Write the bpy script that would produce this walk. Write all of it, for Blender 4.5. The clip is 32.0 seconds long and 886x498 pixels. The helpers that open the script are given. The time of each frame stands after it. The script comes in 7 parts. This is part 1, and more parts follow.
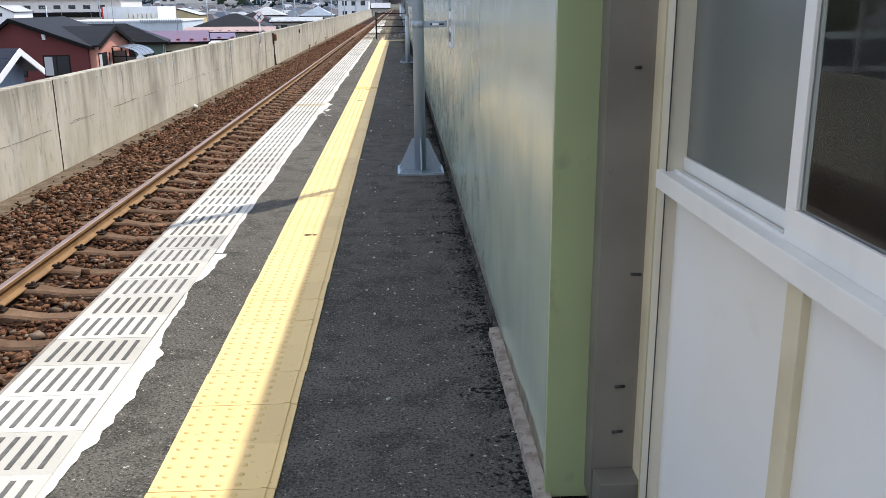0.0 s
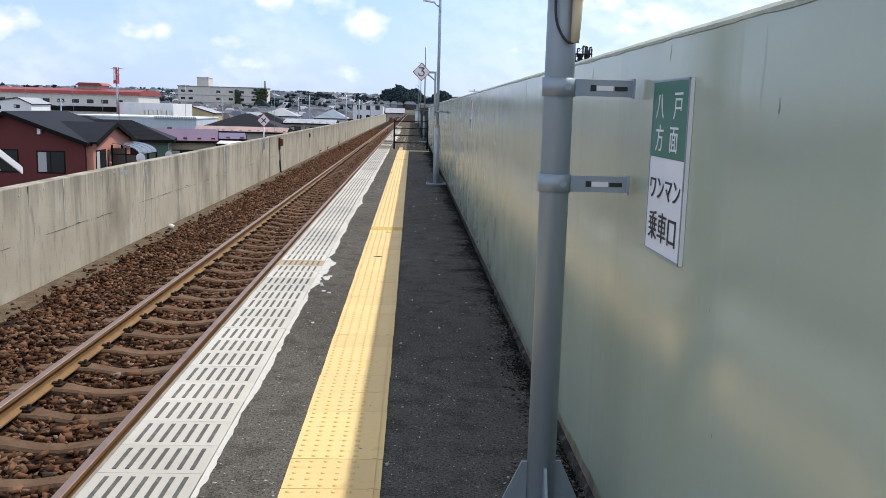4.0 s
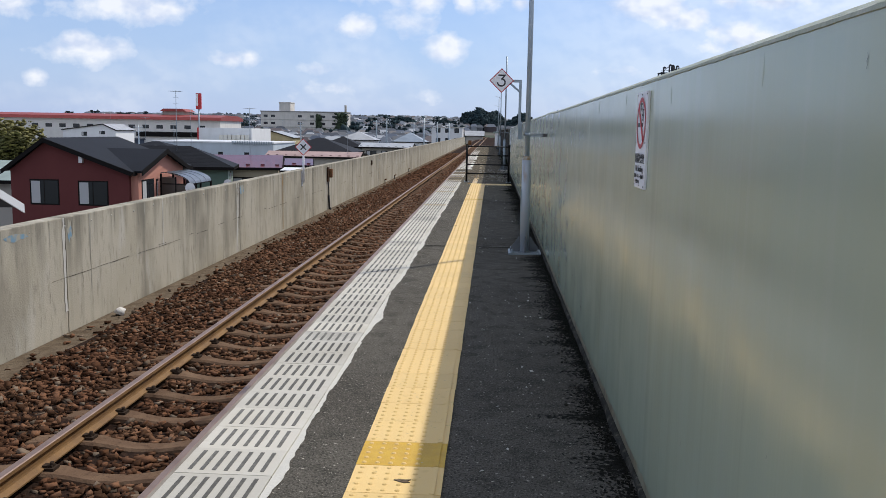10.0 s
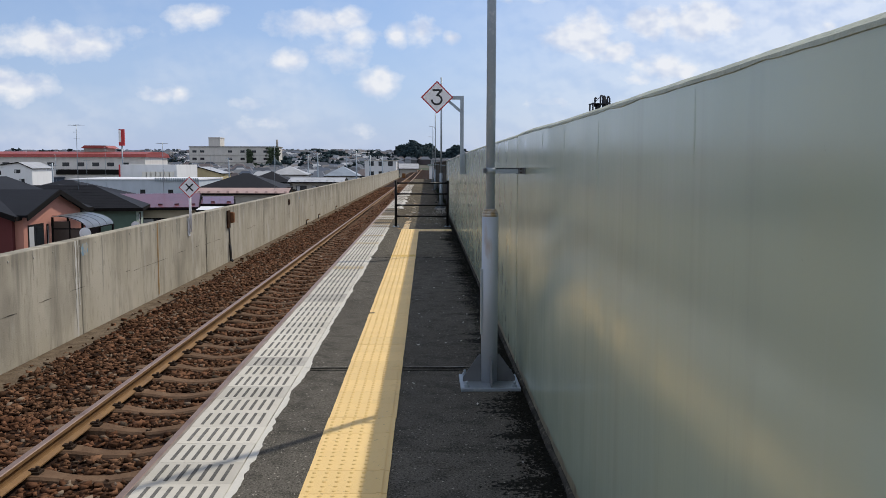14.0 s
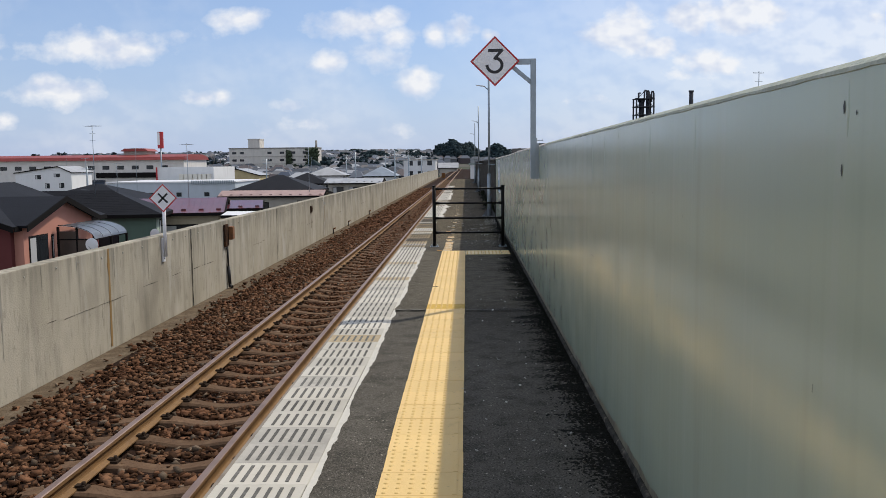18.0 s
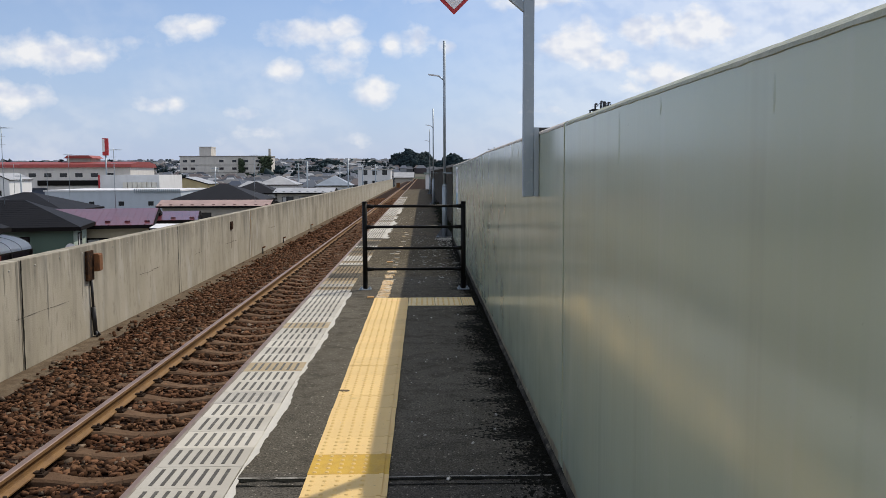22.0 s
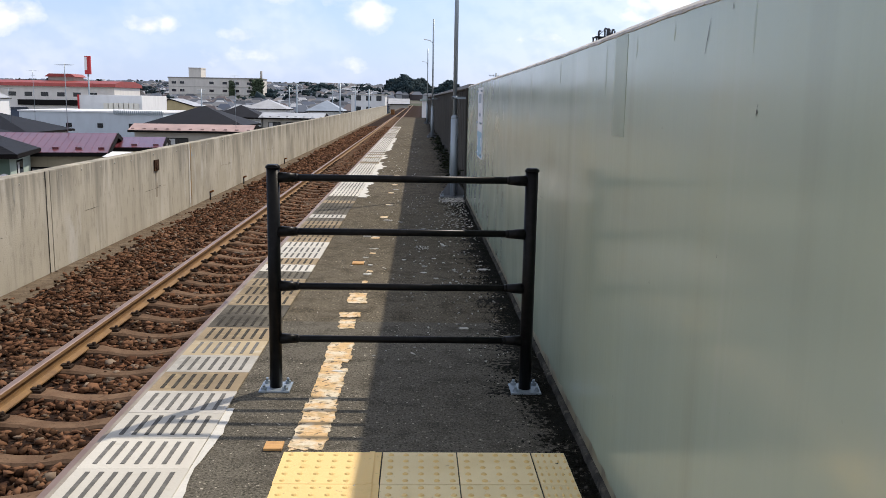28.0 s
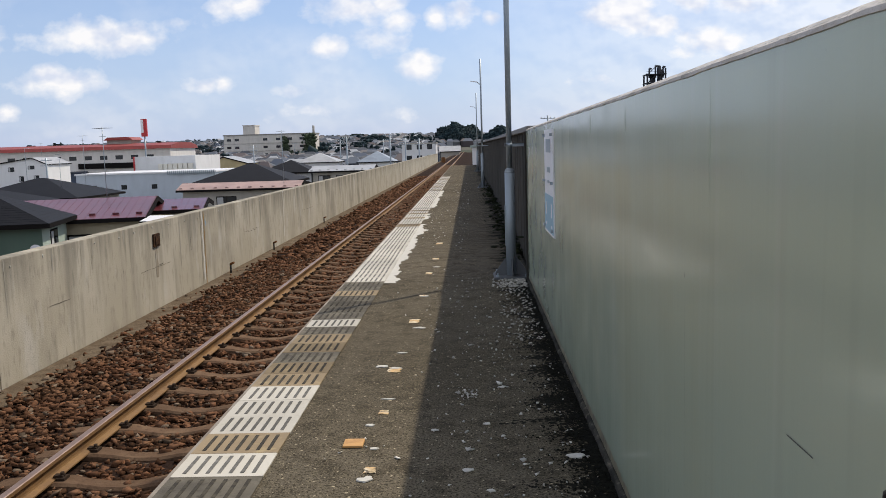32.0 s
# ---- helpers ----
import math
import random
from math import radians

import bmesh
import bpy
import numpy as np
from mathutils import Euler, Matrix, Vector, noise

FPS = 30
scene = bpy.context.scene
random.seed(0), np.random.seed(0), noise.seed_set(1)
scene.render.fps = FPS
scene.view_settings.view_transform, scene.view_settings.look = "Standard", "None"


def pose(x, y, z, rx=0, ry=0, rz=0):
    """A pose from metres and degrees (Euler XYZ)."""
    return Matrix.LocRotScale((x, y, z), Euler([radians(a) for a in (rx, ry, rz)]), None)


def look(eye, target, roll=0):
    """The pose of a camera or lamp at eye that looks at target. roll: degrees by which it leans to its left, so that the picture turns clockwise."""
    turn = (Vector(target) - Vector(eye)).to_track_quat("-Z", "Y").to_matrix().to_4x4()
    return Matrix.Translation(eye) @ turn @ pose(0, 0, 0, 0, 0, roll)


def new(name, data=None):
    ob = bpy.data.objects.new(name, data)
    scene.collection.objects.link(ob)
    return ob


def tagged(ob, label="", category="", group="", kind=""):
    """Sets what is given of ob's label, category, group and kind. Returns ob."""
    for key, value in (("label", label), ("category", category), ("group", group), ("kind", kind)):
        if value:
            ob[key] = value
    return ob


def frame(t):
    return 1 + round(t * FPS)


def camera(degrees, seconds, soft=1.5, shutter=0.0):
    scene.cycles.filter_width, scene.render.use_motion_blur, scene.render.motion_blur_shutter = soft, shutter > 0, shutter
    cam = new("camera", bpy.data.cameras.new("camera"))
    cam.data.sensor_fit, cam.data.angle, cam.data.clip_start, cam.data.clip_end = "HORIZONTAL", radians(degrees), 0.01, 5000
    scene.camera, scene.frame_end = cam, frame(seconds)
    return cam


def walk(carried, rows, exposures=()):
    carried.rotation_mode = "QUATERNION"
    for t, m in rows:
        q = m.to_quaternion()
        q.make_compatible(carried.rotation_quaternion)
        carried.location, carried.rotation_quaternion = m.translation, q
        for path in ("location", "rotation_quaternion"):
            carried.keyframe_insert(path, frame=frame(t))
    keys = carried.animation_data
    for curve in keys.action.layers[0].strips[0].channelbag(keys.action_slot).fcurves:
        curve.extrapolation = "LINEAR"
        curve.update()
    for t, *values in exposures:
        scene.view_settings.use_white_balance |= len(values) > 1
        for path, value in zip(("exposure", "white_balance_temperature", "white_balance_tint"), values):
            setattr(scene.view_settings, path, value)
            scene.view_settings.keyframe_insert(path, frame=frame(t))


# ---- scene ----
cam = camera(54.0, 32.0, soft=0.7)
PATH = [
    (0, (-0.376, 4.039, 1.462), (-0.287, 5.961, 0.917), -0.5),
    (0.5, (-0.442, 4.639, 1.434), (-0.376, 6.58, 0.956), 0.5),
    (1, (-0.473, 5.235, 1.436), (-0.597, 7.17, 0.946), 0.0),
    (1.5, (-0.549, 5.854, 1.445), (-0.701, 7.788, 0.959), 0.7),
    (2, (-0.583, 6.494, 1.468), (-0.702, 8.437, 1.013), 0.9),
    (2.5, (-0.635, 7.089, 1.477), (-0.705, 9.048, 1.079), 1.0),
    (3, (-0.614, 7.714, 1.496), (-0.648, 9.682, 1.141), 1.2),
    (3.5, (-0.641, 8.292, 1.528), (-0.617, 10.269, 1.226), 1.3),
    (5.5, (-0.832, 10.655, 1.449), (-0.661, 12.597, 1.003), 1.9),
    (6, (-0.809, 11.237, 1.444), (-0.636, 13.171, 0.963), 0.8),
    (6.5, (-0.869, 11.887, 1.426), (-0.695, 13.817, 0.931), -0.0),
    (7, (-0.791, 12.516, 1.446), (-0.617, 14.446, 0.952), -0.5),
    (7.5, (-0.771, 13.113, 1.441), (-0.601, 15.055, 0.993), -0.1),
    (8, (-0.661, 13.701, 1.46), (-0.494, 15.652, 1.054), 0.3),
    (8.5, (-0.648, 14.374, 1.462), (-0.532, 16.341, 1.12), 0.4),
    (9, (-0.586, 14.936, 1.477), (-0.548, 16.916, 1.193), 0.7),
    (9.5, (-0.608, 15.383, 1.508), (-0.679, 17.362, 1.226), 0.8),
    (10, (-0.614, 15.962, 1.498), (-0.721, 17.941, 1.228), 1.0),
    (10.5, (-0.702, 16.586, 1.498), (-0.824, 18.567, 1.251), 1.1),
    (11, (-0.706, 17.208, 1.476), (-0.767, 19.195, 1.252), 1.3),
    (11.5, (-0.707, 17.804, 1.471), (-0.717, 19.792, 1.249), 1.3),
    (12, (-0.653, 18.421, 1.485), (-0.619, 20.408, 1.26), 1.1),
    (12.5, (-0.652, 19.021, 1.485), (-0.609, 21.008, 1.258), 0.7),
    (13, (-0.602, 19.608, 1.501), (-0.559, 21.595, 1.286), 0.4),
    (13.5, (-0.599, 20.235, 1.503), (-0.558, 22.226, 1.319), 0.4),
    (15.5, (-0.673, 22.982, 1.522), (-0.647, 24.966, 1.269), -1.1),
    (16, (-0.656, 23.573, 1.493), (-0.637, 25.557, 1.248), -0.6),
    (16.5, (-0.703, 24.258, 1.512), (-0.74, 26.239, 1.235), -1.4),
    (17, (-0.697, 24.865, 1.53), (-0.753, 26.849, 1.281), -1.2),
    (17.5, (-0.727, 25.472, 1.523), (-0.783, 27.459, 1.305), -0.9),
    (18, (-0.763, 26.038, 1.516), (-0.818, 28.028, 1.319), -0.6),
    (18.5, (-0.792, 26.58, 1.525), (-0.829, 28.569, 1.321), -0.6),
    (19, (-0.795, 27.229, 1.489), (-0.697, 29.211, 1.236), 0.5),
    (19.5, (-0.785, 27.797, 1.518), (-0.681, 29.781, 1.288), -0.3),
    (20, (-0.755, 28.465, 1.481), (-0.665, 30.452, 1.273), -0.2),
    (20.5, (-0.715, 28.978, 1.492), (-0.63, 30.966, 1.289), -0.3),
    (21, (-0.706, 29.618, 1.483), (-0.619, 31.606, 1.281), -0.2),
    (21.5, (-0.641, 30.234, 1.489), (-0.566, 32.223, 1.294), -0.3),
    (22, (-0.619, 30.839, 1.469), (-0.573, 32.83, 1.294), -0.2),
    (22.5, (-0.584, 31.45, 1.464), (-0.543, 33.436, 1.234), -0.4),
    (23, (-0.624, 31.988, 1.483), (-0.583, 33.97, 1.217), -0.3),
    (23.5, (-0.633, 32.588, 1.483), (-0.605, 34.574, 1.251), -0.4),
    (24, (-0.706, 33.148, 1.499), (-0.698, 35.136, 1.282), -0.5),
    (24.5, (-0.727, 33.756, 1.477), (-0.727, 35.744, 1.266), -0.4),
    (26.5, (-0.685, 35.952, 1.458), (-0.618, 37.918, 1.099), -0.3),
    (27, (-0.677, 36.512, 1.452), (-0.589, 38.477, 1.095), 0.4),
    (27.5, (-0.645, 37.045, 1.443), (-0.553, 39.015, 1.108), 1.1),
    (28, (-0.661, 37.609, 1.428), (-0.6, 39.579, 1.09), 1.0),
    (28.5, (-0.692, 38.116, 1.467), (-0.678, 40.089, 1.14), 1.0),
    (29, (-0.645, 38.642, 1.498), (-0.653, 40.621, 1.206), 0.7),
    (29.5, (-0.673, 39.123, 1.518), (-0.678, 41.11, 1.287), 0.5),
    (30, (-0.604, 39.56, 1.506), (-0.617, 41.555, 1.36), 0.0),
    (30.5, (-0.622, 39.96, 1.478), (-0.657, 41.954, 1.334), -0.7),
    (31, (-0.609, 40.306, 1.485), (-0.654, 42.296, 1.298), -1.2),
    (31.5, (-0.528, 40.65, 1.49), (-0.575, 42.637, 1.27), -1.5),
    (32, (-0.554, 40.931, 1.467), (-0.621, 42.916, 1.233), -1.7),
]
EXPOSURES = [(0, 0.97, 6200, 10.5), (2, 0.75, 6200, 10.5), (3, 0.47, 6200, 10.5), (7, 0.65, 6250, 10.5), (9, 0.33, 6200, 10.5), (11, 0.05, 6250, 10.5), (12, 0.0, 6300, 10.5), (14, 0.02, 6400, 10.5), (17, 0.06, 6480, 10), (19, 0.1, 6550, 10), (24, 0.06, 6650, 10.5), (27, 0.45, 6600, 12), (29, 0.48, 6600, 12), (30, 0.1, 6650, 12), (31, 0.13, 6700, 11), (32, 0.22, 6750, 11)]
walk(cam, [(t, look(eye, target, roll)) for t, eye, target, roll in PATH], EXPOSURES)

# ---- light ----
SUN = Vector((0.567, 0.62, 1.0)).normalized()
SUN_EL = math.asin(SUN.z)
world = bpy.data.worlds.new("world")
scene.world = world
world.use_nodes = True
wn, wl = world.node_tree.nodes, world.node_tree.links
bg = wn["Background"]
sky = wn.new("ShaderNodeTexSky")
sky.sky_type, sky.sun_disc = "NISHITA", False
sky.sun_elevation, sky.sun_rotation = SUN_EL, math.atan2(SUN.x, SUN.y)
sky.altitude, sky.air_density, sky.dust_density, sky.ozone_density = 20, 1.0, 0.2, 1.5
bg.inputs[1].default_value = 0.10


def wmath(op, a, b=None, clamp=False):
    n = wn.new("ShaderNodeMath")
    n.operation, n.use_clamp = op, clamp
    for i, v in enumerate((a, b)):
        if v is None:
            continue
        if isinstance(v, (int, float)):
            n.inputs[i].default_value = v
        else:
            wl.new(v, n.inputs[i])
    return n.outputs[0]


# cumulus clouds ahead: slope across, slope up, half width, half height, weight
CLOUDS = [(-0.423, 0.136, 0.081, 0.018, 1), (-0.383, 0.131, 0.039, 0.016, 1), (-0.469, 0.085, 0.051, 0.017, 1), (-0.479, 0.094, 0.026, 0.014, 1), (-0.531, 0.055, 0.016, 0.011, 0.9), (-0.258, 0.163, 0.029, 0.013, 0.9), (-0.245, 0.166, 0.016, 0.013, 1), (-0.296, 0.077, 0.031, 0.01, 0.75), (-0.281, 0.078, 0.014, 0.011, 0.9), (-0.121, 0.155, 0.049, 0.017, 0.9), (-0.091, 0.162, 0.023, 0.013, 1), (-0.076, 0.141, 0.022, 0.013, 0.9), (-0.157, 0.115, 0.025, 0.013, 1), (-0.097, 0.119, 0.039, 0.017, 0.6), (-0.055, 0.091, 0.026, 0.016, 1), (-0.051, 0.098, 0.016, 0.012, 1), (-0.033, 0.144, 0.013, 0.014, 0.85), (-0.2, 0.067, 0.029, 0.008, 0.55)]
CLOUDS += [(-0.189, 0.047, 0.039, 0.012, 0.35), (-0.074, 0.034, 0.017, 0.008, 0.4), (-0.322, 0.147, 0.026, 0.008, 0.4), (-0.006, 0.147, 0.019, 0.016, 0.9), (0.028, 0.141, 0.01, 0.008, 0.6), (0.18, 0.144, 0.043, 0.025, 1.1), (0.16, 0.141, 0.022, 0.018, 1.1), (0.306, 0.163, 0.062, 0.021, 1.2), (0.252, 0.157, 0.03, 0.018, 1.1), (0.214, 0.127, 0.03, 0.013, 1), (0.274, 0.111, 0.04, 0.016, 1), (0.296, 0.108, 0.022, 0.013, 1), (0.239, 0.095, 0.035, 0.014, 0.65), (0.133, 0.069, 0.027, 0.008, 0.5), (0.458, 0.159, 0.022, 0.014, 0.7), (0.017, 0.209, 0.088, 0.016, 0.8), (-0.298, 0.217, 0.076, 0.015, 0.8), (0.13, 0.2, 0.06, 0.016, 0.9), (-0.12, 0.207, 0.06, 0.012, 0.7), (-0.568, 0.139, 0.04, 0.017, 0.9), (0.52, 0.11, 0.06, 0.02, 0.8)]
tc = wn.new("ShaderNodeTexCoord")
sep = wn.new("ShaderNodeSeparateXYZ")
wl.new(tc.outputs["Generated"], sep.inputs[0])
ahead = wmath("MAXIMUM", sep.outputs[1], 0.02)
cmb = wn.new("ShaderNodeCombineXYZ")
wl.new(wmath("DIVIDE", sep.outputs[0], ahead), cmb.inputs[0])
wl.new(wmath("DIVIDE", sep.outputs[2], ahead), cmb.inputs[1])
total = None
for cu, cv, ca, cb, cw in CLOUDS:
    vm = wn.new("ShaderNodeVectorMath")
    vm.operation = "MULTIPLY_ADD"
    wl.new(cmb.outputs[0], vm.inputs[0])
    ca, cb = ca * (1.3 if cu < 0.1 else 1.5), cb * (1.35 if cu < 0.1 else 1.6)
    vm.inputs[1].default_value = (1 / ca, 1 / cb, 0)
    vm.inputs[2].default_value = (-cu / ca, -cv / cb, 0)
    ln = wn.new("ShaderNodeVectorMath")
    ln.operation = "LENGTH"
    wl.new(vm.outputs[0], ln.inputs[0])
    m = wmath("MULTIPLY", wmath("SUBTRACT", 1.0, ln.outputs["Value"]), cw)
    total = m if total is None else wmath("MAXIMUM", total, m)
mpc = wn.new("ShaderNodeMapping")
mpc.inputs["Scale"].default_value = (1, 1.3, 1)
wl.new(cmb.outputs[0], mpc.inputs[0])
shift = wn.new("ShaderNodeVectorMath")
shift.operation = "ADD"
wl.new(mpc.outputs[0], shift.inputs[0])
shift.inputs[1].default_value = (0.004, 0.011, 0)


def billow(vec, scale, detail, rough):
    t = wn.new("ShaderNodeTexNoise")
    t.inputs["Scale"].default_value, t.inputs["Detail"].default_value, t.inputs["Roughness"].default_value = scale, detail, rough
    wl.new(vec.outputs[0], t.inputs["Vector"])
    return t.outputs[0]


cn = billow(mpc, 30, 6, 0.55)
puff = wmath("ADD", total, wmath("MULTIPLY", wmath("SUBTRACT", cn, 0.5), 1.5))
mask = wmath("MULTIPLY", wmath("MULTIPLY", wmath("SUBTRACT", puff, 0.06), 1.55, True), 0.84)
# each billow is brighter on its upper side, greyer below
lit = wmath("ADD", wmath("MULTIPLY", wmath("SUBTRACT", billow(mpc, 22, 3, 0.5), billow(shift, 22, 3, 0.5)), 5.0), 0.66, True)
mask = wmath("MAXIMUM", mask, wmath("MULTIPLY", wmath("MULTIPLY", wmath("SUBTRACT", billow(mpc, 5.5, 6, 0.5), 0.47), 4.0, True), 0.3))
# broken cloud over the rest of the sky, denser overhead
wisp = wn.new("ShaderNodeTexNoise")
wisp.inputs["Scale"].default_value, wisp.inputs["Detail"].default_value, wisp.inputs["Roughness"].default_value = 2.6, 6, 0.6
wl.new(tc.outputs["Generated"], wisp.inputs["Vector"])
high = wmath("MULTIPLY", wmath("SUBTRACT", sep.outputs[2], 0.3), 5.0, True)
thin = wmath("MULTIPLY", wmath("MULTIPLY", wmath("SUBTRACT", wisp.outputs[0], 0.36), 5.0, True), wmath("ADD", wmath("MULTIPLY", high, 0.68), 0.03))
# cloud banks behind, over the southern half
south = wmath("MULTIPLY", wmath("SUBTRACT", -0.05, sep.outputs[1]), 2.2, True)
bank = wmath("MULTIPLY", wmath("MULTIPLY", wmath("SUBTRACT", wisp.outputs[0], 0.3), 4.0, True), wmath("MULTIPLY", south, 0.7))
mask = wmath("MAXIMUM", wmath("MAXIMUM", mask, thin), bank)
# thin bright veil on the sunny side
veil = wmath("MULTIPLY", wmath("MULTIPLY", wmath("ADD", wmath("DIVIDE", sep.outputs[0], ahead), 0.06), 2.4, True), 0.54)
mask = wmath("MAXIMUM", mask, wmath("MULTIPLY", veil, wmath("ADD", wmath("MULTIPLY", wisp.outputs[0], 0.9), 0.5)))
# pale haze towards the horizon
tint = wn.new("ShaderNodeMixRGB")
tint.blend_type = "MULTIPLY"
tint.inputs[0].default_value, tint.inputs[2].default_value = 1.0, (0.93, 0.955, 1.09, 1)
wl.new(sky.outputs[0], tint.inputs[1])
haze = wn.new("ShaderNodeMixRGB")
wl.new(wmath("MULTIPLY", wmath("SUBTRACT", 1.0, wmath("MULTIPLY", wmath("ABSOLUTE", sep.outputs[2]), 4.2), True), 0.8), haze.inputs[0])
wl.new(tint.outputs[0], haze.inputs[1])
haze.inputs[2].default_value = (3.45, 4.6, 7.3, 1)
mix = wn.new("ShaderNodeMixRGB")
wl.new(mask, mix.inputs[0])
wl.new(haze.outputs[0], mix.inputs[1])
tone = wn.new("ShaderNodeMixRGB")
wl.new(lit, tone.inputs[0])
tone.inputs[1].default_value, tone.inputs[2].default_value = (6.3, 6.8, 8.0, 1), (9.0, 8.95, 8.95, 1)
wl.new(tone.outputs[0], mix.inputs[2])
wl.new(mix.outputs[0], bg.inputs[0])
sun = new("sun", bpy.data.lights.new("sun", "SUN"))
sun.data.energy, sun.data.angle, sun.data.color = 2.9, radians(0.9), (1.0, 0.92, 0.79)
sun.matrix_world = look((0, 0, 30), Vector((0, 0, 30)) - SUN)


# ---- materials ----
def nodes_of(name):
    m = bpy.data.materials.new(name)
    m.use_nodes = True
    return m, m.node_tree.nodes, m.node_tree.links, m.node_tree.nodes["Principled BSDF"]


def noise_fac(n, l, scale, lo, hi, detail=4, stretch=(1, 1, 1), vec=None):
    tex = n.new("ShaderNodeTexNoise")
    tex.inputs["Scale"].default_value, tex.inputs["Detail"].default_value = scale, detail
    mp = n.new("ShaderNodeMapping")
    mp.inputs["Scale"].default_value = stretch
    geo = n.new("ShaderNodeNewGeometry")
    l.new(vec or geo.outputs["Position"], mp.inputs[0])
    l.new(mp.outputs[0], tex.inputs["Vector"])
    ramp = n.new("ShaderNodeMapRange")
    ramp.inputs["From Min"].default_value, ramp.inputs["From Max"].default_value = lo, hi
    l.new(tex.outputs[0], ramp.inputs["Value"])
    return ramp.outputs[0]


def blend(n, l, fac, a, b):
    mx = n.new("ShaderNodeMixRGB")
    if isinstance(fac, (int, float)):
        mx.inputs[0].default_value = fac
    else:
        l.new(fac, mx.inputs[0])
    for i, c in ((1, a), (2, b)):
        if isinstance(c, tuple):
            mx.inputs[i].default_value = (*c, 1)
        else:
            l.new(c, mx.inputs[i])
    return mx.outputs[0]


def surf(name, base, layers=(), rough=0.7, metal=0.0, bump=(), pieces=0.0, islands=0.0, coat=0.0, rough_var=0.0):
    """layers: (colour, noise scale, from, to, stretch, strength); bump: (scale, strength, stretch)."""
    m, n, l, b = nodes_of(name)
    col = base
    for c, sc, lo, hi, st, k in layers:
        f = noise_fac(n, l, sc, lo, hi, 5, st)
        if k < 1:
            mu = n.new("ShaderNodeMath")
            mu.operation = "MULTIPLY"
            l.new(f, mu.inputs[0])
            mu.inputs[1].default_value = k
            f = mu.outputs[0]
        col = blend(n, l, f, col, c)
    for amount, kind in ((pieces, "object"), (islands, "island")):
        if amount:
            src = n.new("ShaderNodeObjectInfo").outputs["Random"] if kind == "object" else n.new("ShaderNodeNewGeometry").outputs["Random Per Island"]
            hs = n.new("ShaderNodeHueSaturation")
            mr = n.new("ShaderNodeMapRange")
            mr.inputs["To Min"].default_value, mr.inputs["To Max"].default_value = 1 - amount, 1 + amount
            l.new(src, mr.inputs["Value"])
            l.new(mr.outputs[0], hs.inputs["Value"])
            if isinstance(col, tuple):
                hs.inputs["Color"].default_value = (*col, 1)
            else:
                l.new(col, hs.inputs["Color"])
            col = hs.outputs[0]
    if isinstance(col, tuple):
        b.inputs["Base Color"].default_value = (*col, 1)
    else:
        l.new(col, b.inputs["Base Color"])
    b.inputs["Roughness"].default_value, b.inputs["Metallic"].default_value = rough, metal
    if rough_var:
        f = noise_fac(n, l, 3.0, 0.3, 0.7, 4)
        mr = n.new("ShaderNodeMapRange")
        mr.inputs["To Min"].default_value, mr.inputs["To Max"].default_value = rough - rough_var, rough + rough_var
        l.new(f, mr.inputs["Value"])
        l.new(mr.outputs[0], b.inputs["Roughness"])
    if rough >= 0.8:
        b.inputs["Specular IOR Level"].default_value = 0.04
    if coat:
        b.inputs["Coat Weight"].default_value, b.inputs["Coat Roughness"].default_value = coat, 0.12
    last = None
    for sc, k, st in bump:
        f = noise_fac(n, l, sc, 0.0, 1.0, 4, st)
        bp = n.new("ShaderNodeBump")
        bp.inputs["Strength"].default_value, bp.inputs["Distance"].default_value = k, 0.01
        l.new(f, bp.inputs["Height"])
        if last:
            l.new(last, bp.inputs["Normal"])
        last = bp.outputs[0]
    if last:
        l.new(last, b.inputs["Normal"])
    return m


S1 = (1, 1, 1)
ASPHALT = surf("asphalt", (0.102, 0.094, 0.080), [((0.139, 0.128, 0.109), 0.9, 0.4, 0.7, S1, 0.8), ((0.060, 0.054, 0.046), 0.45, 0.48, 0.66, S1, 0.7), ((0.055, 0.052, 0.044), 6, 0.48, 0.62, S1, 0.75), ((0.139, 0.128, 0.109), 22, 0.5, 0.66, S1, 0.5), ((0.236, 0.217, 0.186), 120, 0.55, 0.64, S1, 0.65), ((0.029, 0.027, 0.024), 80, 0.52, 0.6, S1, 0.7), ((0.557, 0.510, 0.437), 44, 0.66, 0.69, S1, 0.7)], 0.9, bump=[(120, 0.6, S1), (40, 0.45, S1), (4, 0.2, S1)])
MID_ASPHALT = surf("greying_asphalt", (0.116, 0.105, 0.084), [((0.157, 0.142, 0.115), 0.9, 0.4, 0.7, S1, 0.8), ((0.066, 0.060, 0.048), 0.45, 0.48, 0.66, S1, 0.7), ((0.063, 0.057, 0.046), 6, 0.48, 0.62, S1, 0.75), ((0.157, 0.142, 0.115), 22, 0.5, 0.66, S1, 0.5), ((0.268, 0.242, 0.194), 120, 0.55, 0.64, S1, 0.55), ((0.034, 0.032, 0.025), 80, 0.52, 0.6, S1, 0.7), ((0.629, 0.570, 0.458), 44, 0.66, 0.69, S1, 0.7)], 0.9, bump=[(120, 0.6, S1), (40, 0.45, S1), (4, 0.2, S1)])
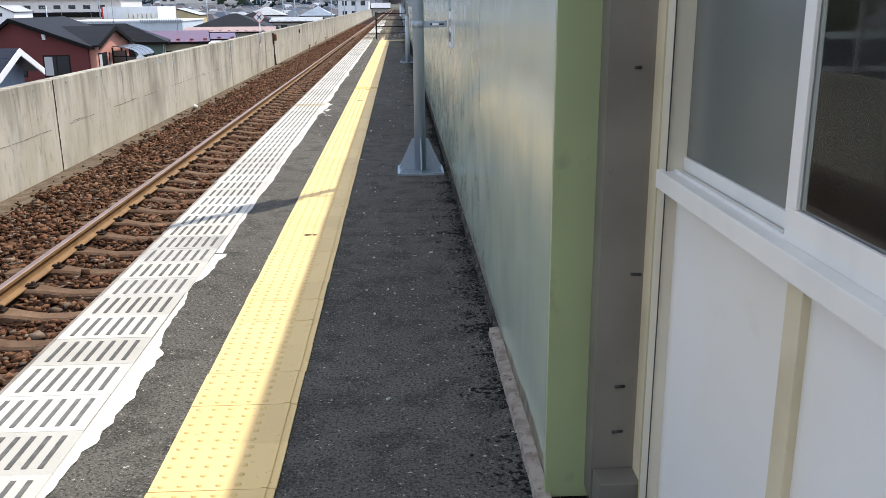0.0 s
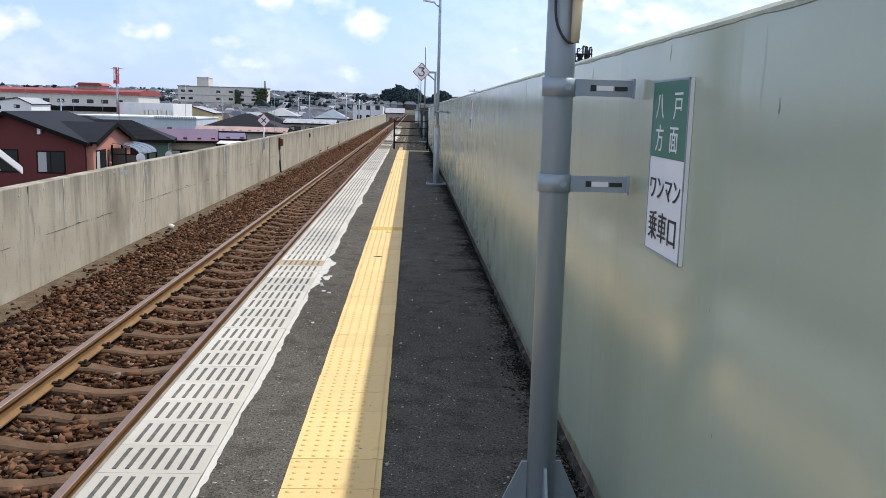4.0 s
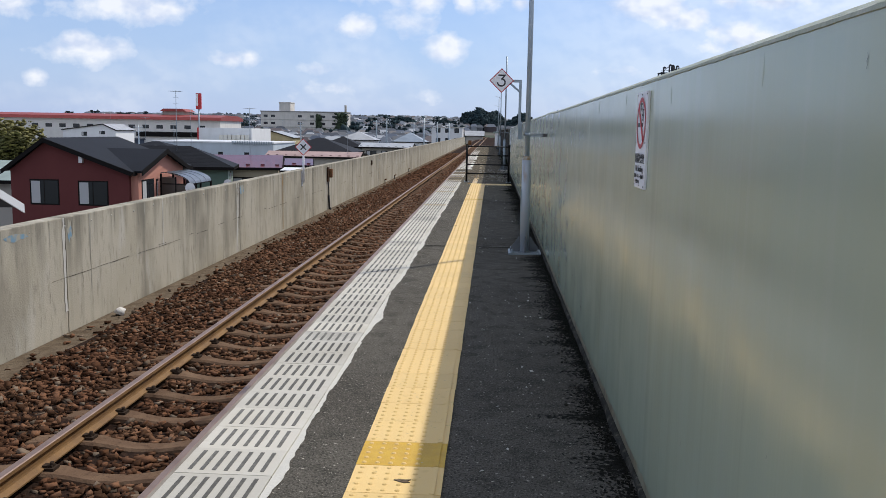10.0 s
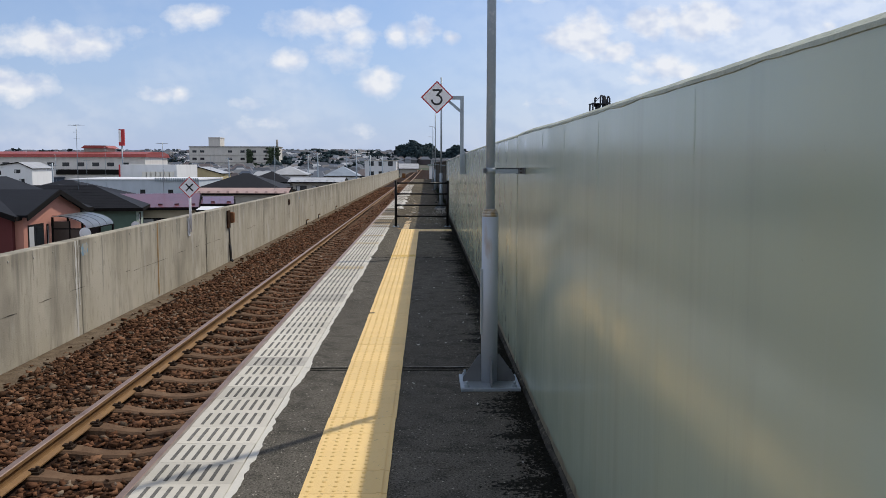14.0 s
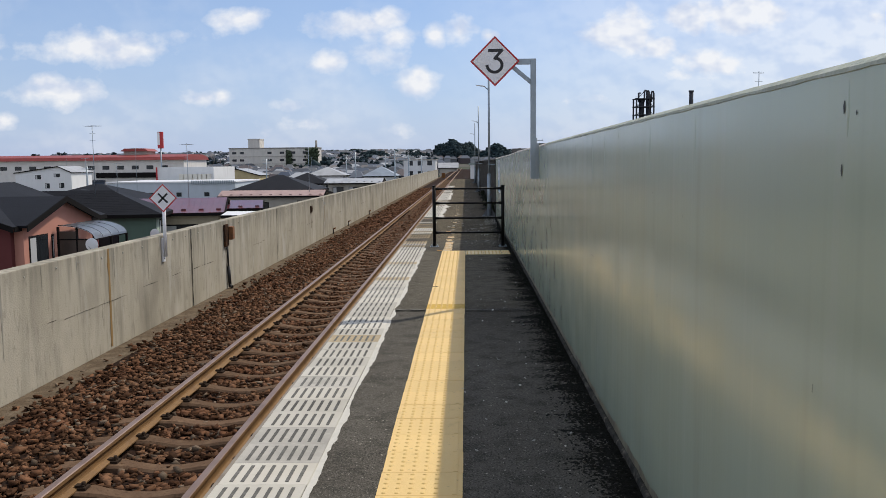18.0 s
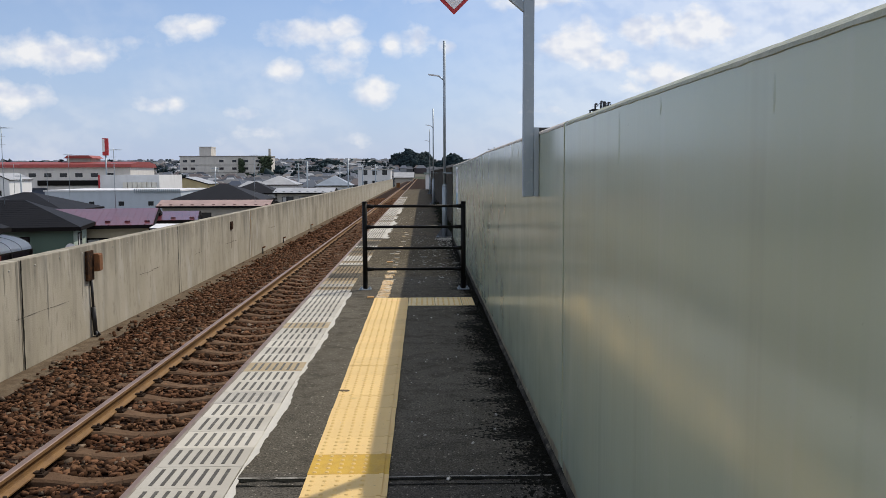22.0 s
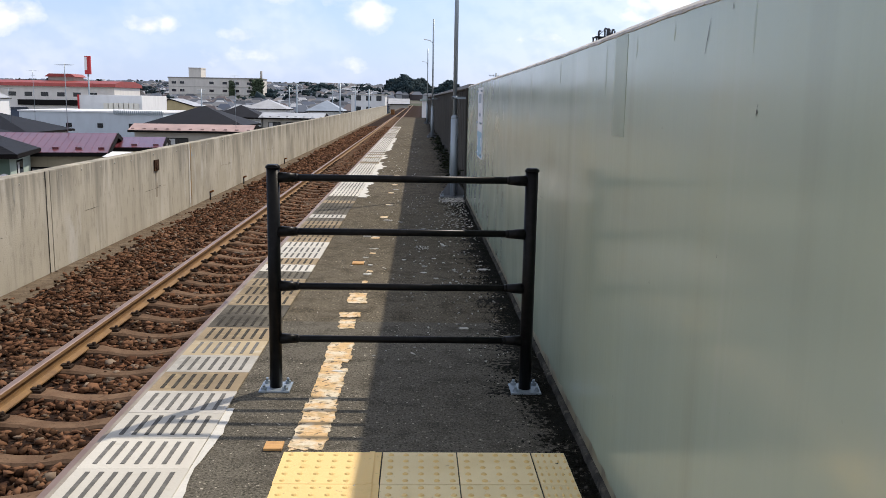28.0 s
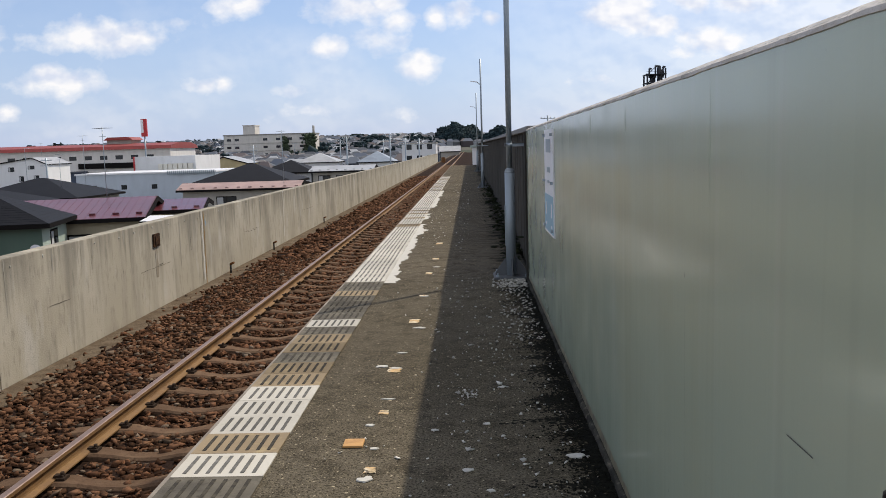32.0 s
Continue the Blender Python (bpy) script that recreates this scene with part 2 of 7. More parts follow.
OLD_ASPHALT = surf("old_asphalt", (0.121, 0.105, 0.079), [((0.165, 0.138, 0.099), 0.9, 0.4, 0.7, S1, 0.8), ((0.063, 0.054, 0.037), 0.45, 0.48, 0.66, S1, 0.7), ((0.055, 0.046, 0.033), 6, 0.48, 0.62, S1, 0.75), ((0.171, 0.146, 0.102), 22, 0.5, 0.66, S1, 0.5), ((0.297, 0.251, 0.177), 120, 0.55, 0.64, S1, 0.55), ((0.029, 0.025, 0.017), 80, 0.52, 0.6, S1, 0.8), ((0.655, 0.555, 0.391), 44, 0.66, 0.69, S1, 0.7)], 0.9, bump=[(120, 0.6, S1), (40, 0.45, S1), (4, 0.2, S1)])


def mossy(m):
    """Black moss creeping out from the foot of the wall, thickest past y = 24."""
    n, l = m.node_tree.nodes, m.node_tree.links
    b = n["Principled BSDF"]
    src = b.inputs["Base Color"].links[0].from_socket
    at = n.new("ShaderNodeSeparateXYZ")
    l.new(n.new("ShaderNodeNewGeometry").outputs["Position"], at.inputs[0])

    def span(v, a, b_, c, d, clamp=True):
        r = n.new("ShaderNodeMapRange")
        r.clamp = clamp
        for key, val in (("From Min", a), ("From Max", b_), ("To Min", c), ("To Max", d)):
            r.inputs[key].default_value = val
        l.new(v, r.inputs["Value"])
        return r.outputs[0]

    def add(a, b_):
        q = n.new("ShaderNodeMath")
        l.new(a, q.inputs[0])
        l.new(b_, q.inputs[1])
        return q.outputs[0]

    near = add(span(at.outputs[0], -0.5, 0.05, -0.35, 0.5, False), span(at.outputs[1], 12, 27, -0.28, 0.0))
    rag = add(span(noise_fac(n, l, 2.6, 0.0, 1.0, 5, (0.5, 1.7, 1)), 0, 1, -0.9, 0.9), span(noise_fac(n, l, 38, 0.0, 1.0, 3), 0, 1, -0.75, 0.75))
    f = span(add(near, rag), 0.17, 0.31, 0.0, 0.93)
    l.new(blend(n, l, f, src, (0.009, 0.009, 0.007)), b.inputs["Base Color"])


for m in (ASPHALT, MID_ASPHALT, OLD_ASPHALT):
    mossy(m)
YELLOW = surf("yellow_tile", (0.78, 0.55, 0.22), [((0.73, 0.505, 0.2), 2.5, 0.4, 0.7, S1, 0.6), ((0.5, 0.34, 0.12), 9, 0.62, 0.8, S1, 0.6), ((0.3, 0.21, 0.1), 45, 0.66, 0.74, S1, 0.6)], 0.62, bump=[(140, 0.25, S1)], pieces=0.05)
# Dots slightly darker and more ochre than the tile face.
YELLOW_DOT = surf("ochre_tile_dot", (0.71, 0.485, 0.18), [((0.79, 0.56, 0.22), 20, 0.45, 0.65, S1, 0.8)], 0.6)
DARK_YELLOW = surf("ochre_tile", (0.62, 0.38, 0.03), [((0.5, 0.29, 0.03), 12, 0.4, 0.7, S1, 0.7)], 0.6, bump=[(140, 0.25, S1)])
WHITE_TILE = surf("white_edge_tile", (0.52, 0.495, 0.435), [((0.45, 0.42, 0.355), 2.3, 0.4, 0.7, S1, 0.8), ((0.4, 0.37, 0.3), 14, 0.6, 0.8, S1, 0.6), ((0.32, 0.29, 0.24), 70, 0.68, 0.78, S1, 0.5)], 0.75, bump=[(90, 0.3, S1)], pieces=0.13)
GREY_TILE = surf("grey_edge_tile", (0.46, 0.44, 0.4), [((0.3, 0.29, 0.26), 3, 0.4, 0.7, S1, 0.8), ((0.55, 0.53, 0.48), 20, 0.55, 0.75, S1, 0.6)], 0.82, bump=[(90, 0.4, S1)], pieces=0.12)
BROWN_TILE = surf("stained_edge_tile", (0.29, 0.228, 0.15), [((0.2, 0.16, 0.11), 3, 0.4, 0.65, S1, 0.8), ((0.42, 0.34, 0.2), 12, 0.56, 0.72, S1, 0.7)], 0.88, bump=[(90, 0.5, S1)], pieces=0.25)
TAN_TILE = surf("tan_edge_tile", (0.4, 0.325, 0.215), [((0.31, 0.26, 0.18), 3, 0.4, 0.65, S1, 0.8), ((0.5, 0.46, 0.37), 12, 0.56, 0.72, S1, 0.6)], 0.85, bump=[(90, 0.4, S1)], pieces=0.1)
SOOTY_TILE = surf("sooty_edge_tile", (0.1, 0.092, 0.078), [((0.17, 0.155, 0.125), 4, 0.4, 0.65, S1, 0.8), ((0.05, 0.046, 0.04), 20, 0.56, 0.72, S1, 0.7)], 0.9, bump=[(90, 0.5, S1)], pieces=0.25)
DARK_SLOT = surf("dirt_filled_slot", (0.05, 0.046, 0.04), [((0.1, 0.09, 0.07), 25, 0.45, 0.7, S1, 0.8)], 0.9, pieces=0.3)
SLOT = surf("slot_grey", (0.125, 0.122, 0.114), [((0.19, 0.185, 0.17), 25, 0.45, 0.7, S1, 0.8)], 0.85, bump=[(120, 0.4, S1)], pieces=0.2)
PAINT_W = surf("white_mortar", (0.58, 0.565, 0.52), [((0.5, 0.49, 0.45), 9, 0.5, 0.75, S1, 0.8)], 0.8, bump=[(60, 0.5, S1)])
OLD_PAINT = surf("flaked_yellow_paint", (0.62, 0.42, 0.22), [((0.66, 0.58, 0.44), 9, 0.45, 0.6, S1, 1.0), ((0.4, 0.29, 0.15), 16, 0.5, 0.66, S1, 0.8), ((0.12, 0.1, 0.075), 30, 0.57, 0.64, S1, 0.9)], 0.8, bump=[(50, 0.6, S1)])
LOOSE = surf("loose_orange_tile", (0.56, 0.31, 0.11), [((0.4, 0.21, 0.08), 14, 0.45, 0.7, S1, 0.8)], 0.75, bump=[(50, 0.4, S1)])
CONCRETE = surf("parapet_concrete", (0.42, 0.385, 0.308), [((0.5, 0.464, 0.385), 0.8, 0.4, 0.62, (1, 1, 0.8), 0.8), ((0.2, 0.188, 0.155), 3.2, 0.52, 0.72, (1, 1, 0.13), 0.5), ((0.15, 0.138, 0.115), 0.7, 0.55, 0.72, (1, 1, 0.6), 0.55), ((0.55, 0.535, 0.49), 2.2, 0.6, 0.75, (1, 1, 0.35), 0.6), ((0.22, 0.205, 0.17), 14, 0.56, 0.7, (1, 1, 0.3), 0.45), ((0.1, 0.092, 0.078), 40, 0.66, 0.74, S1, 0.6)], 0.9, bump=[(45, 0.35, S1), (6, 0.3, S1)])


def streaked(m):
    """Grey run-off stains hanging from the top of the parapet."""
    n, l = m.node_tree.nodes, m.node_tree.links
    b = n["Principled BSDF"]
    src = b.inputs["Base Color"].links[0].from_socket
    at = n.new("ShaderNodeSeparateXYZ")
    l.new(n.new("ShaderNodeNewGeometry").outputs["Position"], at.inputs[0])
    val = None
    for v, a, b_, c, d in ((at.outputs[2], -0.6, 0.285, -0.16, 0.3), (noise_fac(n, l, 1.3, 0.0, 1.0, 5, (1, 1, 0.12)), 0, 1, -0.9, 0.9), (noise_fac(n, l, 7, 0.0, 1.0, 5, (1, 1, 0.06)), 0, 1, -0.5, 0.5)):
        r = n.new("ShaderNodeMapRange")
        for key, x in (("From Min", a), ("From Max", b_), ("To Min", c), ("To Max", d)):
            r.inputs[key].default_value = x
        l.new(v, r.inputs["Value"])
        if val is None:
            val = r.outputs[0]
        else:
            q = n.new("ShaderNodeMath")
            l.new(val, q.inputs[0])
            l.new(r.outputs[0], q.inputs[1])
            val = q.outputs[0]
    r = n.new("ShaderNodeMapRange")
    r.inputs["From Min"].default_value, r.inputs["From Max"].default_value, r.inputs["To Max"].default_value = 0.06, 0.46, 0.6
    l.new(val, r.inputs["Value"])
    l.new(blend(n, l, r.outputs[0], src, (0.15, 0.143, 0.122)), b.inputs["Base Color"])


streaked(CONCRETE)
CONCRETE_D = surf("platform_concrete", (0.2, 0.18, 0.15), [((0.1, 0.085, 0.07), 3, 0.4, 0.7, (1, 1, 0.3), 0.8)], 0.92, bump=[(40, 0.5, S1)])
CURB = surf("rough_curb", (0.062, 0.058, 0.049), [((0.2, 0.175, 0.135), 25, 0.55, 0.68, S1, 0.7), ((0.03, 0.03, 0.026), 9, 0.45, 0.6, S1, 0.9)], 0.95, bump=[(70, 0.9, S1), (18, 0.8, S1)])
GREEN = surf("pale_green_enamel", (0.425, 0.475, 0.352), [((0.395, 0.458, 0.365), 1.1, 0.35, 0.7, (1, 1, 0.4), 0.8), ((0.43, 0.45, 0.31), 2.2, 0.5, 0.75, (1, 1, 0.12), 0.5), ((0.31, 0.34, 0.26), 5, 0.6, 0.75, (1, 1, 0.05), 0.4), ((0.46, 0.49, 0.4), 13, 0.58, 0.72, (1, 1, 0.04), 0.35), ((0.2, 0.23, 0.19), 40, 0.73, 0.8, S1, 0.3)], 0.18, bump=[(1.6, 0.17, (1, 1, 0.15)), (3.4, 0.22, (1, 1, 0.025)), (12, 0.11, (1, 1, 0.03)), (90, 0.012, S1)], rough_var=0.05)
GREEN.node_tree.nodes["Principled BSDF"].inputs["Specular IOR Level"].default_value = 0.64
# Weathered mortar, raised towards white to paint in sun glancing along the edge.
WALL_TOP_LIT = surf("sunlit_weathered_wall_top", (0.62, 0.59, 0.55), [((0.42, 0.39, 0.35), 6, 0.45, 0.65, S1, 0.8), ((0.46, 0.44, 0.42), 18, 0.55, 0.7, S1, 0.4), ((0.16, 0.14, 0.12), 60, 0.66, 0.76, S1, 0.7)], 0.9, bump=[(50, 0.8, S1)])
PAINTED_TOP = surf("painted_wall_top", (0.42, 0.45, 0.36), [((0.34, 0.36, 0.29), 5, 0.45, 0.65, S1, 0.8), ((0.58, 0.58, 0.53), 16, 0.55, 0.7, S1, 0.5), ((0.15, 0.15, 0.12), 50, 0.68, 0.78, S1, 0.7)], 0.7, bump=[(50, 0.5, S1)])
GREEN_EDGE = surf("yellow_green_paint", (0.3, 0.345, 0.17), [((0.26, 0.3, 0.145), 3, 0.4, 0.7, S1, 0.8), ((0.1, 0.11, 0.06), 7, 0.66, 0.8, S1, 0.6)], 0.5, bump=[(60, 0.05, S1)])
RIBBED = surf("dark_ribbed_steel", (0.05, 0.047, 0.042), [((0.085, 0.077, 0.066), 2, 0.4, 0.7, (1, 1, 0.2), 0.8), ((0.04, 0.036, 0.03), 6, 0.55, 0.75, (1, 1, 0.1), 0.7)], 0.82, bump=[(60, 0.2, S1)])
STEEL = surf("galvanised_steel", (0.325, 0.38, 0.425), [((0.26, 0.305, 0.345), 3, 0.4, 0.7, (1, 1, 0.4), 0.8), ((0.46, 0.48, 0.5), 30, 0.58, 0.72, S1, 0.5)], 0.45, 0.55, bump=[(60, 0.08, S1)], rough_var=0.08)
STEEL_D = surf("grey_blue_steel", (0.3, 0.355, 0.4), [((0.36, 0.41, 0.45), 4, 0.45, 0.7, (1, 1, 0.3), 0.8)], 0.42, 0.3, bump=[(60, 0.06, S1)])
# Dark steel; on lamp gussets and foot plates it stands in for shade.
STEEL_K = surf("dark_and_shaded_steel", (0.13, 0.14, 0.15), [((0.09, 0.095, 0.1), 6, 0.45, 0.7, S1, 0.8)], 0.6, 0.2, bump=[(60, 0.08, S1)])
STEEL_L = surf("pale_galvanised_steel", (0.38, 0.445, 0.51), [((0.3, 0.355, 0.41), 4, 0.45, 0.7, (1, 1, 0.2), 0.8), ((0.62, 0.64, 0.66), 25, 0.58, 0.72, S1, 0.5)], 0.45, 0.25, bump=[(60, 0.08, S1)])
STEEL_W = surf("weathered_steel", (0.46, 0.5, 0.55), [((0.34, 0.375, 0.42), 5, 0.4, 0.7, (1, 1, 0.25), 0.8), ((0.3, 0.19, 0.09), 8, 0.68, 0.82, (1, 1, 0.3), 0.7)], 0.55, 0.25, bump=[(40, 0.12, S1)])
SHOULDER = surf("stained_shoulder", (0.42, 0.42, 0.4), [((0.34, 0.23, 0.1), 14, 0.48, 0.64, S1, 0.9), ((0.16, 0.1, 0.05), 30, 0.58, 0.7, S1, 0.7)], 0.7, 0.1, bump=[(50, 0.3, S1)])
RUSTY = surf("rust_brown", (0.16, 0.075, 0.035), [((0.3, 0.15, 0.05), 14, 0.45, 0.7, S1, 0.8), ((0.05, 0.035, 0.025), 30, 0.55, 0.75, S1, 0.7)], 0.85, bump=[(70, 0.4, S1)])
DARK_RUST = surf("dark_rust", (0.045, 0.028, 0.02), [((0.13, 0.06, 0.025), 16, 0.52, 0.7, S1, 0.8)], 0.85, bump=[(70, 0.4, S1)])
RAIL_SIDE = surf("rail_rust", (0.24, 0.135, 0.05), [((0.16, 0.088, 0.038), 5, 0.4, 0.7, S1, 0.8), ((0.12, 0.07, 0.035), 60, 0.55, 0.7, S1, 0.5)], 0.75, 0.15, bump=[(60, 0.25, S1)])
RAIL_TOP = surf("rail_head", (0.27, 0.195, 0.165), [((0.19, 0.13, 0.11), 3, 0.45, 0.7, S1, 0.8)], 0.55, 0.55, bump=[(80, 0.05, S1)])
SLEEPER = surf("rusty_sleeper_concrete", (0.135, 0.085, 0.055), [((0.19, 0.125, 0.08), 6, 0.45, 0.7, S1, 0.8), ((0.07, 0.045, 0.03), 25, 0.55, 0.72, S1, 0.7)], 0.9, bump=[(60, 0.5, S1)], pieces=0.15)
BALLAST = surf("red_brown_ballast", (0.112, 0.054, 0.03), [((0.15, 0.086, 0.05), 1.1, 0.4, 0.7, S1, 0.7), ((0.04, 0.028, 0.022), 30, 0.5, 0.7, S1, 0.6)], 0.93, bump=[(60, 0.3, S1)], islands=0.75)
BALLAST_G = surf("grey_brown_ballast", (0.17, 0.13, 0.095), [((0.12, 0.085, 0.06), 1.1, 0.4, 0.7, S1, 0.7)], 0.93, bump=[(60, 0.3, S1)], islands=0.5)
# Near black, so that the gaps between the stones look shaded.
BED = surf("ballast_bed_gap_shade", (0.022, 0.013, 0.01), [((0.05, 0.029, 0.02), 22, 0.45, 0.65, S1, 0.9), ((0.025, 0.018, 0.014), 14, 0.5, 0.65, S1, 0.9)], 0.95, bump=[(26, 1.0, S1), (60, 0.8, S1)])
SOIL = surf("dry_soil", (0.12, 0.09, 0.062), [((0.2, 0.16, 0.115), 5, 0.4, 0.7, S1, 0.8), ((0.055, 0.042, 0.03), 30, 0.5, 0.7, S1, 0.7)], 0.95, bump=[(50, 0.8, S1), (10, 0.6, S1)])
BLACK = surf("black_paint", (0.006, 0.006, 0.006), [((0.016, 0.015, 0.014), 20, 0.5, 0.7, S1, 0.6)], 0.36, bump=[(90, 0.04, S1)])
BLACK.node_tree.nodes["Principled BSDF"].inputs["Specular IOR Level"].default_value = 0.1
SIGN_W = surf("sign_white", (0.84, 0.84, 0.86), [((0.74, 0.74, 0.76), 6, 0.5, 0.8, S1, 0.5)], 0.45)
SIGN_R = surf("sign_red", (0.5, 0.03, 0.035), [((0.42, 0.03, 0.03), 8, 0.5, 0.8, S1, 0.6)], 0.45)
SIGN_K = surf("sign_black", (0.02, 0.02, 0.022), rough=0.5)
SIGN_G = surf("sign_green", (0.045, 0.17, 0.115), rough=0.45)
SIGN_B = surf("sign_blue", (0.26, 0.46, 0.58), rough=0.45)
PANEL_W = surf("cream_white_panel", (0.74, 0.72, 0.66), [((0.68, 0.64, 0.52), 1.6, 0.45, 0.75, S1, 0.7), ((0.55, 0.53, 0.44), 8, 0.65, 0.85, S1, 0.4)], 0.42, bump=[(70, 0.03, S1)])
ALU = surf("white_aluminium", (0.74, 0.71, 0.63), [((0.58, 0.56, 0.5), 5, 0.5, 0.75, (1, 1, 0.3), 0.6)], 0.4, bump=[(60, 0.03, S1)])
CREAM = surf("cream_paint", (0.6, 0.52, 0.34), [((0.42, 0.36, 0.22), 5, 0.5, 0.75, S1, 0.7)], 0.55, bump=[(60, 0.06, S1)])
GREY_PANEL = surf("grey_steel_panel", (0.2, 0.183, 0.15), [((0.12, 0.107, 0.085), 2.5, 0.45, 0.7, S1, 0.8), ((0.06, 0.055, 0.05), 25, 0.68, 0.8, S1, 0.7)], 0.5, 0.2, bump=[(50, 0.08, S1)])
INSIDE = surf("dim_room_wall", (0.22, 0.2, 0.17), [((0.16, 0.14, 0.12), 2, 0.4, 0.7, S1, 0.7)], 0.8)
WOOD = surf("brown_wood", (0.12, 0.07, 0.04), [((0.08, 0.045, 0.025), 9, 0.4, 0.7, (1, 1, 8), 0.8)], 0.6)
LAMP = surf("lamp_plastic", (0.7, 0.71, 0.72), rough=0.35)
ORANGE = surf("faded_orange", (0.24, 0.1, 0.036), [((0.14, 0.065, 0.033), 14, 0.42, 0.7, S1, 0.8), ((0.1, 0.06, 0.04), 30, 0.62, 0.75, S1, 0.8)], 0.7, bump=[(50, 0.2, S1)])
MOSS = surf("dark_moss", (0.011, 0.011, 0.009), [((0.024, 0.024, 0.018), 30, 0.45, 0.7, S1, 0.8)], 0.97, bump=[(80, 1.0, S1)])
CHIP = surf("pale_stone_chip", (0.58, 0.56, 0.52), [((0.4, 0.38, 0.34), 30, 0.4, 0.7, S1, 0.7)], 0.85, islands=0.35)
SEAL = surf("yellowed_sealant", (0.42, 0.38, 0.2), [((0.24, 0.2, 0.11), 9, 0.45, 0.7, (1, 1, 0.3), 0.9)], 0.7, bump=[(25, 0.6, (1, 1, 0.3))])
TAPE = surf("aged_tape", (0.35, 0.4, 0.29), [((0.26, 0.3, 0.2), 6, 0.45, 0.7, (1, 1, 0.4), 0.8)], 0.3, bump=[(20, 0.05, S1)])
LIME = surf("lime_streak", (0.6, 0.59, 0.55), [((0.45, 0.43, 0.38), 10, 0.4, 0.7, (1, 1, 0.2), 0.8)], 0.85)
OCHRE = surf("ochre_streak", (0.33, 0.21, 0.09), [((0.24, 0.17, 0.09), 10, 0.4, 0.7, (1, 1, 0.2), 0.8)], 0.85)


def glass_mat(name, tint, rough=0.02, ior=1.45):
    m, n, l, b = nodes_of(name)
    b.inputs["Base Color"].default_value = (*tint, 1)
    b.inputs["Roughness"].default_value, b.inputs["Transmission Weight"].default_value, b.inputs["IOR"].default_value = rough, 1.0, ior
    return m


GLASS = glass_mat("window_glass", (0.85, 0.9, 0.88), 0.02, 1.16)
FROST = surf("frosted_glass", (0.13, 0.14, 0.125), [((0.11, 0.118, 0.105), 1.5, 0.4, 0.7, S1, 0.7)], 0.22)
HOUSE_GLASS = surf("dark_house_glass", (0.02, 0.025, 0.03), rough=0.08)


# ---- mesh helpers ----
def finish(name, bm, material):
    me = bpy.data.meshes.new(name)
    bm.to_mesh(me)
    bm.free()
    for m in material if isinstance(material, (list, tuple)) else [material]:
        me.materials.append(m)
    return me


def part(name, bm, material, parent, label=""):
    """Links a bmesh, or a finished mesh, as one object under a thing or a part."""
    me = bm if isinstance(bm, bpy.types.Mesh) else finish(name, bm, material)
    ob = new(name, me)
    ob.parent = parent
    return tagged(ob, label)


def thing(name, x, y, z, label, category, group="", kind=""):
    ob = new(name)
    ob.location = (x, y, z)
    ob.empty_display_size = 0.1
    return tagged(ob, label, category, group, kind)


def solid(name, bm, material, label, category, x=0, y=0, z=0, group="", kind=""):
    ob = new(name, bm if isinstance(bm, bpy.types.Mesh) else finish(name, bm, material))
    ob.location = (x, y, z)
    return tagged(ob, label, category, group, kind)


def box(bm, x0, x1, y0, y1, z0, z1, bev=0.0, mi=0):
    vs = [bm.verts.new((x, y, z)) for x in (x0, x1) for y in (y0, y1) for z in (z0, z1)]
    fs = [bm.faces.new([vs[i] for i in q]) for q in ((0, 1, 3, 2), (4, 6, 7, 5), (0, 4, 5, 1), (2, 3, 7, 6), (0, 2, 6, 4), (1, 5, 7, 3))]
    for f in fs:
        f.material_index = mi
    if bev:
        es = list({e for f in fs for e in f.edges})
        bmesh.ops.bevel(bm, geom=es, offset=bev, segments=2, affect="EDGES", profile=0.7)
    return bm


def nb():
    return bmesh.new()


def bx(*a, **k):
    return box(nb(), *a, **k)


def tube(bm, p, q, r, r2=None, seg=14, mi=0, smooth=True):
    p, q = Vector(p), Vector(q)
    r2 = r if r2 is None else r2
    turn = (q - p).to_track_quat("Z", "Y").to_matrix()
    rings = []
    for c, rad in ((p, r), (q, r2)):
        rings.append([bm.verts.new(c + turn @ Vector((rad * math.cos(a), rad * math.sin(a), 0))) for a in (2 * math.pi * i / seg for i in range(seg))])
    for i in range(seg):
        f = bm.faces.new((rings[0][i], rings[0][(i + 1) % seg], rings[1][(i + 1) % seg], rings[1][i]))
        f.smooth, f.material_index = smooth, mi
    for ring, flip in ((rings[0], True), (rings[1], False)):
        f = bm.faces.new(ring[::-1] if flip else ring)
        f.material_index = mi
    return bm


def tb(*a, **k):
    return tube(nb(), *a, **k)


def prism(bm, outline, h, mi=0, axis="z"):
    """A flat outline of (a, b) pairs, pushed from 0 to h along an axis."""
    def at(a, b, c):
        return (a, b, c) if axis == "z" else (a, c, b) if axis == "y" else (c, a, b)
    lo = [bm.verts.new(at(a, b, 0)) for a, b in outline]
    hi = [bm.verts.new(at(a, b, h)) for a, b in outline]
    n = len(outline)
    fs = [bm.faces.new(lo), bm.faces.new(hi)] + [bm.faces.new((lo[i], lo[(i + 1) % n], hi[(i + 1) % n], hi[i])) for i in range(n)]
    for f in fs:
        f.material_index = mi
    bmesh.ops.recalc_face_normals(bm, faces=fs)
    return bm


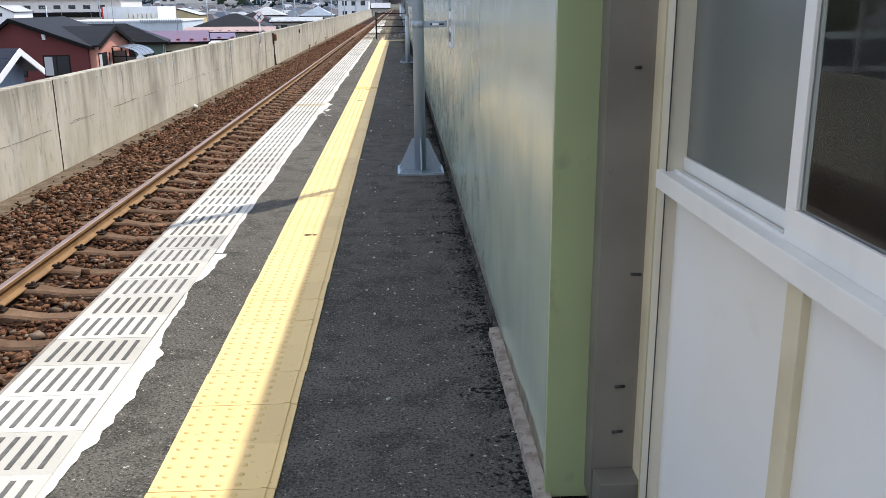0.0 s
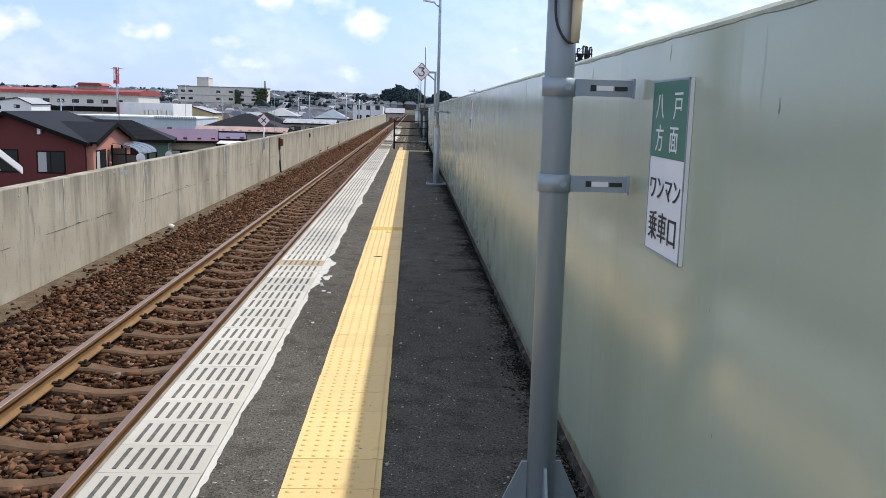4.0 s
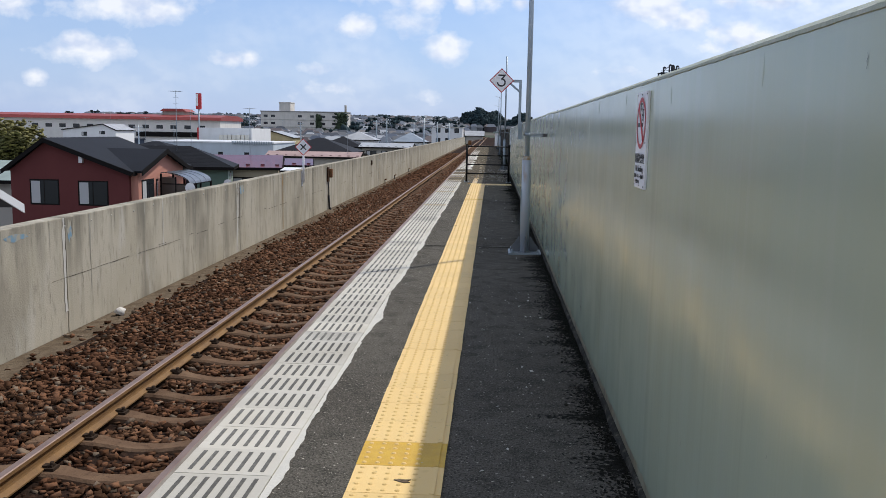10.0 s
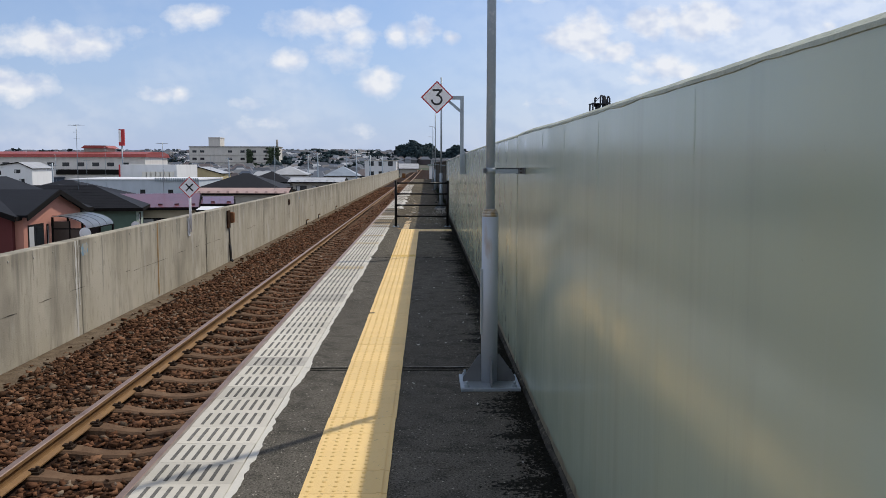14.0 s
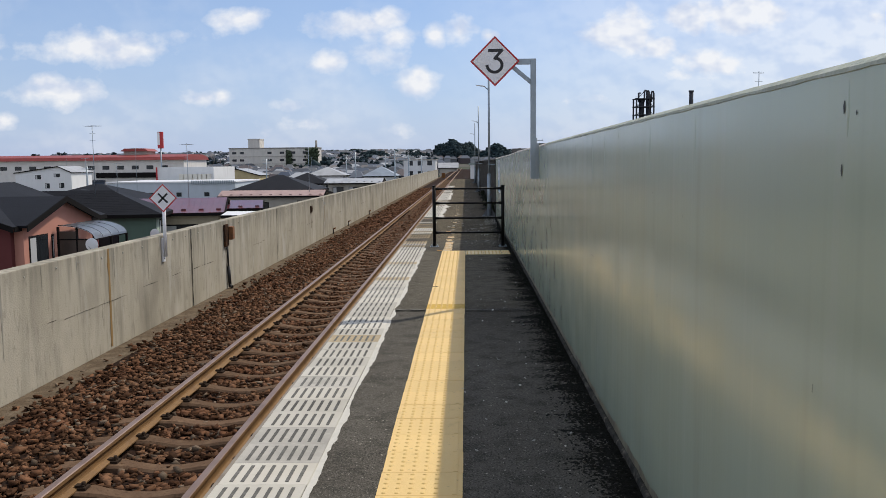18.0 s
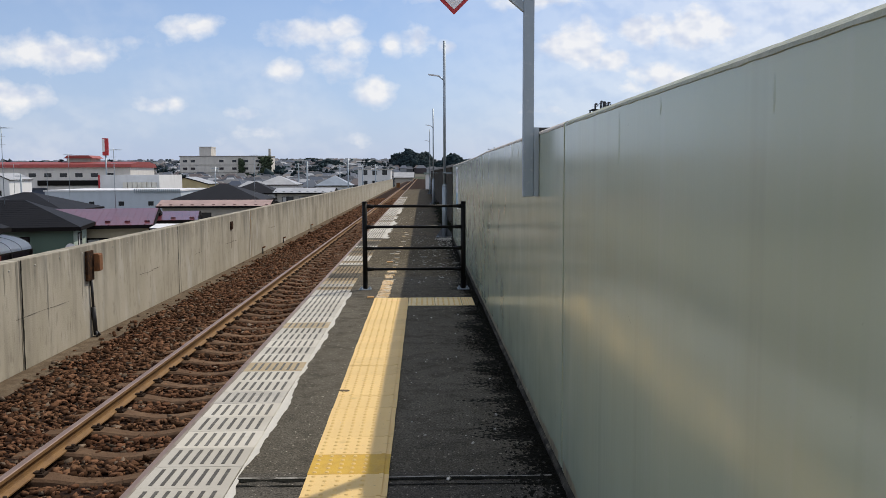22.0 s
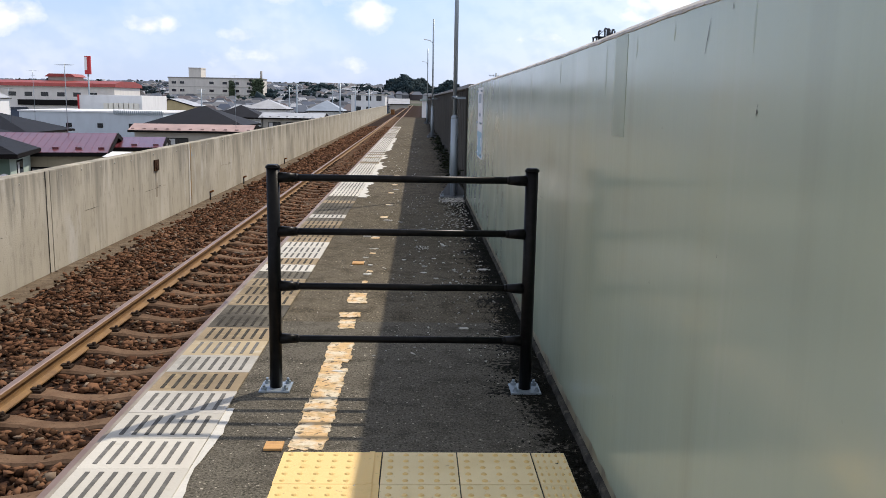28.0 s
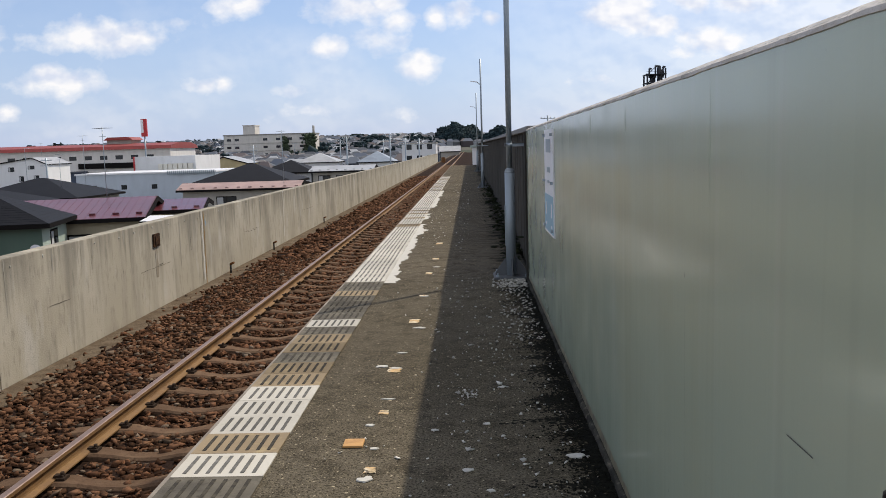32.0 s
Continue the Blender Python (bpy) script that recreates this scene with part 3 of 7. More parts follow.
def blob(bm, x, y, z, rx, ry, h, rnd, n=12, wob=0.35):
    pts = []
    for i in range(n):
        a = 2 * math.pi * i / n
        k = 1 + rnd.uniform(-wob, wob)
        pts.append((x + rx * k * math.cos(a), y + ry * k * math.sin(a)))
    lo = [bm.verts.new((a, b, z)) for a, b in pts]
    hi = [bm.verts.new((x + (a - x) * 0.93, y + (b - y) * 0.93, z + h)) for a, b in pts]
    bm.faces.new(hi)
    for i in range(n):
        bm.faces.new((lo[i], lo[(i + 1) % n], hi[(i + 1) % n], hi[i]))
    return bm


def text_mesh(body, size, material, m, depth=0.0006, squeeze=1.0, bold=0.0):
    cu = bpy.data.curves.new("lettering", "FONT")
    cu.body, cu.size, cu.extrude, cu.offset = body, size, depth, bold
    cu.align_x, cu.align_y = "CENTER", "CENTER"
    tmp = bpy.data.objects.new("lettering", cu)
    scene.collection.objects.link(tmp)
    dg = bpy.context.evaluated_depsgraph_get()
    me = bpy.data.meshes.new_from_object(tmp.evaluated_get(dg))
    bpy.data.objects.remove(tmp)
    me.transform(m @ Matrix.Diagonal((squeeze, 1, 1, 1)))
    me.materials.clear()
    me.materials.append(material)
    return me


def stones(name, pts, sizes, seed, flat=0.7):
    """Angular stones, one joined mesh."""
    rs = np.random.RandomState(seed)
    n = len(pts)
    cube = np.array([(x, y, z) for x in (-1, 1) for y in (-1, 1) for z in (-1, 1)], float)
    v = cube[None] * (1 + rs.uniform(-0.62, 0.38, (n, 8, 3)))
    v *= sizes[:, None, None] * rs.uniform(0.4, 1.6, (n, 1, 3)) * np.array([1, 1, flat])
    a, t = rs.uniform(0, 6.28, n), rs.uniform(-0.6, 0.6, n)
    ca, sa, ct, st = np.cos(a), np.sin(a), np.cos(t), np.sin(t)
    y1, z1 = v[..., 1] * ct[:, None] - v[..., 2] * st[:, None], v[..., 1] * st[:, None] + v[..., 2] * ct[:, None]
    x2, y2 = v[..., 0] * ca[:, None] - y1 * sa[:, None], v[..., 0] * sa[:, None] + y1 * ca[:, None]
    co = np.stack([x2, y2, z1], -1) + np.asarray(pts)[:, None]
    quads = np.array([(0, 1, 3, 2), (4, 6, 7, 5), (0, 4, 5, 1), (2, 3, 7, 6), (0, 2, 6, 4), (1, 5, 7, 3)])
    idx = (quads[None] + 8 * np.arange(n)[:, None, None]).reshape(-1)
    me = bpy.data.meshes.new(name)
    me.vertices.add(8 * n)
    me.vertices.foreach_set("co", co.reshape(-1))
    me.loops.add(len(idx))
    me.loops.foreach_set("vertex_index", idx.astype(np.int32))
    me.polygons.add(6 * n)
    me.polygons.foreach_set("loop_start", np.arange(0, 24 * n, 4, dtype=np.int32))
    me.update(calc_edges=True)
    return me


RND = random.Random(7)
W = 0.05          # face of the green wall
EDGE = -1.96      # platform edge
T0, T1 = -1.19, -0.79   # yellow tile line
PAR = -6.18       # inner face of the parapet
LR, RR, RZ = -4.04, -2.91, -0.98   # rail centres and top
GROUND = -6.7

# ---- ground and platform ----
solid("ground", bx(-2500, 2500, -600, 4500, GROUND - 1, GROUND), surf("town_ground", (0.16, 0.15, 0.14), [((0.1, 0.11, 0.07), 0.03, 0.45, 0.6, S1, 0.9), ((0.2, 0.19, 0.18), 0.2, 0.4, 0.7, S1, 0.6)], 0.95), "grey built-up town ground far below the railway", "ground", kind="structure")
bm = nb()
box(bm, EDGE, 2.6, -9, 35.02, -0.16, 0, mi=0)
box(bm, EDGE, 2.6, 35.022, 43.1, -0.16, -0.0005, mi=1)
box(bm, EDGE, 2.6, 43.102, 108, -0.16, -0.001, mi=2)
platform = solid("platform", bm, [ASPHALT, MID_ASPHALT, OLD_ASPHALT], "worn dark asphalt station platform", "platform", kind="structure")
part("edge_coping", bx(EDGE - 0.02, EDGE + 0.012, -9, 108, -0.17, 0.004, bev=0.004), surf("coping", (0.3, 0.27, 0.23), [((0.15, 0.12, 0.1), 4, 0.4, 0.7, S1, 0.8)], 0.85, bump=[(50, 0.4, S1)]), platform, "rust-stained concrete edge")
solid("platform_base", bx(EDGE + 0.14, 2.6, -9, 108, -1.4, -0.165), CONCRETE_D, "stained concrete platform side wall", "platform", kind="structure")
solid("viaduct_deck", bx(-6.5, 2.7, -60, 420, -1.9, -1.41), BED, "concrete deck under the track", "viaduct", kind="structure")
solid("viaduct_wall", bx(-6.48, 2.7, -60, 420, GROUND, -1.95), CONCRETE_D, "concrete embankment carrying the track", "viaduct", kind="structure")

# expansion joints across the platform
PALE_JOINT = surf("pale_joint_strip", (0.36, 0.35, 0.32), [((0.16, 0.155, 0.14), 18, 0.45, 0.65, S1, 0.9)], 0.85)
for y in (27.27, 34.93, 64.5):
    for nm, off, half, z, mat, x1 in (("expansion_joint", -0.02, 0.02, 0.003, MOSS, -0.02), ("expansion_joint", -0.095, 0.009, 0.003, MOSS, -0.02), ("joint_strip", 0.008, 0.007, 0.0042, PALE_JOINT, 0.0)):
        bm = nb()
        xs = np.linspace(EDGE + 0.44, x1, 40)
        yy = [y + off + 0.008 * noise.noise((x * 3, y, 0)) for x in xs]
        for i in range(39):
            d, d2 = (half * max(0.1, 0.8 + 0.9 * noise.noise((x * 9, y + off, 4))) for x in (xs[i], xs[i + 1]))
            bm.faces.new([bm.verts.new(c) for c in ((xs[i], yy[i] - d, z), (xs[i + 1], yy[i + 1] - d2, z), (xs[i + 1], yy[i + 1] + d2, z), (xs[i], yy[i] + d, z))])
        part(nm, bm, mat, platform)

# ---- wall of pale green panels ----
wall = thing("wall_east", W, 6.36, 0, "pale green enamelled steel panel wall, scuffed", "wall", kind="structure")


def wall_height(y):
    """Top of the panels; the wall drops a little past the barrier."""
    return float(np.interp(y, (6, 24, 25.4, 26.5, 27.25, 27.27, 30, 35, 40.2, 42, 44, 46.5, 50.3), (1.764, 1.719, 1.7165, 1.7255, 1.7215, 1.716, 1.7127, 1.702, 1.685, 1.661, 1.649, 1.639, 1.621)))


def wall_panel(y0, y1, mat):
    """Panel with a rounded top edge, in the wall's own coordinates."""
    prof = [(0, 0.03), (0, 1.6), (0, 1.688), (0.004, 1.699), (0.106, 1.699), (0.11, 1.688), (0.11, 1.6), (0.11, 0.03)]
    bm = nb()
    cuts = np.linspace(y0, y1, max(2, int((y1 - y0) / 0.35)))
    rings = [[bm.verts.new((a, y - 6.36, b + (wall_height(y) - 1.7 if b > 0.1 else 0))) for a, b in prof] for y in cuts]
    for r, s in zip(rings, rings[1:]):
        for i in range(len(prof)):
            j = (i + 1) % len(prof)
            f = bm.faces.new((r[i], r[j], s[j], s[i]))
    bm.faces.new(rings[0])
    bm.faces.new(rings[-1][::-1])
    bmesh.ops.recalc_face_normals(bm, faces=bm.faces[:])
    return part("panel", bm, mat, wall)


def wall_top(y0, y1, mat):
    """Rough mortar strip along the top edge of a panel."""
    bm = nb()
    rings = []
    for y in np.arange(y0, y1, 0.06):
        z = wall_height(y)
        a = 0.0012 * noise.noise((y * 5, 1, 0)) + 0.0012 * noise.noise((y * 19, 4, 0))
        b = 0.0015 * noise.noise((y * 4, 7, 0)) + 0.001 * noise.noise((y * 23, 7, 0))
        rings.append([bm.verts.new((x, y - 6.36, z + h)) for x, h in ((0.002, -0.017 + 3 * b), (-0.004, -0.0155 + 3 * b), (-0.0025, -0.006 + a), (0.016 + a, 0.008 + b), (0.034, 0.013 + a), (0.09, 0.013 + b), (0.108, 0.003), (0.111, -0.008))])
    for r, q in zip(rings, rings[1:]):
        for i in range(7):
            bm.faces.new((r[i], r[i + 1], q[i + 1], q[i]))
    bm.faces.new(rings[0])
    bm.faces.new(rings[-1][::-1])
    bmesh.ops.recalc_face_normals(bm, faces=bm.faces[:])
    part("top_strip", bm, mat, wall, "weathered strip along the wall top")


SEAMS = [6.36, 27.26, 34.95, 50.25]
for a, b in zip(SEAMS, SEAMS[1:]):
    wall_panel(a + 0.018, b - 0.016, GREEN)
    wall_top(a + 0.02, b - 0.02, WALL_TOP_LIT if a > 30 else PAINTED_TOP)
for y, half in ((SEAMS[1], 0.006), (SEAMS[2], 0.0135)):
    bm = nb()
    zs = np.linspace(0.03, wall_height(y) - 0.05, 60)
    rows = []
    for z in zs:
        k = half * (1 + 0.3 * noise.noise((z * 5, y, 1)) + 0.2 * noise.noise((z * 21, y, 2)))
        c = y - 6.36 + 0.004 + 0.003 * noise.noise((z * 3, y, 5))
        d = 0.006 + 0.005 * noise.noise((z * 7, y, 7)) + 0.003 * noise.noise((z * 30, y, 7))
        rows.append([bm.verts.new(p) for p in ((d + 0.012, c - k, z), (d, c - 0.5 * k, z), (d - 0.001, c + 0.4 * k, z), (d + 0.012, c + k, z))])
    for r, q in zip(rows, rows[1:]):
        for i in range(3):
            bm.faces.new((r[i], r[i + 1], q[i + 1], q[i])).smooth = True
    bmesh.ops.recalc_face_normals(bm, faces=bm.faces[:])
    part("sealant", bm, SEAL, wall, "yellowed sealant in the panel joint")
    part("backing", bx(0.03, 0.09, y - 6.36 - 0.03, y - 6.36 + 0.03, 0.03, wall_height(y) - 0.02), SIGN_K, wall)
# short creases pressed into the sheet below the top edge
rnd = random.Random(19)
y = 8.0
while y < 49.6:
    z1 = wall_height(y) - rnd.uniform(0.02, 0.05)
    z0 = z1 - rnd.choice((0.05, 0.08, 0.12, 0.2, 0.3))
    if all(abs(y - q) > 0.1 for q in SEAMS):
        bm = nb()
        rows = []
        for k in range(9):
            q = k / 8
            w, d = 0.011 * math.sin(math.pi * (0.12 + 0.76 * q)), 0.0022 * math.sin(math.pi * q)
            c = y - 6.36 + 0.006 * noise.noise((q * 2, y, 3))
            rows.append([bm.verts.new((x, v, z0 + (z1 - z0) * q)) for x, v in ((0.0006, c - w), (-0.0004 - d, c - 0.2 * w), (0.0006, c + w))])
        for r, t in zip(rows, rows[1:]):
            for i in range(2):
                bm.faces.new((r[i], t[i], t[i + 1], r[i + 1])).smooth = True
        bmesh.ops.recalc_face_normals(bm, faces=bm.faces[:])
        part("crease", bm, GREEN, wall)
    y += rnd.uniform(0.4, 1.3)
part("end_post", bx(-0.018, 0.115, -0.012, 0.009, 0.02, 2.6, bev=0.004), GREEN_EDGE, wall, "yellow-green painted end post")
part("end_post_return", bx(0.1125, 0.13, 0.01, 0.3, 0.02, 2.6), GREEN_EDGE, wall)
# strip of old tape on the wall
part("tape", bx(-0.0012, 0.001, 40.62 - 6.36, 40.8 - 6.36, 1.31, 1.66), TAPE, wall, "strip of aged adhesive tape")
# scratches and chips in the enamel
SCRATCH = surf("bared_enamel", (0.07, 0.07, 0.06), rough=0.7)
for i in range(70):
    y, z = RND.uniform(7, 49), RND.uniform(0.25, 1.6)
    ln, sl = RND.choice((0.006, 0.008, 0.01, 0.012, 0.02, 0.03)), RND.uniform(-0.25, 0.25)
    t = RND.uniform(0.0008, 0.0022)
    bm = nb()
    vs = [bm.verts.new((-0.0012, y - 6.36 + a + sl * b, z + b)) for a, b in ((-t, 0), (t, 0), (t * 0.5, ln), (-t * 0.5, ln))]
    bm.faces.new(vs[::-1])
    part("scratch", bm, SCRATCH, wall)

for y, z0, z1, t, lean in ((15.35, 0.85, 1.2, 0.001, 0.02), (15.175, 0.85, 1.01, 0.0012, 0.01), (15.05, 0.81, 0.955, 0.0013, 0.02), (15.3, 0.43, 0.525, 0.0012, 0.01), (15.147, 0.13, 0.46, 0.0008, 0.02), (13.925, 1.275, 1.295, 0.003, 0.0), (13.29, 0.365, 0.41, 0.0025, 0.0), (15.08, 1.37, 1.42, 0.0018, 0.0), (14.9, 1.42, 1.48, 0.0012, -0.06), (15.2, 1.47, 1.52, 0.001, 0.0), (16.22, 1.19, 1.21, 0.0025, 0.0), (25.28, 0.86, 0.9, 0.0016, 0.0), (25.262, 0.865, 0.885, 0.0016, 0.0), (26.83, 0.51, 0.54, 0.004, 0.0), (16.13, 1.205, 1.235, 0.003, 0.0), (16.185, 1.235, 1.25, 0.0022, 0.0), (17.3, 0.6, 0.64, 0.0022, 0.0), (17.3, 0.79, 0.82, 0.002, 0.0), (17.58, 1.62, 1.65, 0.0012, 0.0), (43.395, 0.46, 0.99, 0.0005, 0.01), (38.63, 1.475, 1.49, 0.003, 0.0), (39.785, 1.55, 1.635, 0.0022, -0.03), (27.947, 1.612, 1.64, 0.005, 0.0), (27.886, 1.606, 1.617, 0.003, 0.0), (27.95, 1.478, 1.504, 0.0045, 0.0), (39.62, 1.64, 1.656, 0.002, 0.0), (39.437, 1.406, 1.42, 0.0035, 0.0), (39.433, 1.424, 1.431, 0.0015, 0.0), (43.404, 1.075, 1.09, 0.003, 0.0), (42.1, 1.118, 1.134, 0.0025, 0.0), (33.67, 1.617, 1.627, 0.002, 0.0), (33.61, 0.98, 1.005, 0.0015, 0.05), (35.156, 0.2, 0.25, 0.004, 0.0)):
    bm = nb()
    n_ = 6
    for k in range(n_):
        def e(q, s):
            return y - 6.36 + lean * (q - 0.5) + 0.004 * noise.noise((q * 6, y, 0)) + s * t * (1 - 0.6 * abs(2 * q - 1))
        bm.faces.new([bm.verts.new((-0.0013, e(q, s), z0 + (z1 - z0) * q)) for q, s in ((k / n_, 1), (k / n_, -1), ((k + 1) / n_, -1), ((k + 1) / n_, 1))])
    part("scratch", bm, SCRATCH, wall)
for y0, y1, z in ((42.46, 42.59, 0.89), (31.57, 31.75, 0.91)):
    bm = nb()
    bm.faces.new([bm.verts.new((-0.0013, a - 6.36, b)) for a, b in ((y0, z + 0.002), (y1, z + 0.0015), (y1, z - 0.001), (y0, z - 0.001))])
    part("scratch", bm, SCRATCH, wall)

GRIME = surf("ochre_grime", (0.2, 0.175, 0.105), [((0.1, 0.085, 0.055), 14, 0.45, 0.65, (1, 1, 0.4), 0.8), ((0.27, 0.27, 0.19), 5, 0.5, 0.7, S1, 0.7)], 0.7)
bm = nb()
ys = np.arange(6.5, 50.1, 0.05)
hs = [0.05 + max(0.0, 0.022 + 0.03 * noise.noise((v * 1.1, 3, 3)) + 0.02 * noise.noise((v * 5, 1, 3)) + 0.012 * noise.noise((v * 19, 1, 3))) for v in ys]
for i in range(len(ys) - 1):
    if not any(abs(ys[i] - q) < 0.08 for q in SEAMS):
        bm.faces.new([bm.verts.new((-0.0007, v - 6.36, z)) for v, z in ((ys[i + 1], 0.03), (ys[i], 0.03), (ys[i], hs[i]), (ys[i + 1], hs[i + 1]))])
part("grime_band", bm, GRIME, wall, "ochre grime along the wall foot")

# kerb of rough mortar along the wall
bm = nb()
ys = np.arange(6.36, 108, 0.09)
rings = []
for y in ys:
    w = 0.02 + 0.01 * noise.noise((y * 1.7, 0, 0)) + 0.008 * noise.noise((y * 8, 3, 0))
    h = max(0.006, 0.026 + 0.016 * noise.noise((y * 2.3, 5, 0)) + 0.012 * noise.noise((y * 11, 9, 0)))
    rings.append([bm.verts.new(c) for c in ((W - w, y, -0.001), (W - w * 0.8, y, h * 0.75), (W - w * 0.3, y, h), (W + 0.03, y, h * 1.1))])
for r, s in zip(rings, rings[1:]):
    for i in range(3):
        bm.faces.new((r[i], r[i + 1], s[i + 1], s[i]))
solid("kerb", bm, CURB, "crumbling mortar kerb at the foot of the wall", "kerb", kind="structure")

bm = nb()
ys = np.arange(6.3, 7.75, 0.05)
rings = []
for y in ys:
    w = 0.036 + 0.008 * noise.noise((y * 5, 1, 4))
    h = 0.03 + 0.01 * noise.noise((y * 7, 2, 4))
    rings.append([bm.verts.new(c) for c in ((W - w - 0.012, y, 0.0), (W - w - 0.008, y, h), (W - 0.002, y, h * 1.15), (W - 0.001, y, 0.0))])
for r, q in zip(rings, rings[1:]):
    for i in range(3):
        bm.faces.new((r[i], r[i + 1], q[i + 1], q[i]))
bm.faces.new(rings[0][::-1])
bm.faces.new(rings[-1])
solid("kerb_strip", bm, surf("pale_mortar", (0.36, 0.31, 0.25), [((0.2, 0.16, 0.12), 16, 0.45, 0.65, S1, 0.8), ((0.07, 0.055, 0.045), 45, 0.6, 0.72, S1, 0.8)], 0.92, bump=[(60, 0.7, S1)]), "pale crumbling mortar strip at the wall's near end", "kerb", kind="structure")

# far ribbed wall
far_wall = thing("wall_far", 0.12, 50.3, 0, "dark ribbed steel sheet wall in shade", "wall", kind="structure")
bm = nb()
pr = []
y = 0.0
while y < 58:
    pr += [(0.0, y), (0.0, y + 0.42), (0.03, y + 0.46), (0.03, y + 0.56), (0.0, y + 0.6)]
    y += 0.62
lo = [bm.verts.new((a, b, 0)) for a, b in pr]
hi = [bm.verts.new((a, b, 1.6)) for a, b in pr]
for i in range(len(pr) - 1):
    bm.faces.new((lo[i], hi[i], hi[i + 1], lo[i + 1]))
part("sheet", bm, RIBBED, far_wall)
part("back", bx(0.05, 0.14, 0, 58, 0, 1.6), RIBBED, far_wall)
part("cap", bx(-0.06, 0.2, -0.02, 58, 1.6, 1.66, bev=0.01), surf("cap_steel", (0.16, 0.15, 0.14), rough=0.6), far_wall, "dark steel cap")
part("end_trim", bx(-0.09, -0.01, -0.05, 0.06, 0, 1.6), RIBBED, far_wall)

# ---- parapet ----
parapet = thing("wall_west", PAR, 0, -1.26, "streaked grey concrete parapet wall", "wall", kind="structure")
J0 = 19.06 - 7.94 * 4
for k in range(26):
    a, b = J0 + 7.94 * k + 0.012, J0 + 7.94 * (k + 1) - 0.012
    bm = nb()
    box(bm, -0.22, 0, a, b, 0, 1.545, bev=0.014)
    part("parapet_panel", bm, CONCRETE, parapet)
part("backing", bx(-0.2, -0.05, -15, 190, 0, 1.5), CONCRETE_D, parapet)
for y, w, mat, z0 in ((34.74, 0.07, LIME, 0.0), (34.84, 0.03, LIME, 0.5), (58.86, 0.08, LIME, 0.1), (58.98, 0.05, OCHRE, 0.0), (38.95, 0.07, OCHRE, 0.05), (26.95, 0.06, LIME, 0.3), (22.8, 0.02, LIME, 0.8), (66.8, 0.05, LIME, 0.2), (42.92, 0.03, MOSS, 0.0), (19.06, 0.03, MOSS, 0.0), (30.4, 0.03, LIME, 0.75), (50.65, 0.025, MOSS, 0.0)):
    bm = nb()
    zs = np.linspace(z0, 1.54, 26)
    for i in range(25):
        def e(z, s):
            return y + s * w * (0.5 + 0.45 * noise.noise((z * 5, y, s * 3)) + 0.2 * noise.noise((z * 17, y, s)))
        bm.faces.new([bm.verts.new((0.0045, e(z, s), z)) for z, s in ((zs[i], -1), (zs[i], 1), (zs[i + 1], 1), (zs[i + 1], -1))])
    part("streak", bm, mat, parapet)
# drips from the coping, hairline cracks, broken pour line and plugged tie holes
DRIP = surf("dark_drip", (0.24, 0.225, 0.185), [((0.36, 0.345, 0.3), 7, 0.36, 0.55, (1, 1, 0.15), 1.0)], 0.9)
CRACK = surf("crack_shadow", (0.05, 0.045, 0.036), rough=0.95)
rnd = random.Random(77)
for i in range(84):
    y, ln, w = 14 + i * 0.88 + rnd.uniform(-0.5, 0.5), rnd.uniform(0.08, 0.5) if rnd.random() < 0.75 else rnd.uniform(0.6, 1.2), rnd.uniform(0.012, 0.05)
    bm = nb()
    for k in range(10):
        def e(q, s):
            return y + s * w * (1 - 0.8 * q) * (0.6 + 0.5 * noise.noise((q * 4, y, s * 3)))
        bm.faces.new([bm.verts.new((0.003, e(q, s), 1.53 - ln * q)) for q, s in ((k / 10, -1), (k / 10, 1), ((k + 1) / 10, 1), ((k + 1) / 10, -1))])
    part("drip_stain", bm, DRIP, parapet)
for i in range(34):
    y, z, ln = 16 + i * 1.7 + rnd.uniform(-0.6, 0.6), rnd.uniform(0.2, 1.1), rnd.uniform(0.12, 0.45)
    flat_line = rnd.random() < 0.45
    bm = nb()
    n_ = 8
    for k in range(n_):
        def c(q):
            j_ = 0.015 * noise.noise((q * 5, y, 2))
            return (y + ln * 1.6 * q, 0.77 + j_ * 0.5) if flat_line else (y + j_, z + ln * q)
        w = 0.004 * (1 - abs(k - 4) / 6)
        (a0, b0), (a1, b1) = c(k / n_), c((k + 1) / n_)
        dy, dz = (0, w) if flat_line else (w, 0)
        bm.faces.new([bm.verts.new((0.005, p, q)) for p, q in ((a0 - dy, b0 - dz), (a0 + dy, b0 + dz), (a1 + dy, b1 + dz), (a1 - dy, b1 - dz))])
    part("crack", bm, CRACK, parapet)
y = 13.0
while y < 76:
    # broken pour line at half height
    ln, z = rnd.uniform(0.5, 2.4), 0.745 + rnd.uniform(-0.012, 0.012)
    bm = nb()
    n_ = 14
    for k in range(n_):
        def c(q):
            return y + ln * q, z + 0.012 * noise.noise((y + ln * q, 3, 1)) + 0.006 * noise.noise((7 * (y + ln * q), 3, 1))
        (a0, b0), (a1, b1) = c(k / n_), c((k + 1) / n_)
        w, w1 = (0.0035 * max(0.15, 0.7 + 1.2 * noise.noise((3 * v, 8, 1))) for v in (a0, a1))
        bm.faces.new([bm.verts.new((0.0052, p, q)) for p, q in ((a0, b0 - w), (a0, b0 + w), (a1, b1 + w1), (a1, b1 - w1))])
    part("crack", bm, CRACK, parapet)
    y += ln + (rnd.uniform(0.2, 1.6) if y < 30 else rnd.uniform(3, 7))
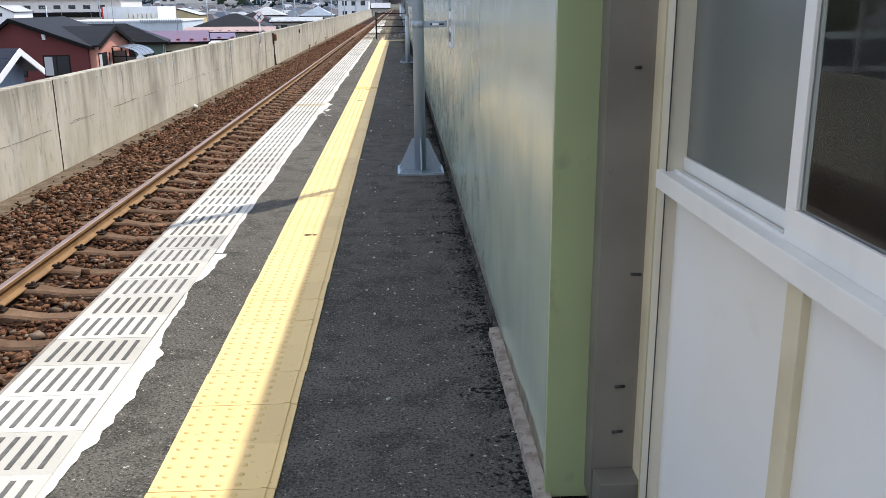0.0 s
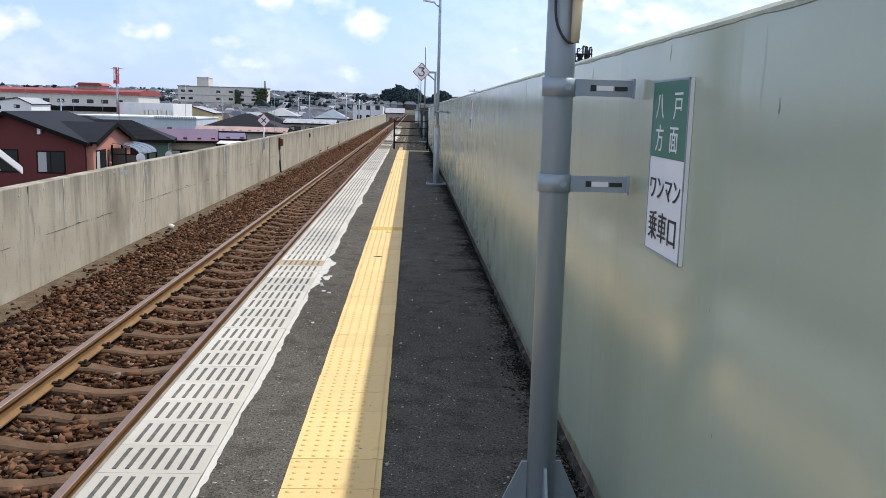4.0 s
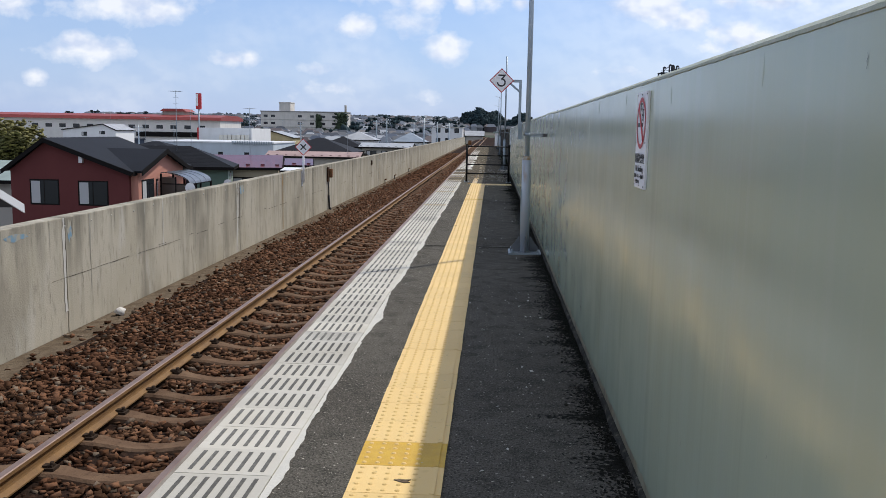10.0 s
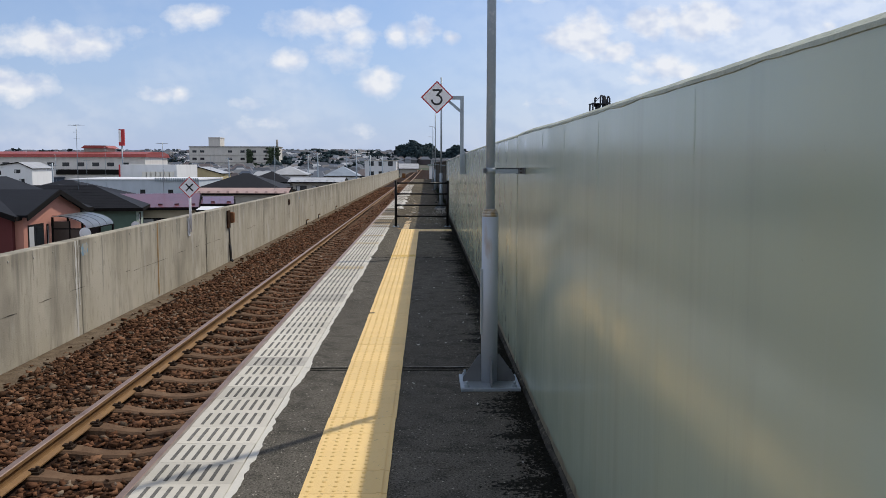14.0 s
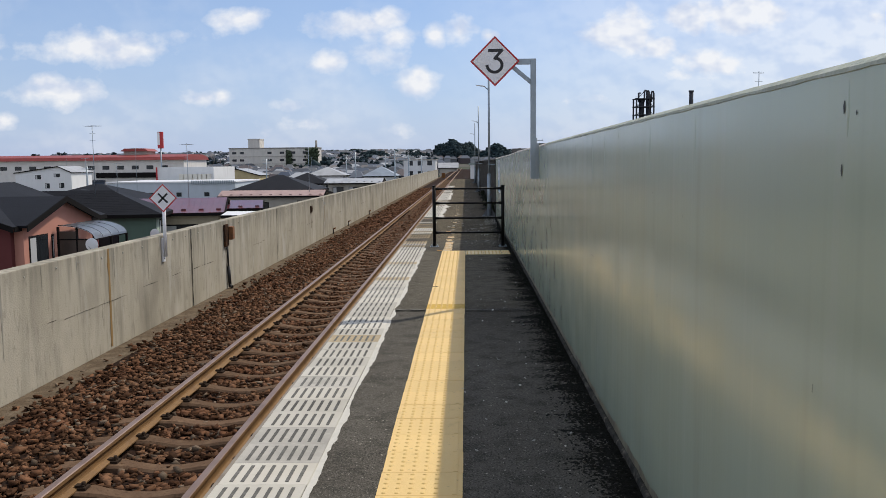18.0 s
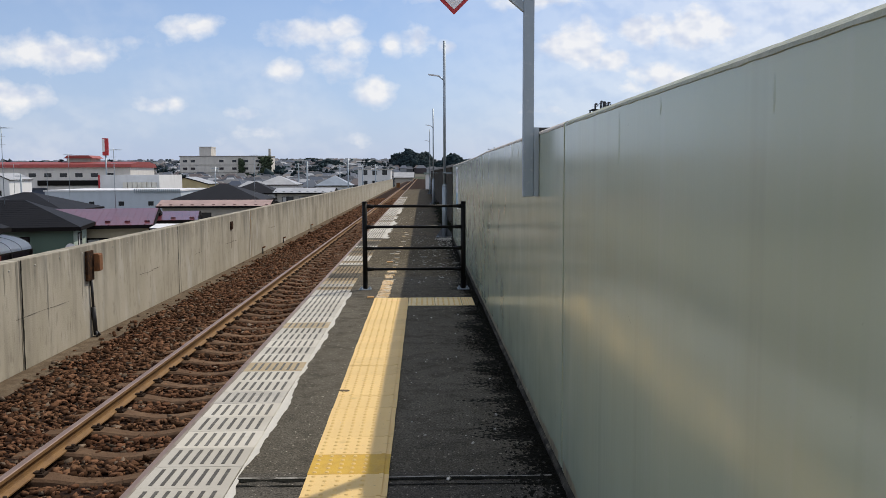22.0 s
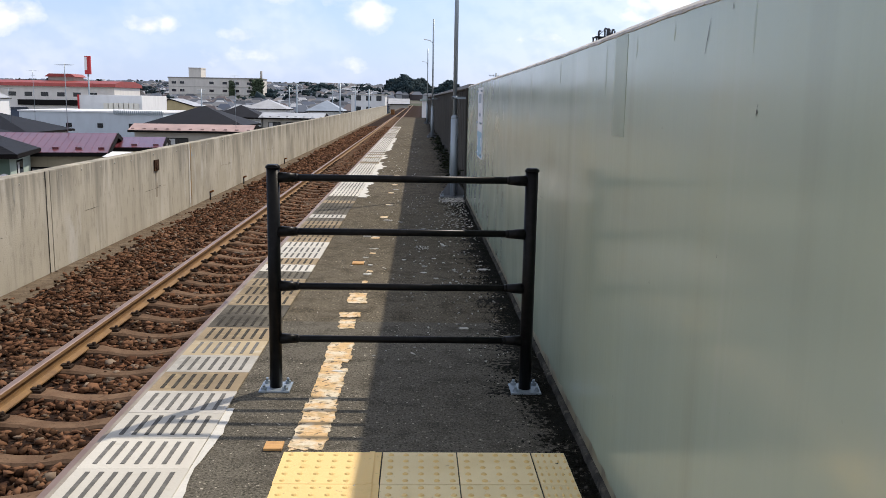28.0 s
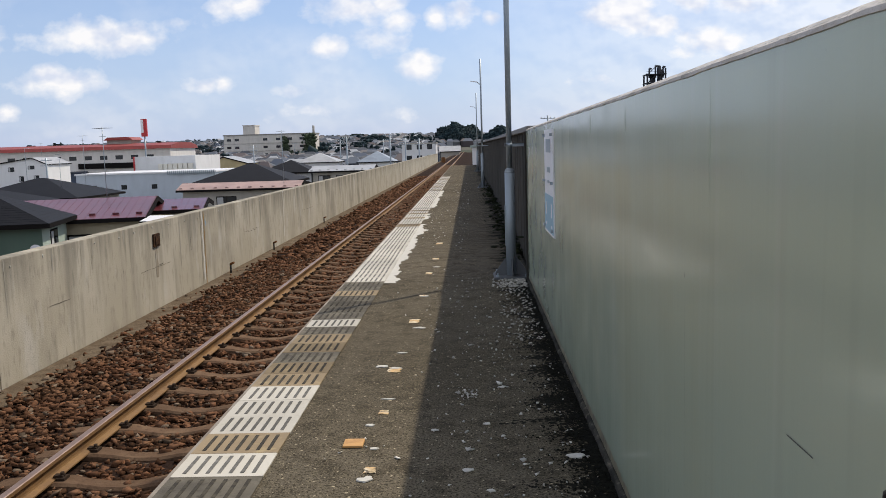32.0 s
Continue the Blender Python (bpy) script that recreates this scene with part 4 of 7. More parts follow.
for i in range(64):
    y = 17.4 + i * 0.79 + rnd.uniform(-0.15, 0.15)
    part("tie_hole_plug", tb((0.0, y, 1.44 + rnd.uniform(-0.03, 0.05)), (0.006, y, 1.44), rnd.uniform(0.007, 0.014), seg=8), LIME, parapet)
BLUE = surf("blue_spray", (0.2, 0.32, 0.42), [((0.38, 0.36, 0.3), 9, 0.4, 0.55, S1, 1.0)], 0.8)
for y, z, a, b in ((25.84, 1.42, 0.28, 0.045), (27.12, 1.36, 0.07, 0.14), (35.12, 1.37, 0.15, 0.12), (59.1, 1.3, 0.06, 0.12)):
    bm = nb()
    bm.faces.new([bm.verts.new((0.0022, y + a * math.cos(t) * RND.uniform(0.7, 1.2), z + b * math.sin(t) * RND.uniform(0.7, 1.2))) for t in (2 * math.pi * i / 14 for i in range(14))])
    part("spray_mark", bm, BLUE, parapet, "faded blue spray mark")

# ---- track ----
track = thing("railway_track", (LR + RR) / 2, 0, -1.2, "single rusty narrow-gauge railway track on ballast", "railway track")
CX = (LR + RR) / 2


def rail(x):
    prof = [(-0.0635, 0), (-0.0635, 0.012), (-0.012, 0.03), (-0.0075, 0.045), (-0.0075, 0.1), (-0.03, 0.112), (-0.0325, 0.118), (-0.0325, 0.146), (-0.026, 0.153)]
    prof = prof + [(-a, b) for a, b in prof[::-1]]
    bm = nb()
    ra = [bm.verts.new((x - CX + a, -30, RZ - 0.153 + b + 1.2)) for a, b in prof]
    rb = [bm.verts.new((x - CX + a, 420, RZ - 0.153 + b + 1.2)) for a, b in prof]
    n = len(prof)
    for i in range(n):
        f = bm.faces.new((ra[i], rb[i], rb[(i + 1) % n], ra[(i + 1) % n]))
        f.material_index = 1 if i in (7, 8, 9) else 0
    bm.faces.new(ra), bm.faces.new(rb[::-1])
    bmesh.ops.recalc_face_normals(bm, faces=bm.faces[:])
    return part("rail", bm, [RAIL_SIDE, RAIL_TOP], track, "worn rail, polished head and rust-brown web")


rail(LR), rail(RR)
# sleepers with a hollow middle, one mesh for all
bm = nb()
xs = np.linspace(-1.0, 1.0, 21)
rings = []
for x in xs:
    d = abs(abs(x) - 0.565)
    top = 0.075 - 0.05 * min(1, max(0, (0.42 - abs(x)) / 0.3)) - (0.03 * (abs(x) - 0.7) / 0.3 if abs(x) > 0.7 else 0)
    hw = 0.115 - 0.02 * (abs(x) < 0.35)
    rings.append([bm.verts.new(c) for c in ((x, -hw - 0.02, -0.12), (x, -hw, top - 0.02), (x, -hw + 0.025, top), (x, hw - 0.025, top), (x, hw, top - 0.02), (x, hw + 0.02, -0.12))])
for r, s in zip(rings, rings[1:]):
    for i in range(5):
        bm.faces.new((r[i], s[i], s[i + 1], r[i + 1]))
bm.faces.new(rings[0]), bm.faces.new(rings[-1][::-1])
bmesh.ops.recalc_face_normals(bm, faces=bm.faces[:])
sl_mesh = finish("sleeper", bm, SLEEPER)
bm = nb()
for s in (-1, 1):
    box(bm, s * 0.1 - 0.035, s * 0.1 + 0.035, -0.05, 0.05, 0, 0.028)
    tube(bm, (s * 0.1, 0, 0.02), (s * 0.1, 0, 0.065), 0.018, seg=6)
    box(bm, s * 0.075 - 0.04, s * 0.075 + 0.04, -0.03, 0.03, 0.028, 0.042)
box(bm, -0.14, 0.14, -0.055, 0.055, -0.004, 0.004)
clip_mesh = finish("fastening", bm, surf("fastening_rust", (0.045, 0.032, 0.024), rough=0.8))
pitch = 0.67
for k in range(-60, 190):
    y = 41.62 + pitch * k
    if not 2 < y < 165:
        continue
    sl = part("sleeper", sl_mesh, None, track)
    sl.location = (RND.uniform(-0.01, 0.01), y, -0.008 + RND.uniform(-0.006, 0.004))
    sl.rotation_euler = (0, 0, RND.uniform(-0.012, 0.012))
    if y < 75:
        for rx in (LR, RR):
            c = part("fastening", clip_mesh, None, sl)
            c.location = (rx - CX, 0, 0.068)
# bed and loose stones
bm = nb()
prof = [(PAR, -1.255), (-5.95, -1.25), (-5.72, -1.235), (-5.3, -1.19), (-4.7, -1.165), (-4.2, -1.185), (-3.5, -1.215), (-2.8, -1.195), (-2.3, -1.2), (EDGE + 0.14, -1.23)]
ya = list(np.arange(-12, 90, 0.5)) + list(np.arange(90, 420, 10))
rings = [[bm.verts.new((a, y, b + (0.02 * noise.noise((a * 2, y * 1.3, 0)) if 0 < i < 9 else 0))) for i, (a, b) in enumerate(prof)] for y in ya]
for r, s in zip(rings, rings[1:]):
    for i in range(len(prof) - 1):
        f = bm.faces.new((r[i], r[i + 1], s[i + 1], s[i]))
        f.material_index, f.smooth = int(i < 2), True
solid("track_bed", bm, [BED, SOIL], "ballast bed coloured dark as gap shade, with dry soil strip", "track bed", kind="structure")


def ballast(name, n, y0, y1, x0, x1, size, seed, mat, label, dens=None):
    rs = np.random.RandomState(seed)
    x, y = rs.uniform(x0, x1, n), rs.uniform(y0, y1, n)
    pa = np.array(prof)
    z = np.interp(x, pa[:, 0], pa[:, 1]) + rs.uniform(-0.008, 0.03, n)
    on_rail = (np.abs(x - LR) < 0.085) | (np.abs(x - RR) < 0.085)
    on_sl = (np.abs((y - 41.62 + pitch / 2) % pitch - pitch / 2) < 0.12) & (np.abs(x - CX) < 0.98) & (rs.uniform(0, 1, n) < 0.93)
    toe = -5.5 + 0.09 * np.sin(y * 1.7) + 0.06 * np.sin(y * 4.3 + 1)
    thin = (x < toe) & (rs.uniform(0, 1, n) < np.minimum(0.955, 0.25 + (toe - x) / 0.42))
    keep = ~(on_rail | on_sl | thin)
    me = stones(name, np.stack([x, y, z], 1)[keep], (size * rs.uniform(0.55, 1.35, n))[keep], seed, 0.52)
    me.materials.append(mat)
    return solid(name, me, None, label, "ballast", kind="stuff")


ballast("ballast", 84000, 6.5, 62, -6.0, EDGE + 0.1, 0.0262, 3, BALLAST, "angular red-brown ballast stones between the rails and sleepers")
ballast("ballast", 9000, 6.5, 62, -6.12, EDGE + 0.1, 0.026, 4, BALLAST_G, "paler grey-brown ballast stones among the red ones")
ballast("ballast", 16000, 62, 120, -5.8, EDGE + 0.1, 0.045, 5, BALLAST, "distant red-brown ballast stones along the track")
solid("pale_stone", stones("pale_stone", np.array([(-5.95, 28.12, -1.2)]), np.array([0.07]), 12), CHIP, "pale stone lying by the parapet", "stone").data.materials.append(CHIP)

# ---- platform furniture ----
FACE_WEST = Matrix(((0, 0, -1, 0), (-1, 0, 0, 0), (0, 1, 0, 0), (0, 0, 0, 1)))    # reads from the platform, on the wall


def lettering(parent, body, size, mat, base, x, y, z, sq=1.0, name="lettering", bold=0.0):
    return part(name, text_mesh(body, size, mat, Matrix.Translation((x, y, z)) @ base, squeeze=sq, bold=bold), None, parent)


def base_plate(pole, half, mat, gusset=0.3, bolt=True, fin=None):
    part("base_plate", bx(-half, half, -half, half, 0, 0.022, bev=0.003), mat, pole)
    for k in range(4):
        bm = nb()
        prism(bm, [(0.05, 0.022), (half - 0.02, 0.022), (half - 0.02, 0.05), (0.07, gusset), (0.05, gusset)], 0.01, axis="y")
        bm.transform(Matrix.Rotation(k * math.pi / 2, 4, "Z"))
        part("gusset", bm, fin or mat, pole)
    if bolt:
        for sx in (-1, 1):
            for sy in (-1, 1):
                bm = tb((sx * (half - 0.04), sy * (half - 0.04), 0.022), (sx * (half - 0.04), sy * (half - 0.04), 0.04), 0.018, seg=6, smooth=False)
                tube(bm, (sx * (half - 0.04), sy * (half - 0.04), 0.04), (sx * (half - 0.04), sy * (half - 0.04), 0.062), 0.009, seg=8)
                part("bolt", bm, STEEL_D, pole)


# first pole with the speaker box, braced to the wall
p1 = thing("platform_pole", -0.215, 11.78, 0.0, "blue-grey steel platform pole braced to the wall", "pole")
part("shaft", tb((0, 0, 0.02), (0, 0, 3.6), 0.05, 0.048, seg=24), STEEL_D, p1)
base_plate(p1, 0.205, STEEL, 0.3)
for z in (1.285, 1.6):
    cl = part("clamp", tb((0, 0, z - 0.03), (0, 0, z + 0.03), 0.056, seg=24), STEEL_D, p1)
    part("bolt", tb((0.02, -0.06, z), (0.02, -0.045, z), 0.012, seg=6), STEEL, cl)
    bm = bx(0.05, 0.245, -0.028, -0.022, z - 0.027, z + 0.027)
    box(bm, 0.236, 0.243, -0.05, 0.01, z - 0.032, z + 0.032)
    br = part("wall_bracket", bm, STEEL_D, p1)
    part("slot", bx(0.12, 0.175, -0.0305, -0.0275, z - 0.008, z + 0.008), SIGN_W, br)
    part("slot", bx(0.1, 0.118, -0.0305, -0.0275, z - 0.01, z + 0.01), SIGN_K, br)
    part("slot", bx(0.18, 0.222, -0.0305, -0.0275, z - 0.008, z + 0.006), SIGN_K, br)
sb = part("speaker_box", bx(-0.1, 0.075, -0.1, 0.09, 1.9, 2.35, bev=0.008), CREAM, p1, "cream metal speaker box")
part("cable_sleeve", tb((0.035, -0.058, 1.74), (0.04, -0.058, 1.9), 0.014, 0.018, seg=10), CREAM, sb)
cu = bpy.data.curves.new("cable", "CURVE")
cu.dimensions, cu.bevel_depth = "3D", 0.0045
sp = cu.splines.new("NURBS")
sp.points.add(4)
for q, c in zip(sp.points, ((-0.03, -0.052, 1.9), (-0.035, -0.056, 1.83), (-0.02, -0.058, 1.77), (0.015, -0.06, 1.735), (0.03, -0.058, 1.74))):
    q.co = (*c, 1)
sp.use_endpoint_u = True
tmp = bpy.data.objects.new("cable", cu)
scene.collection.objects.link(tmp)
cable_me = bpy.data.meshes.new_from_object(tmp.evaluated_get(bpy.context.evaluated_depsgraph_get()))
bpy.data.objects.remove(tmp)
cable_me.materials.append(SIGN_K)
part("cable", cable_me, None, sb)


def lamp_post(y, label, top=4.4, lamp=3.62, rusty=False):
    """Galvanised pole with a thicker foot, an arm lamp and a tie to the wall."""
    px = -0.182 if y < 30 else -0.12
    p = thing("platform_lamp", px, y, 0, label, "lamp post", "lamp posts on the platform")
    # Unrusted feet take darker steel, with the wall's shade in its colour.
    foot_m = STEEL_W if rusty else STEEL_D
    part("foot_tube", tb((0, 0, 0.02), (0, 0, 1.155), 0.056, seg=20), foot_m, p, "weathered thick foot tube")
    bm = nb()
    for (za, ra), (zb, rb) in zip(((1.155, 0.056), (1.175, 0.054), (1.193, 0.046)), ((1.175, 0.054), (1.193, 0.046), (1.207, 0.0325))):
        tube(bm, (0, 0, za), (0, 0, zb), ra, rb, seg=20)
    part("reducer", bm, SHOULDER if rusty else foot_m, p, "rusty shoulder of the foot tube" if rusty else "")
    part("shaft", tb((0, 0, 1.16), (0, 0, top), 0.031, 0.029, seg=18), STEEL_L if rusty else STEEL, p)
    # Fins in dark steel: their shade is put into the colour.
    base_plate(p, 0.2, STEEL if rusty else STEEL_K, 0.21, fin=STEEL_K)
    reach = (W if y < 50 else 0.12) - px
    bm = bx(0.03, reach - 0.05, -0.016, -0.01, 1.444, 1.48)
    box(bm, 0.03, reach - 0.05, -0.016, 0.012, 1.474, 1.48)
    part("wall_tie", bm, STEEL_D, p)
    bm = bx(reach - 0.006, reach - 0.001, -0.03, 0.03, 1.438, 1.484, bev=0.001)
    box(bm, reach - 0.062, reach - 0.006, -0.013, -0.007, 1.442, 1.482)
    tie_end = part("tie_bracket", bm, STEEL_K, p, "dark rust-stained wall bracket")
    for z in (1.45, 1.474):
        part("bolt", tb((reach - 0.03, -0.024, z), (reach - 0.03, -0.012, z), 0.006, seg=6, smooth=False), DARK_RUST, tie_end)
    part("clamp", tb((0, 0, 1.443), (0, 0, 1.481), 0.036, seg=18), STEEL_D, p)
    part("clamp_lug", bx(-0.05, -0.03, -0.03, -0.018, 1.445, 1.479, bev=0.002), STEEL_K, p)
    part("bolt", tb((-0.05, -0.024, 1.472), (-0.036, -0.045, 1.472), 0.007, seg=6), STEEL_K, p)
    part("inspection_cover", bx(-0.063, -0.05, -0.028, 0.012, 0.35, 0.8, bev=0.005), STEEL_D, p)
    arm = part("lamp_arm", tb((0, 0, lamp - 0.1), (-0.12, 0, lamp), 0.014, seg=10), STEEL, p)
    bm = nb()
    prism(bm, [(-0.36, 0.05), (-0.12, 0.02), (-0.1, -0.01), (-0.34, 0.025)], 0.1, axis="y")
    bm.transform(Matrix.Translation((0, -0.05, lamp)))
    part("lamp_head", bm, LAMP, p, "pale plastic lamp head")
    bm = tb((0.0, -0.04, lamp - 0.2), (0.0, -0.05, lamp - 0.06), 0.006, seg=6)
    part("conduit", bm, STEEL_D, p)
    return p


lamp_post(26.78, "galvanised lamp post, foot tube streaked with rust", rusty=True)
lamp_post(50.58, "slim grey lamp post standing in a patch of gravel")
lamp_post(71.2, "slim grey lamp post by the dark wall")
lamp_post(90.5, "slim grey lamp post near the platform end")

# gate-like barrier across the platform
FY = 41.78
fence = thing("barrier_fence", -0.73, FY, 0, "black tubular steel barrier with four rails bolted to the platform", "fence")
for x in (-0.62, 0.62):
    post = part("post", tb((x, 0, 0.008), (x, 0, 1.095), 0.031, seg=20), BLACK, fence)
    bm = tb((x, 0, 1.094), (x, 0, 1.102), 0.036, 0.036, seg=20)
    tube(bm, (x, 0, 1.102), (x, 0, 1.112), 0.036, 0.024, seg=20)
    part("cap", bm, BLACK, post)
    plate = part("base_plate", bx(x - 0.075, x + 0.075, -0.075, 0.075, 0, 0.009, bev=0.002), STEEL, fence, "galvanised base plate")
    for sx in (-1, 1):
        for sy in (-1, 1):
            bm = tb((x + sx * 0.052, sy * 0.052, 0.009), (x + sx * 0.052, sy * 0.052, 0.022), 0.014, seg=6, smooth=False)
            tube(bm, (x + sx * 0.052, sy * 0.052, 0.022), (x + sx * 0.052, sy * 0.052, 0.036), 0.007, seg=8)
            part("bolt", bm, STEEL, plate)
for z in (1.05, 0.79, 0.52, 0.255):
    rl = part("rail", tb((-0.6, 0, z), (0.6, 0, z), 0.0172, seg=16), BLACK, fence)
    for s in (-1, 1):
        bm = tb((s * 0.595, 0, z), (s * 0.515, 0, z), 0.027, 0.021, seg=14)
        tube(bm, (s * 0.515, 0, z), (s * 0.5, 0, z), 0.021, 0.0175, seg=14)
        part("socket", bm, BLACK, rl)

# car-stop sign with the figure 3
s3 = thing("stop_sign", -0.012, 35.86, 1.33, "white diamond sign with a red border and a black figure three", "sign")
part("post", bx(-0.03, 0.03, -0.03, 0.03, 0, 1.325, bev=0.004), STEEL, s3)
part("flange", bx(0.031, 0.06, -0.03, 0.11, 0, 0.395, bev=0.003), STEEL_D, s3)
part("hook", bx(0.047, 0.167, 0.0, 0.1, 0.379, 0.395), SIGN_K, s3, "dark clip over the wall top")
for z in (0.06, 0.33):
    part("bolt", tb((0.02, 0.06, z), (0.061, 0.06, z), 0.009, seg=6), STEEL, s3)
part("arm", bx(-0.3, 0.03, -0.022, 0.022, 1.265, 1.3255, bev=0.003), STEEL, s3)
bm = bx(-0.16, 0.16, -0.015, 0.015, -0.022, 0.022)
bm.transform(Matrix.Translation((-0.14, 0, 1.165)) @ Matrix.Rotation(radians(40), 4, "Y"))
part("brace", bm, STEEL, s3)


def diamond(h, t, y):
    return prism(nb(), [(-h, 0), (0, -h), (h, 0), (0, h)], t, axis="y"), y


def diamond_sign(parent, x, z, half):
    for nm, h, y, mat in (("plate", half, -0.034, SIGN_R), ("face", half * 0.9, -0.037, SIGN_W)):
        bm, yy = diamond(h, 0.006, y)
        bm.transform(Matrix.Translation((x, y, z)))
        part(nm, bm, mat, parent)


diamond_sign(s3, -0.425, 1.3, 0.275)
# flat-topped figure 3, drawn in strokes
stroke = [(-0.075, 0.118), (0.075, 0.118), (0.0, 0.03)] + [(-0.005 + 0.083 * math.cos(a), -0.042 + 0.078 * math.sin(a)) for a in (math.radians(75 - 17 * k) for k in range(16))]
bm = nb()
for i, ((a, b), (c, e2)) in enumerate(zip(stroke, stroke[1:])):
    dx, dz = c - a, e2 - b
    ln = math.hypot(dx, dz)
    ux, uz = dx / ln, dz / ln
    ext = 0.012 if i < 2 else 0.004
    a, b, c, e2 = a - ux * ext * (i > 0), b - uz * ext * (i > 0), c + ux * ext, e2 + uz * ext
    bm.faces.new([bm.verts.new((-0.425 + p, -0.0385 - 0.0001 * (i % 3), 1.3 + q)) for p, q in ((a - uz * 0.016, b + ux * 0.016), (a + uz * 0.016, b - ux * 0.016), (c + uz * 0.016, e2 - ux * 0.016), (c - uz * 0.016, e2 + ux * 0.016))])
part("figure", bm, SIGN_K, s3, "black flat-topped figure three")
# cross sign on the parapet
sx_ = thing("cross_sign", PAR + 0.05, 41.3, -0.12, "white diamond sign with red border and black cross", "sign")
part("bracket", bx(-0.049, -0.02, -0.055, 0.055, -0.06, 0.36, bev=0.004), SIGN_W, sx_, "white mounting plate")
for z in (0.0, 0.3):
    part("bolt", tb((-0.021, 0.0, z), (-0.008, 0.0, z), 0.012, seg=8), STEEL_D, sx_)
part("post", tb((0.005, 0, 0.03), (0.005, 0, 1.05), 0.03, seg=14), SIGN_W, sx_)
for nm, h, y, mat in (("plate", 0.25, -0.04, SIGN_R), ("face", 0.222, -0.043, SIGN_W)):
    bm, _ = diamond(h, 0.006, y)
    bm.transform(Matrix.Translation((0.01, y, 1.07)))
    part(nm, bm, mat, sx_)
for a in (45, -45):
    bm = bx(-0.115, 0.115, -0.0465, -0.042, -0.017, 0.017)
    bm.transform(Matrix.Translation((0.01, 0, 1.07)) @ Matrix.Rotation(radians(a), 4, "Y"))
    part("cross_bar", bm, SIGN_K, sx_)


def wall_sign(name, y0, y1, z0, z1, label):
    s = thing(name, W, (y0 + y1) / 2, z0, label, "sign")
    part("plate", bx(-0.012, -0.0005, (y0 - y1) / 2, (y1 - y0) / 2, 0, z1 - z0, bev=0.002), SIGN_W, s)
    return s


def flat(parent, name, y0, y1, z0, z1, mat, x=-0.0135):
    return part(name, bx(x, x + 0.002, y0, y1, z0, z1), mat, parent)


# direction sign
d = wall_sign("direction_sign", 11.19, 11.54, 1.11, 1.62, "green and white boarding sign with Japanese lettering on the wall")
flat(d, "green_field", -0.17, 0.17, 0.285, 0.505, SIGN_G)
for a, b, z0, z1 in ((-0.175, -0.169, 0.0, 0.51), (0.169, 0.175, 0.0, 0.51), (-0.175, 0.175, 0.0, 0.006), (-0.175, 0.175, 0.504, 0.51)):
    flat(d, "frame_edge", a, b, z0, z1, STEEL_D, -0.0145)
for t, y, z in (("八", 0.09, 0.43), ("戸", -0.085, 0.43), ("方", 0.08, 0.335), ("面", -0.06, 0.335)):
    lettering(d, t, 0.085, SIGN_W, FACE_WEST, -0.0142, y, z)
lettering(d, "ワンマン", 0.078, SIGN_K, FACE_WEST, -0.0142, 0.0, 0.19)
lettering(d, "乗車口", 0.095, SIGN_K, FACE_WEST, -0.0142, 0.0, 0.075)
# no-smoking sign
n = wall_sign("no_smoking_sign", 19.73, 19.99, 1.26, 1.68, "white no-smoking sign with red ring and Japanese text")
bm = nb()
RO, RI = 0.112, 0.092
for i in range(48):
    a, b = 2 * math.pi * i / 48, 2 * math.pi * (i + 1) / 48
    bm.faces.new([bm.verts.new((-0.0142, r * math.cos(t), 0.285 + r * math.sin(t))) for r, t in ((RI, a), (RI, b), (RO, b), (RO, a))])
bmesh.ops.recalc_face_normals(bm, faces=bm.faces[:])
part("red_ring", bm, SIGN_R, n)
flat(n, "cigarette", -0.012, 0.078, 0.268, 0.286, SIGN_K)
flat(n, "cigarette_tip", -0.03, -0.025, 0.268, 0.286, SIGN_K)
flat(n, "cigarette_tip", -0.04, -0.035, 0.268, 0.286, SIGN_K)
for pts in (((-0.035, 0.295), (-0.038, 0.315), (-0.012, 0.325), (-0.006, 0.34), (0.015, 0.35), (0.02, 0.372)), ((-0.045, 0.295), (-0.05, 0.34), (-0.02, 0.345), (-0.028, 0.365), (-0.005, 0.37))):
    bm = nb()
    for (a, b), (c, e2) in zip(pts, pts[1:]):
        tube(bm, (-0.0138, a, b), (-0.0138, c, e2), 0.0045, seg=6)
    bm.transform(Matrix.Translation((-0.0138, 0, 0)) @ Matrix.Diagonal((0.15, 1, 1, 1)) @ Matrix.Translation((0.0138, 0, 0)))
    part("smoke_line", bm, SIGN_K, n)
bm = bx(-0.0165, -0.0148, -0.1, 0.1, -0.009, 0.009)
bm.transform(Matrix.Translation((0, 0, 0.285)) @ Matrix.Rotation(radians(48), 4, "X"))
part("red_slash", bm, SIGN_R, n)
lettering(n, "駅構内禁煙", 0.046, SIGN_K, FACE_WEST, -0.0142, 0.0, 0.128)
lettering(n, "No Smoking", 0.038, SIGN_K, FACE_WEST, -0.0142, 0.0, 0.085)
lettering(n, "待合室・ホーム・駅前広場", 0.0195, SIGN_K, FACE_WEST, -0.0142, 0.0, 0.052)
lettering(n, "全て禁煙です。", 0.0195, SIGN_K, FACE_WEST, -0.0142, 0.035, 0.027)
for y in (-0.118, 0.0, 0.118):
    for z in (0.012, 0.2, 0.408):
        if y or z != 0.2:
            part("rivet", tb((-0.015, y, z), (-0.011, y, z), 0.003, seg=8), SIGN_K, n)
# weathered poster near the end of the green wall
b = wall_sign("station_sign", 47.2, 47.9, 0.78, 1.57, "faded white and blue station sign on the wall")
flat(b, "blue_field", -0.34, 0.34, 0.02, 0.3, SIGN_B)
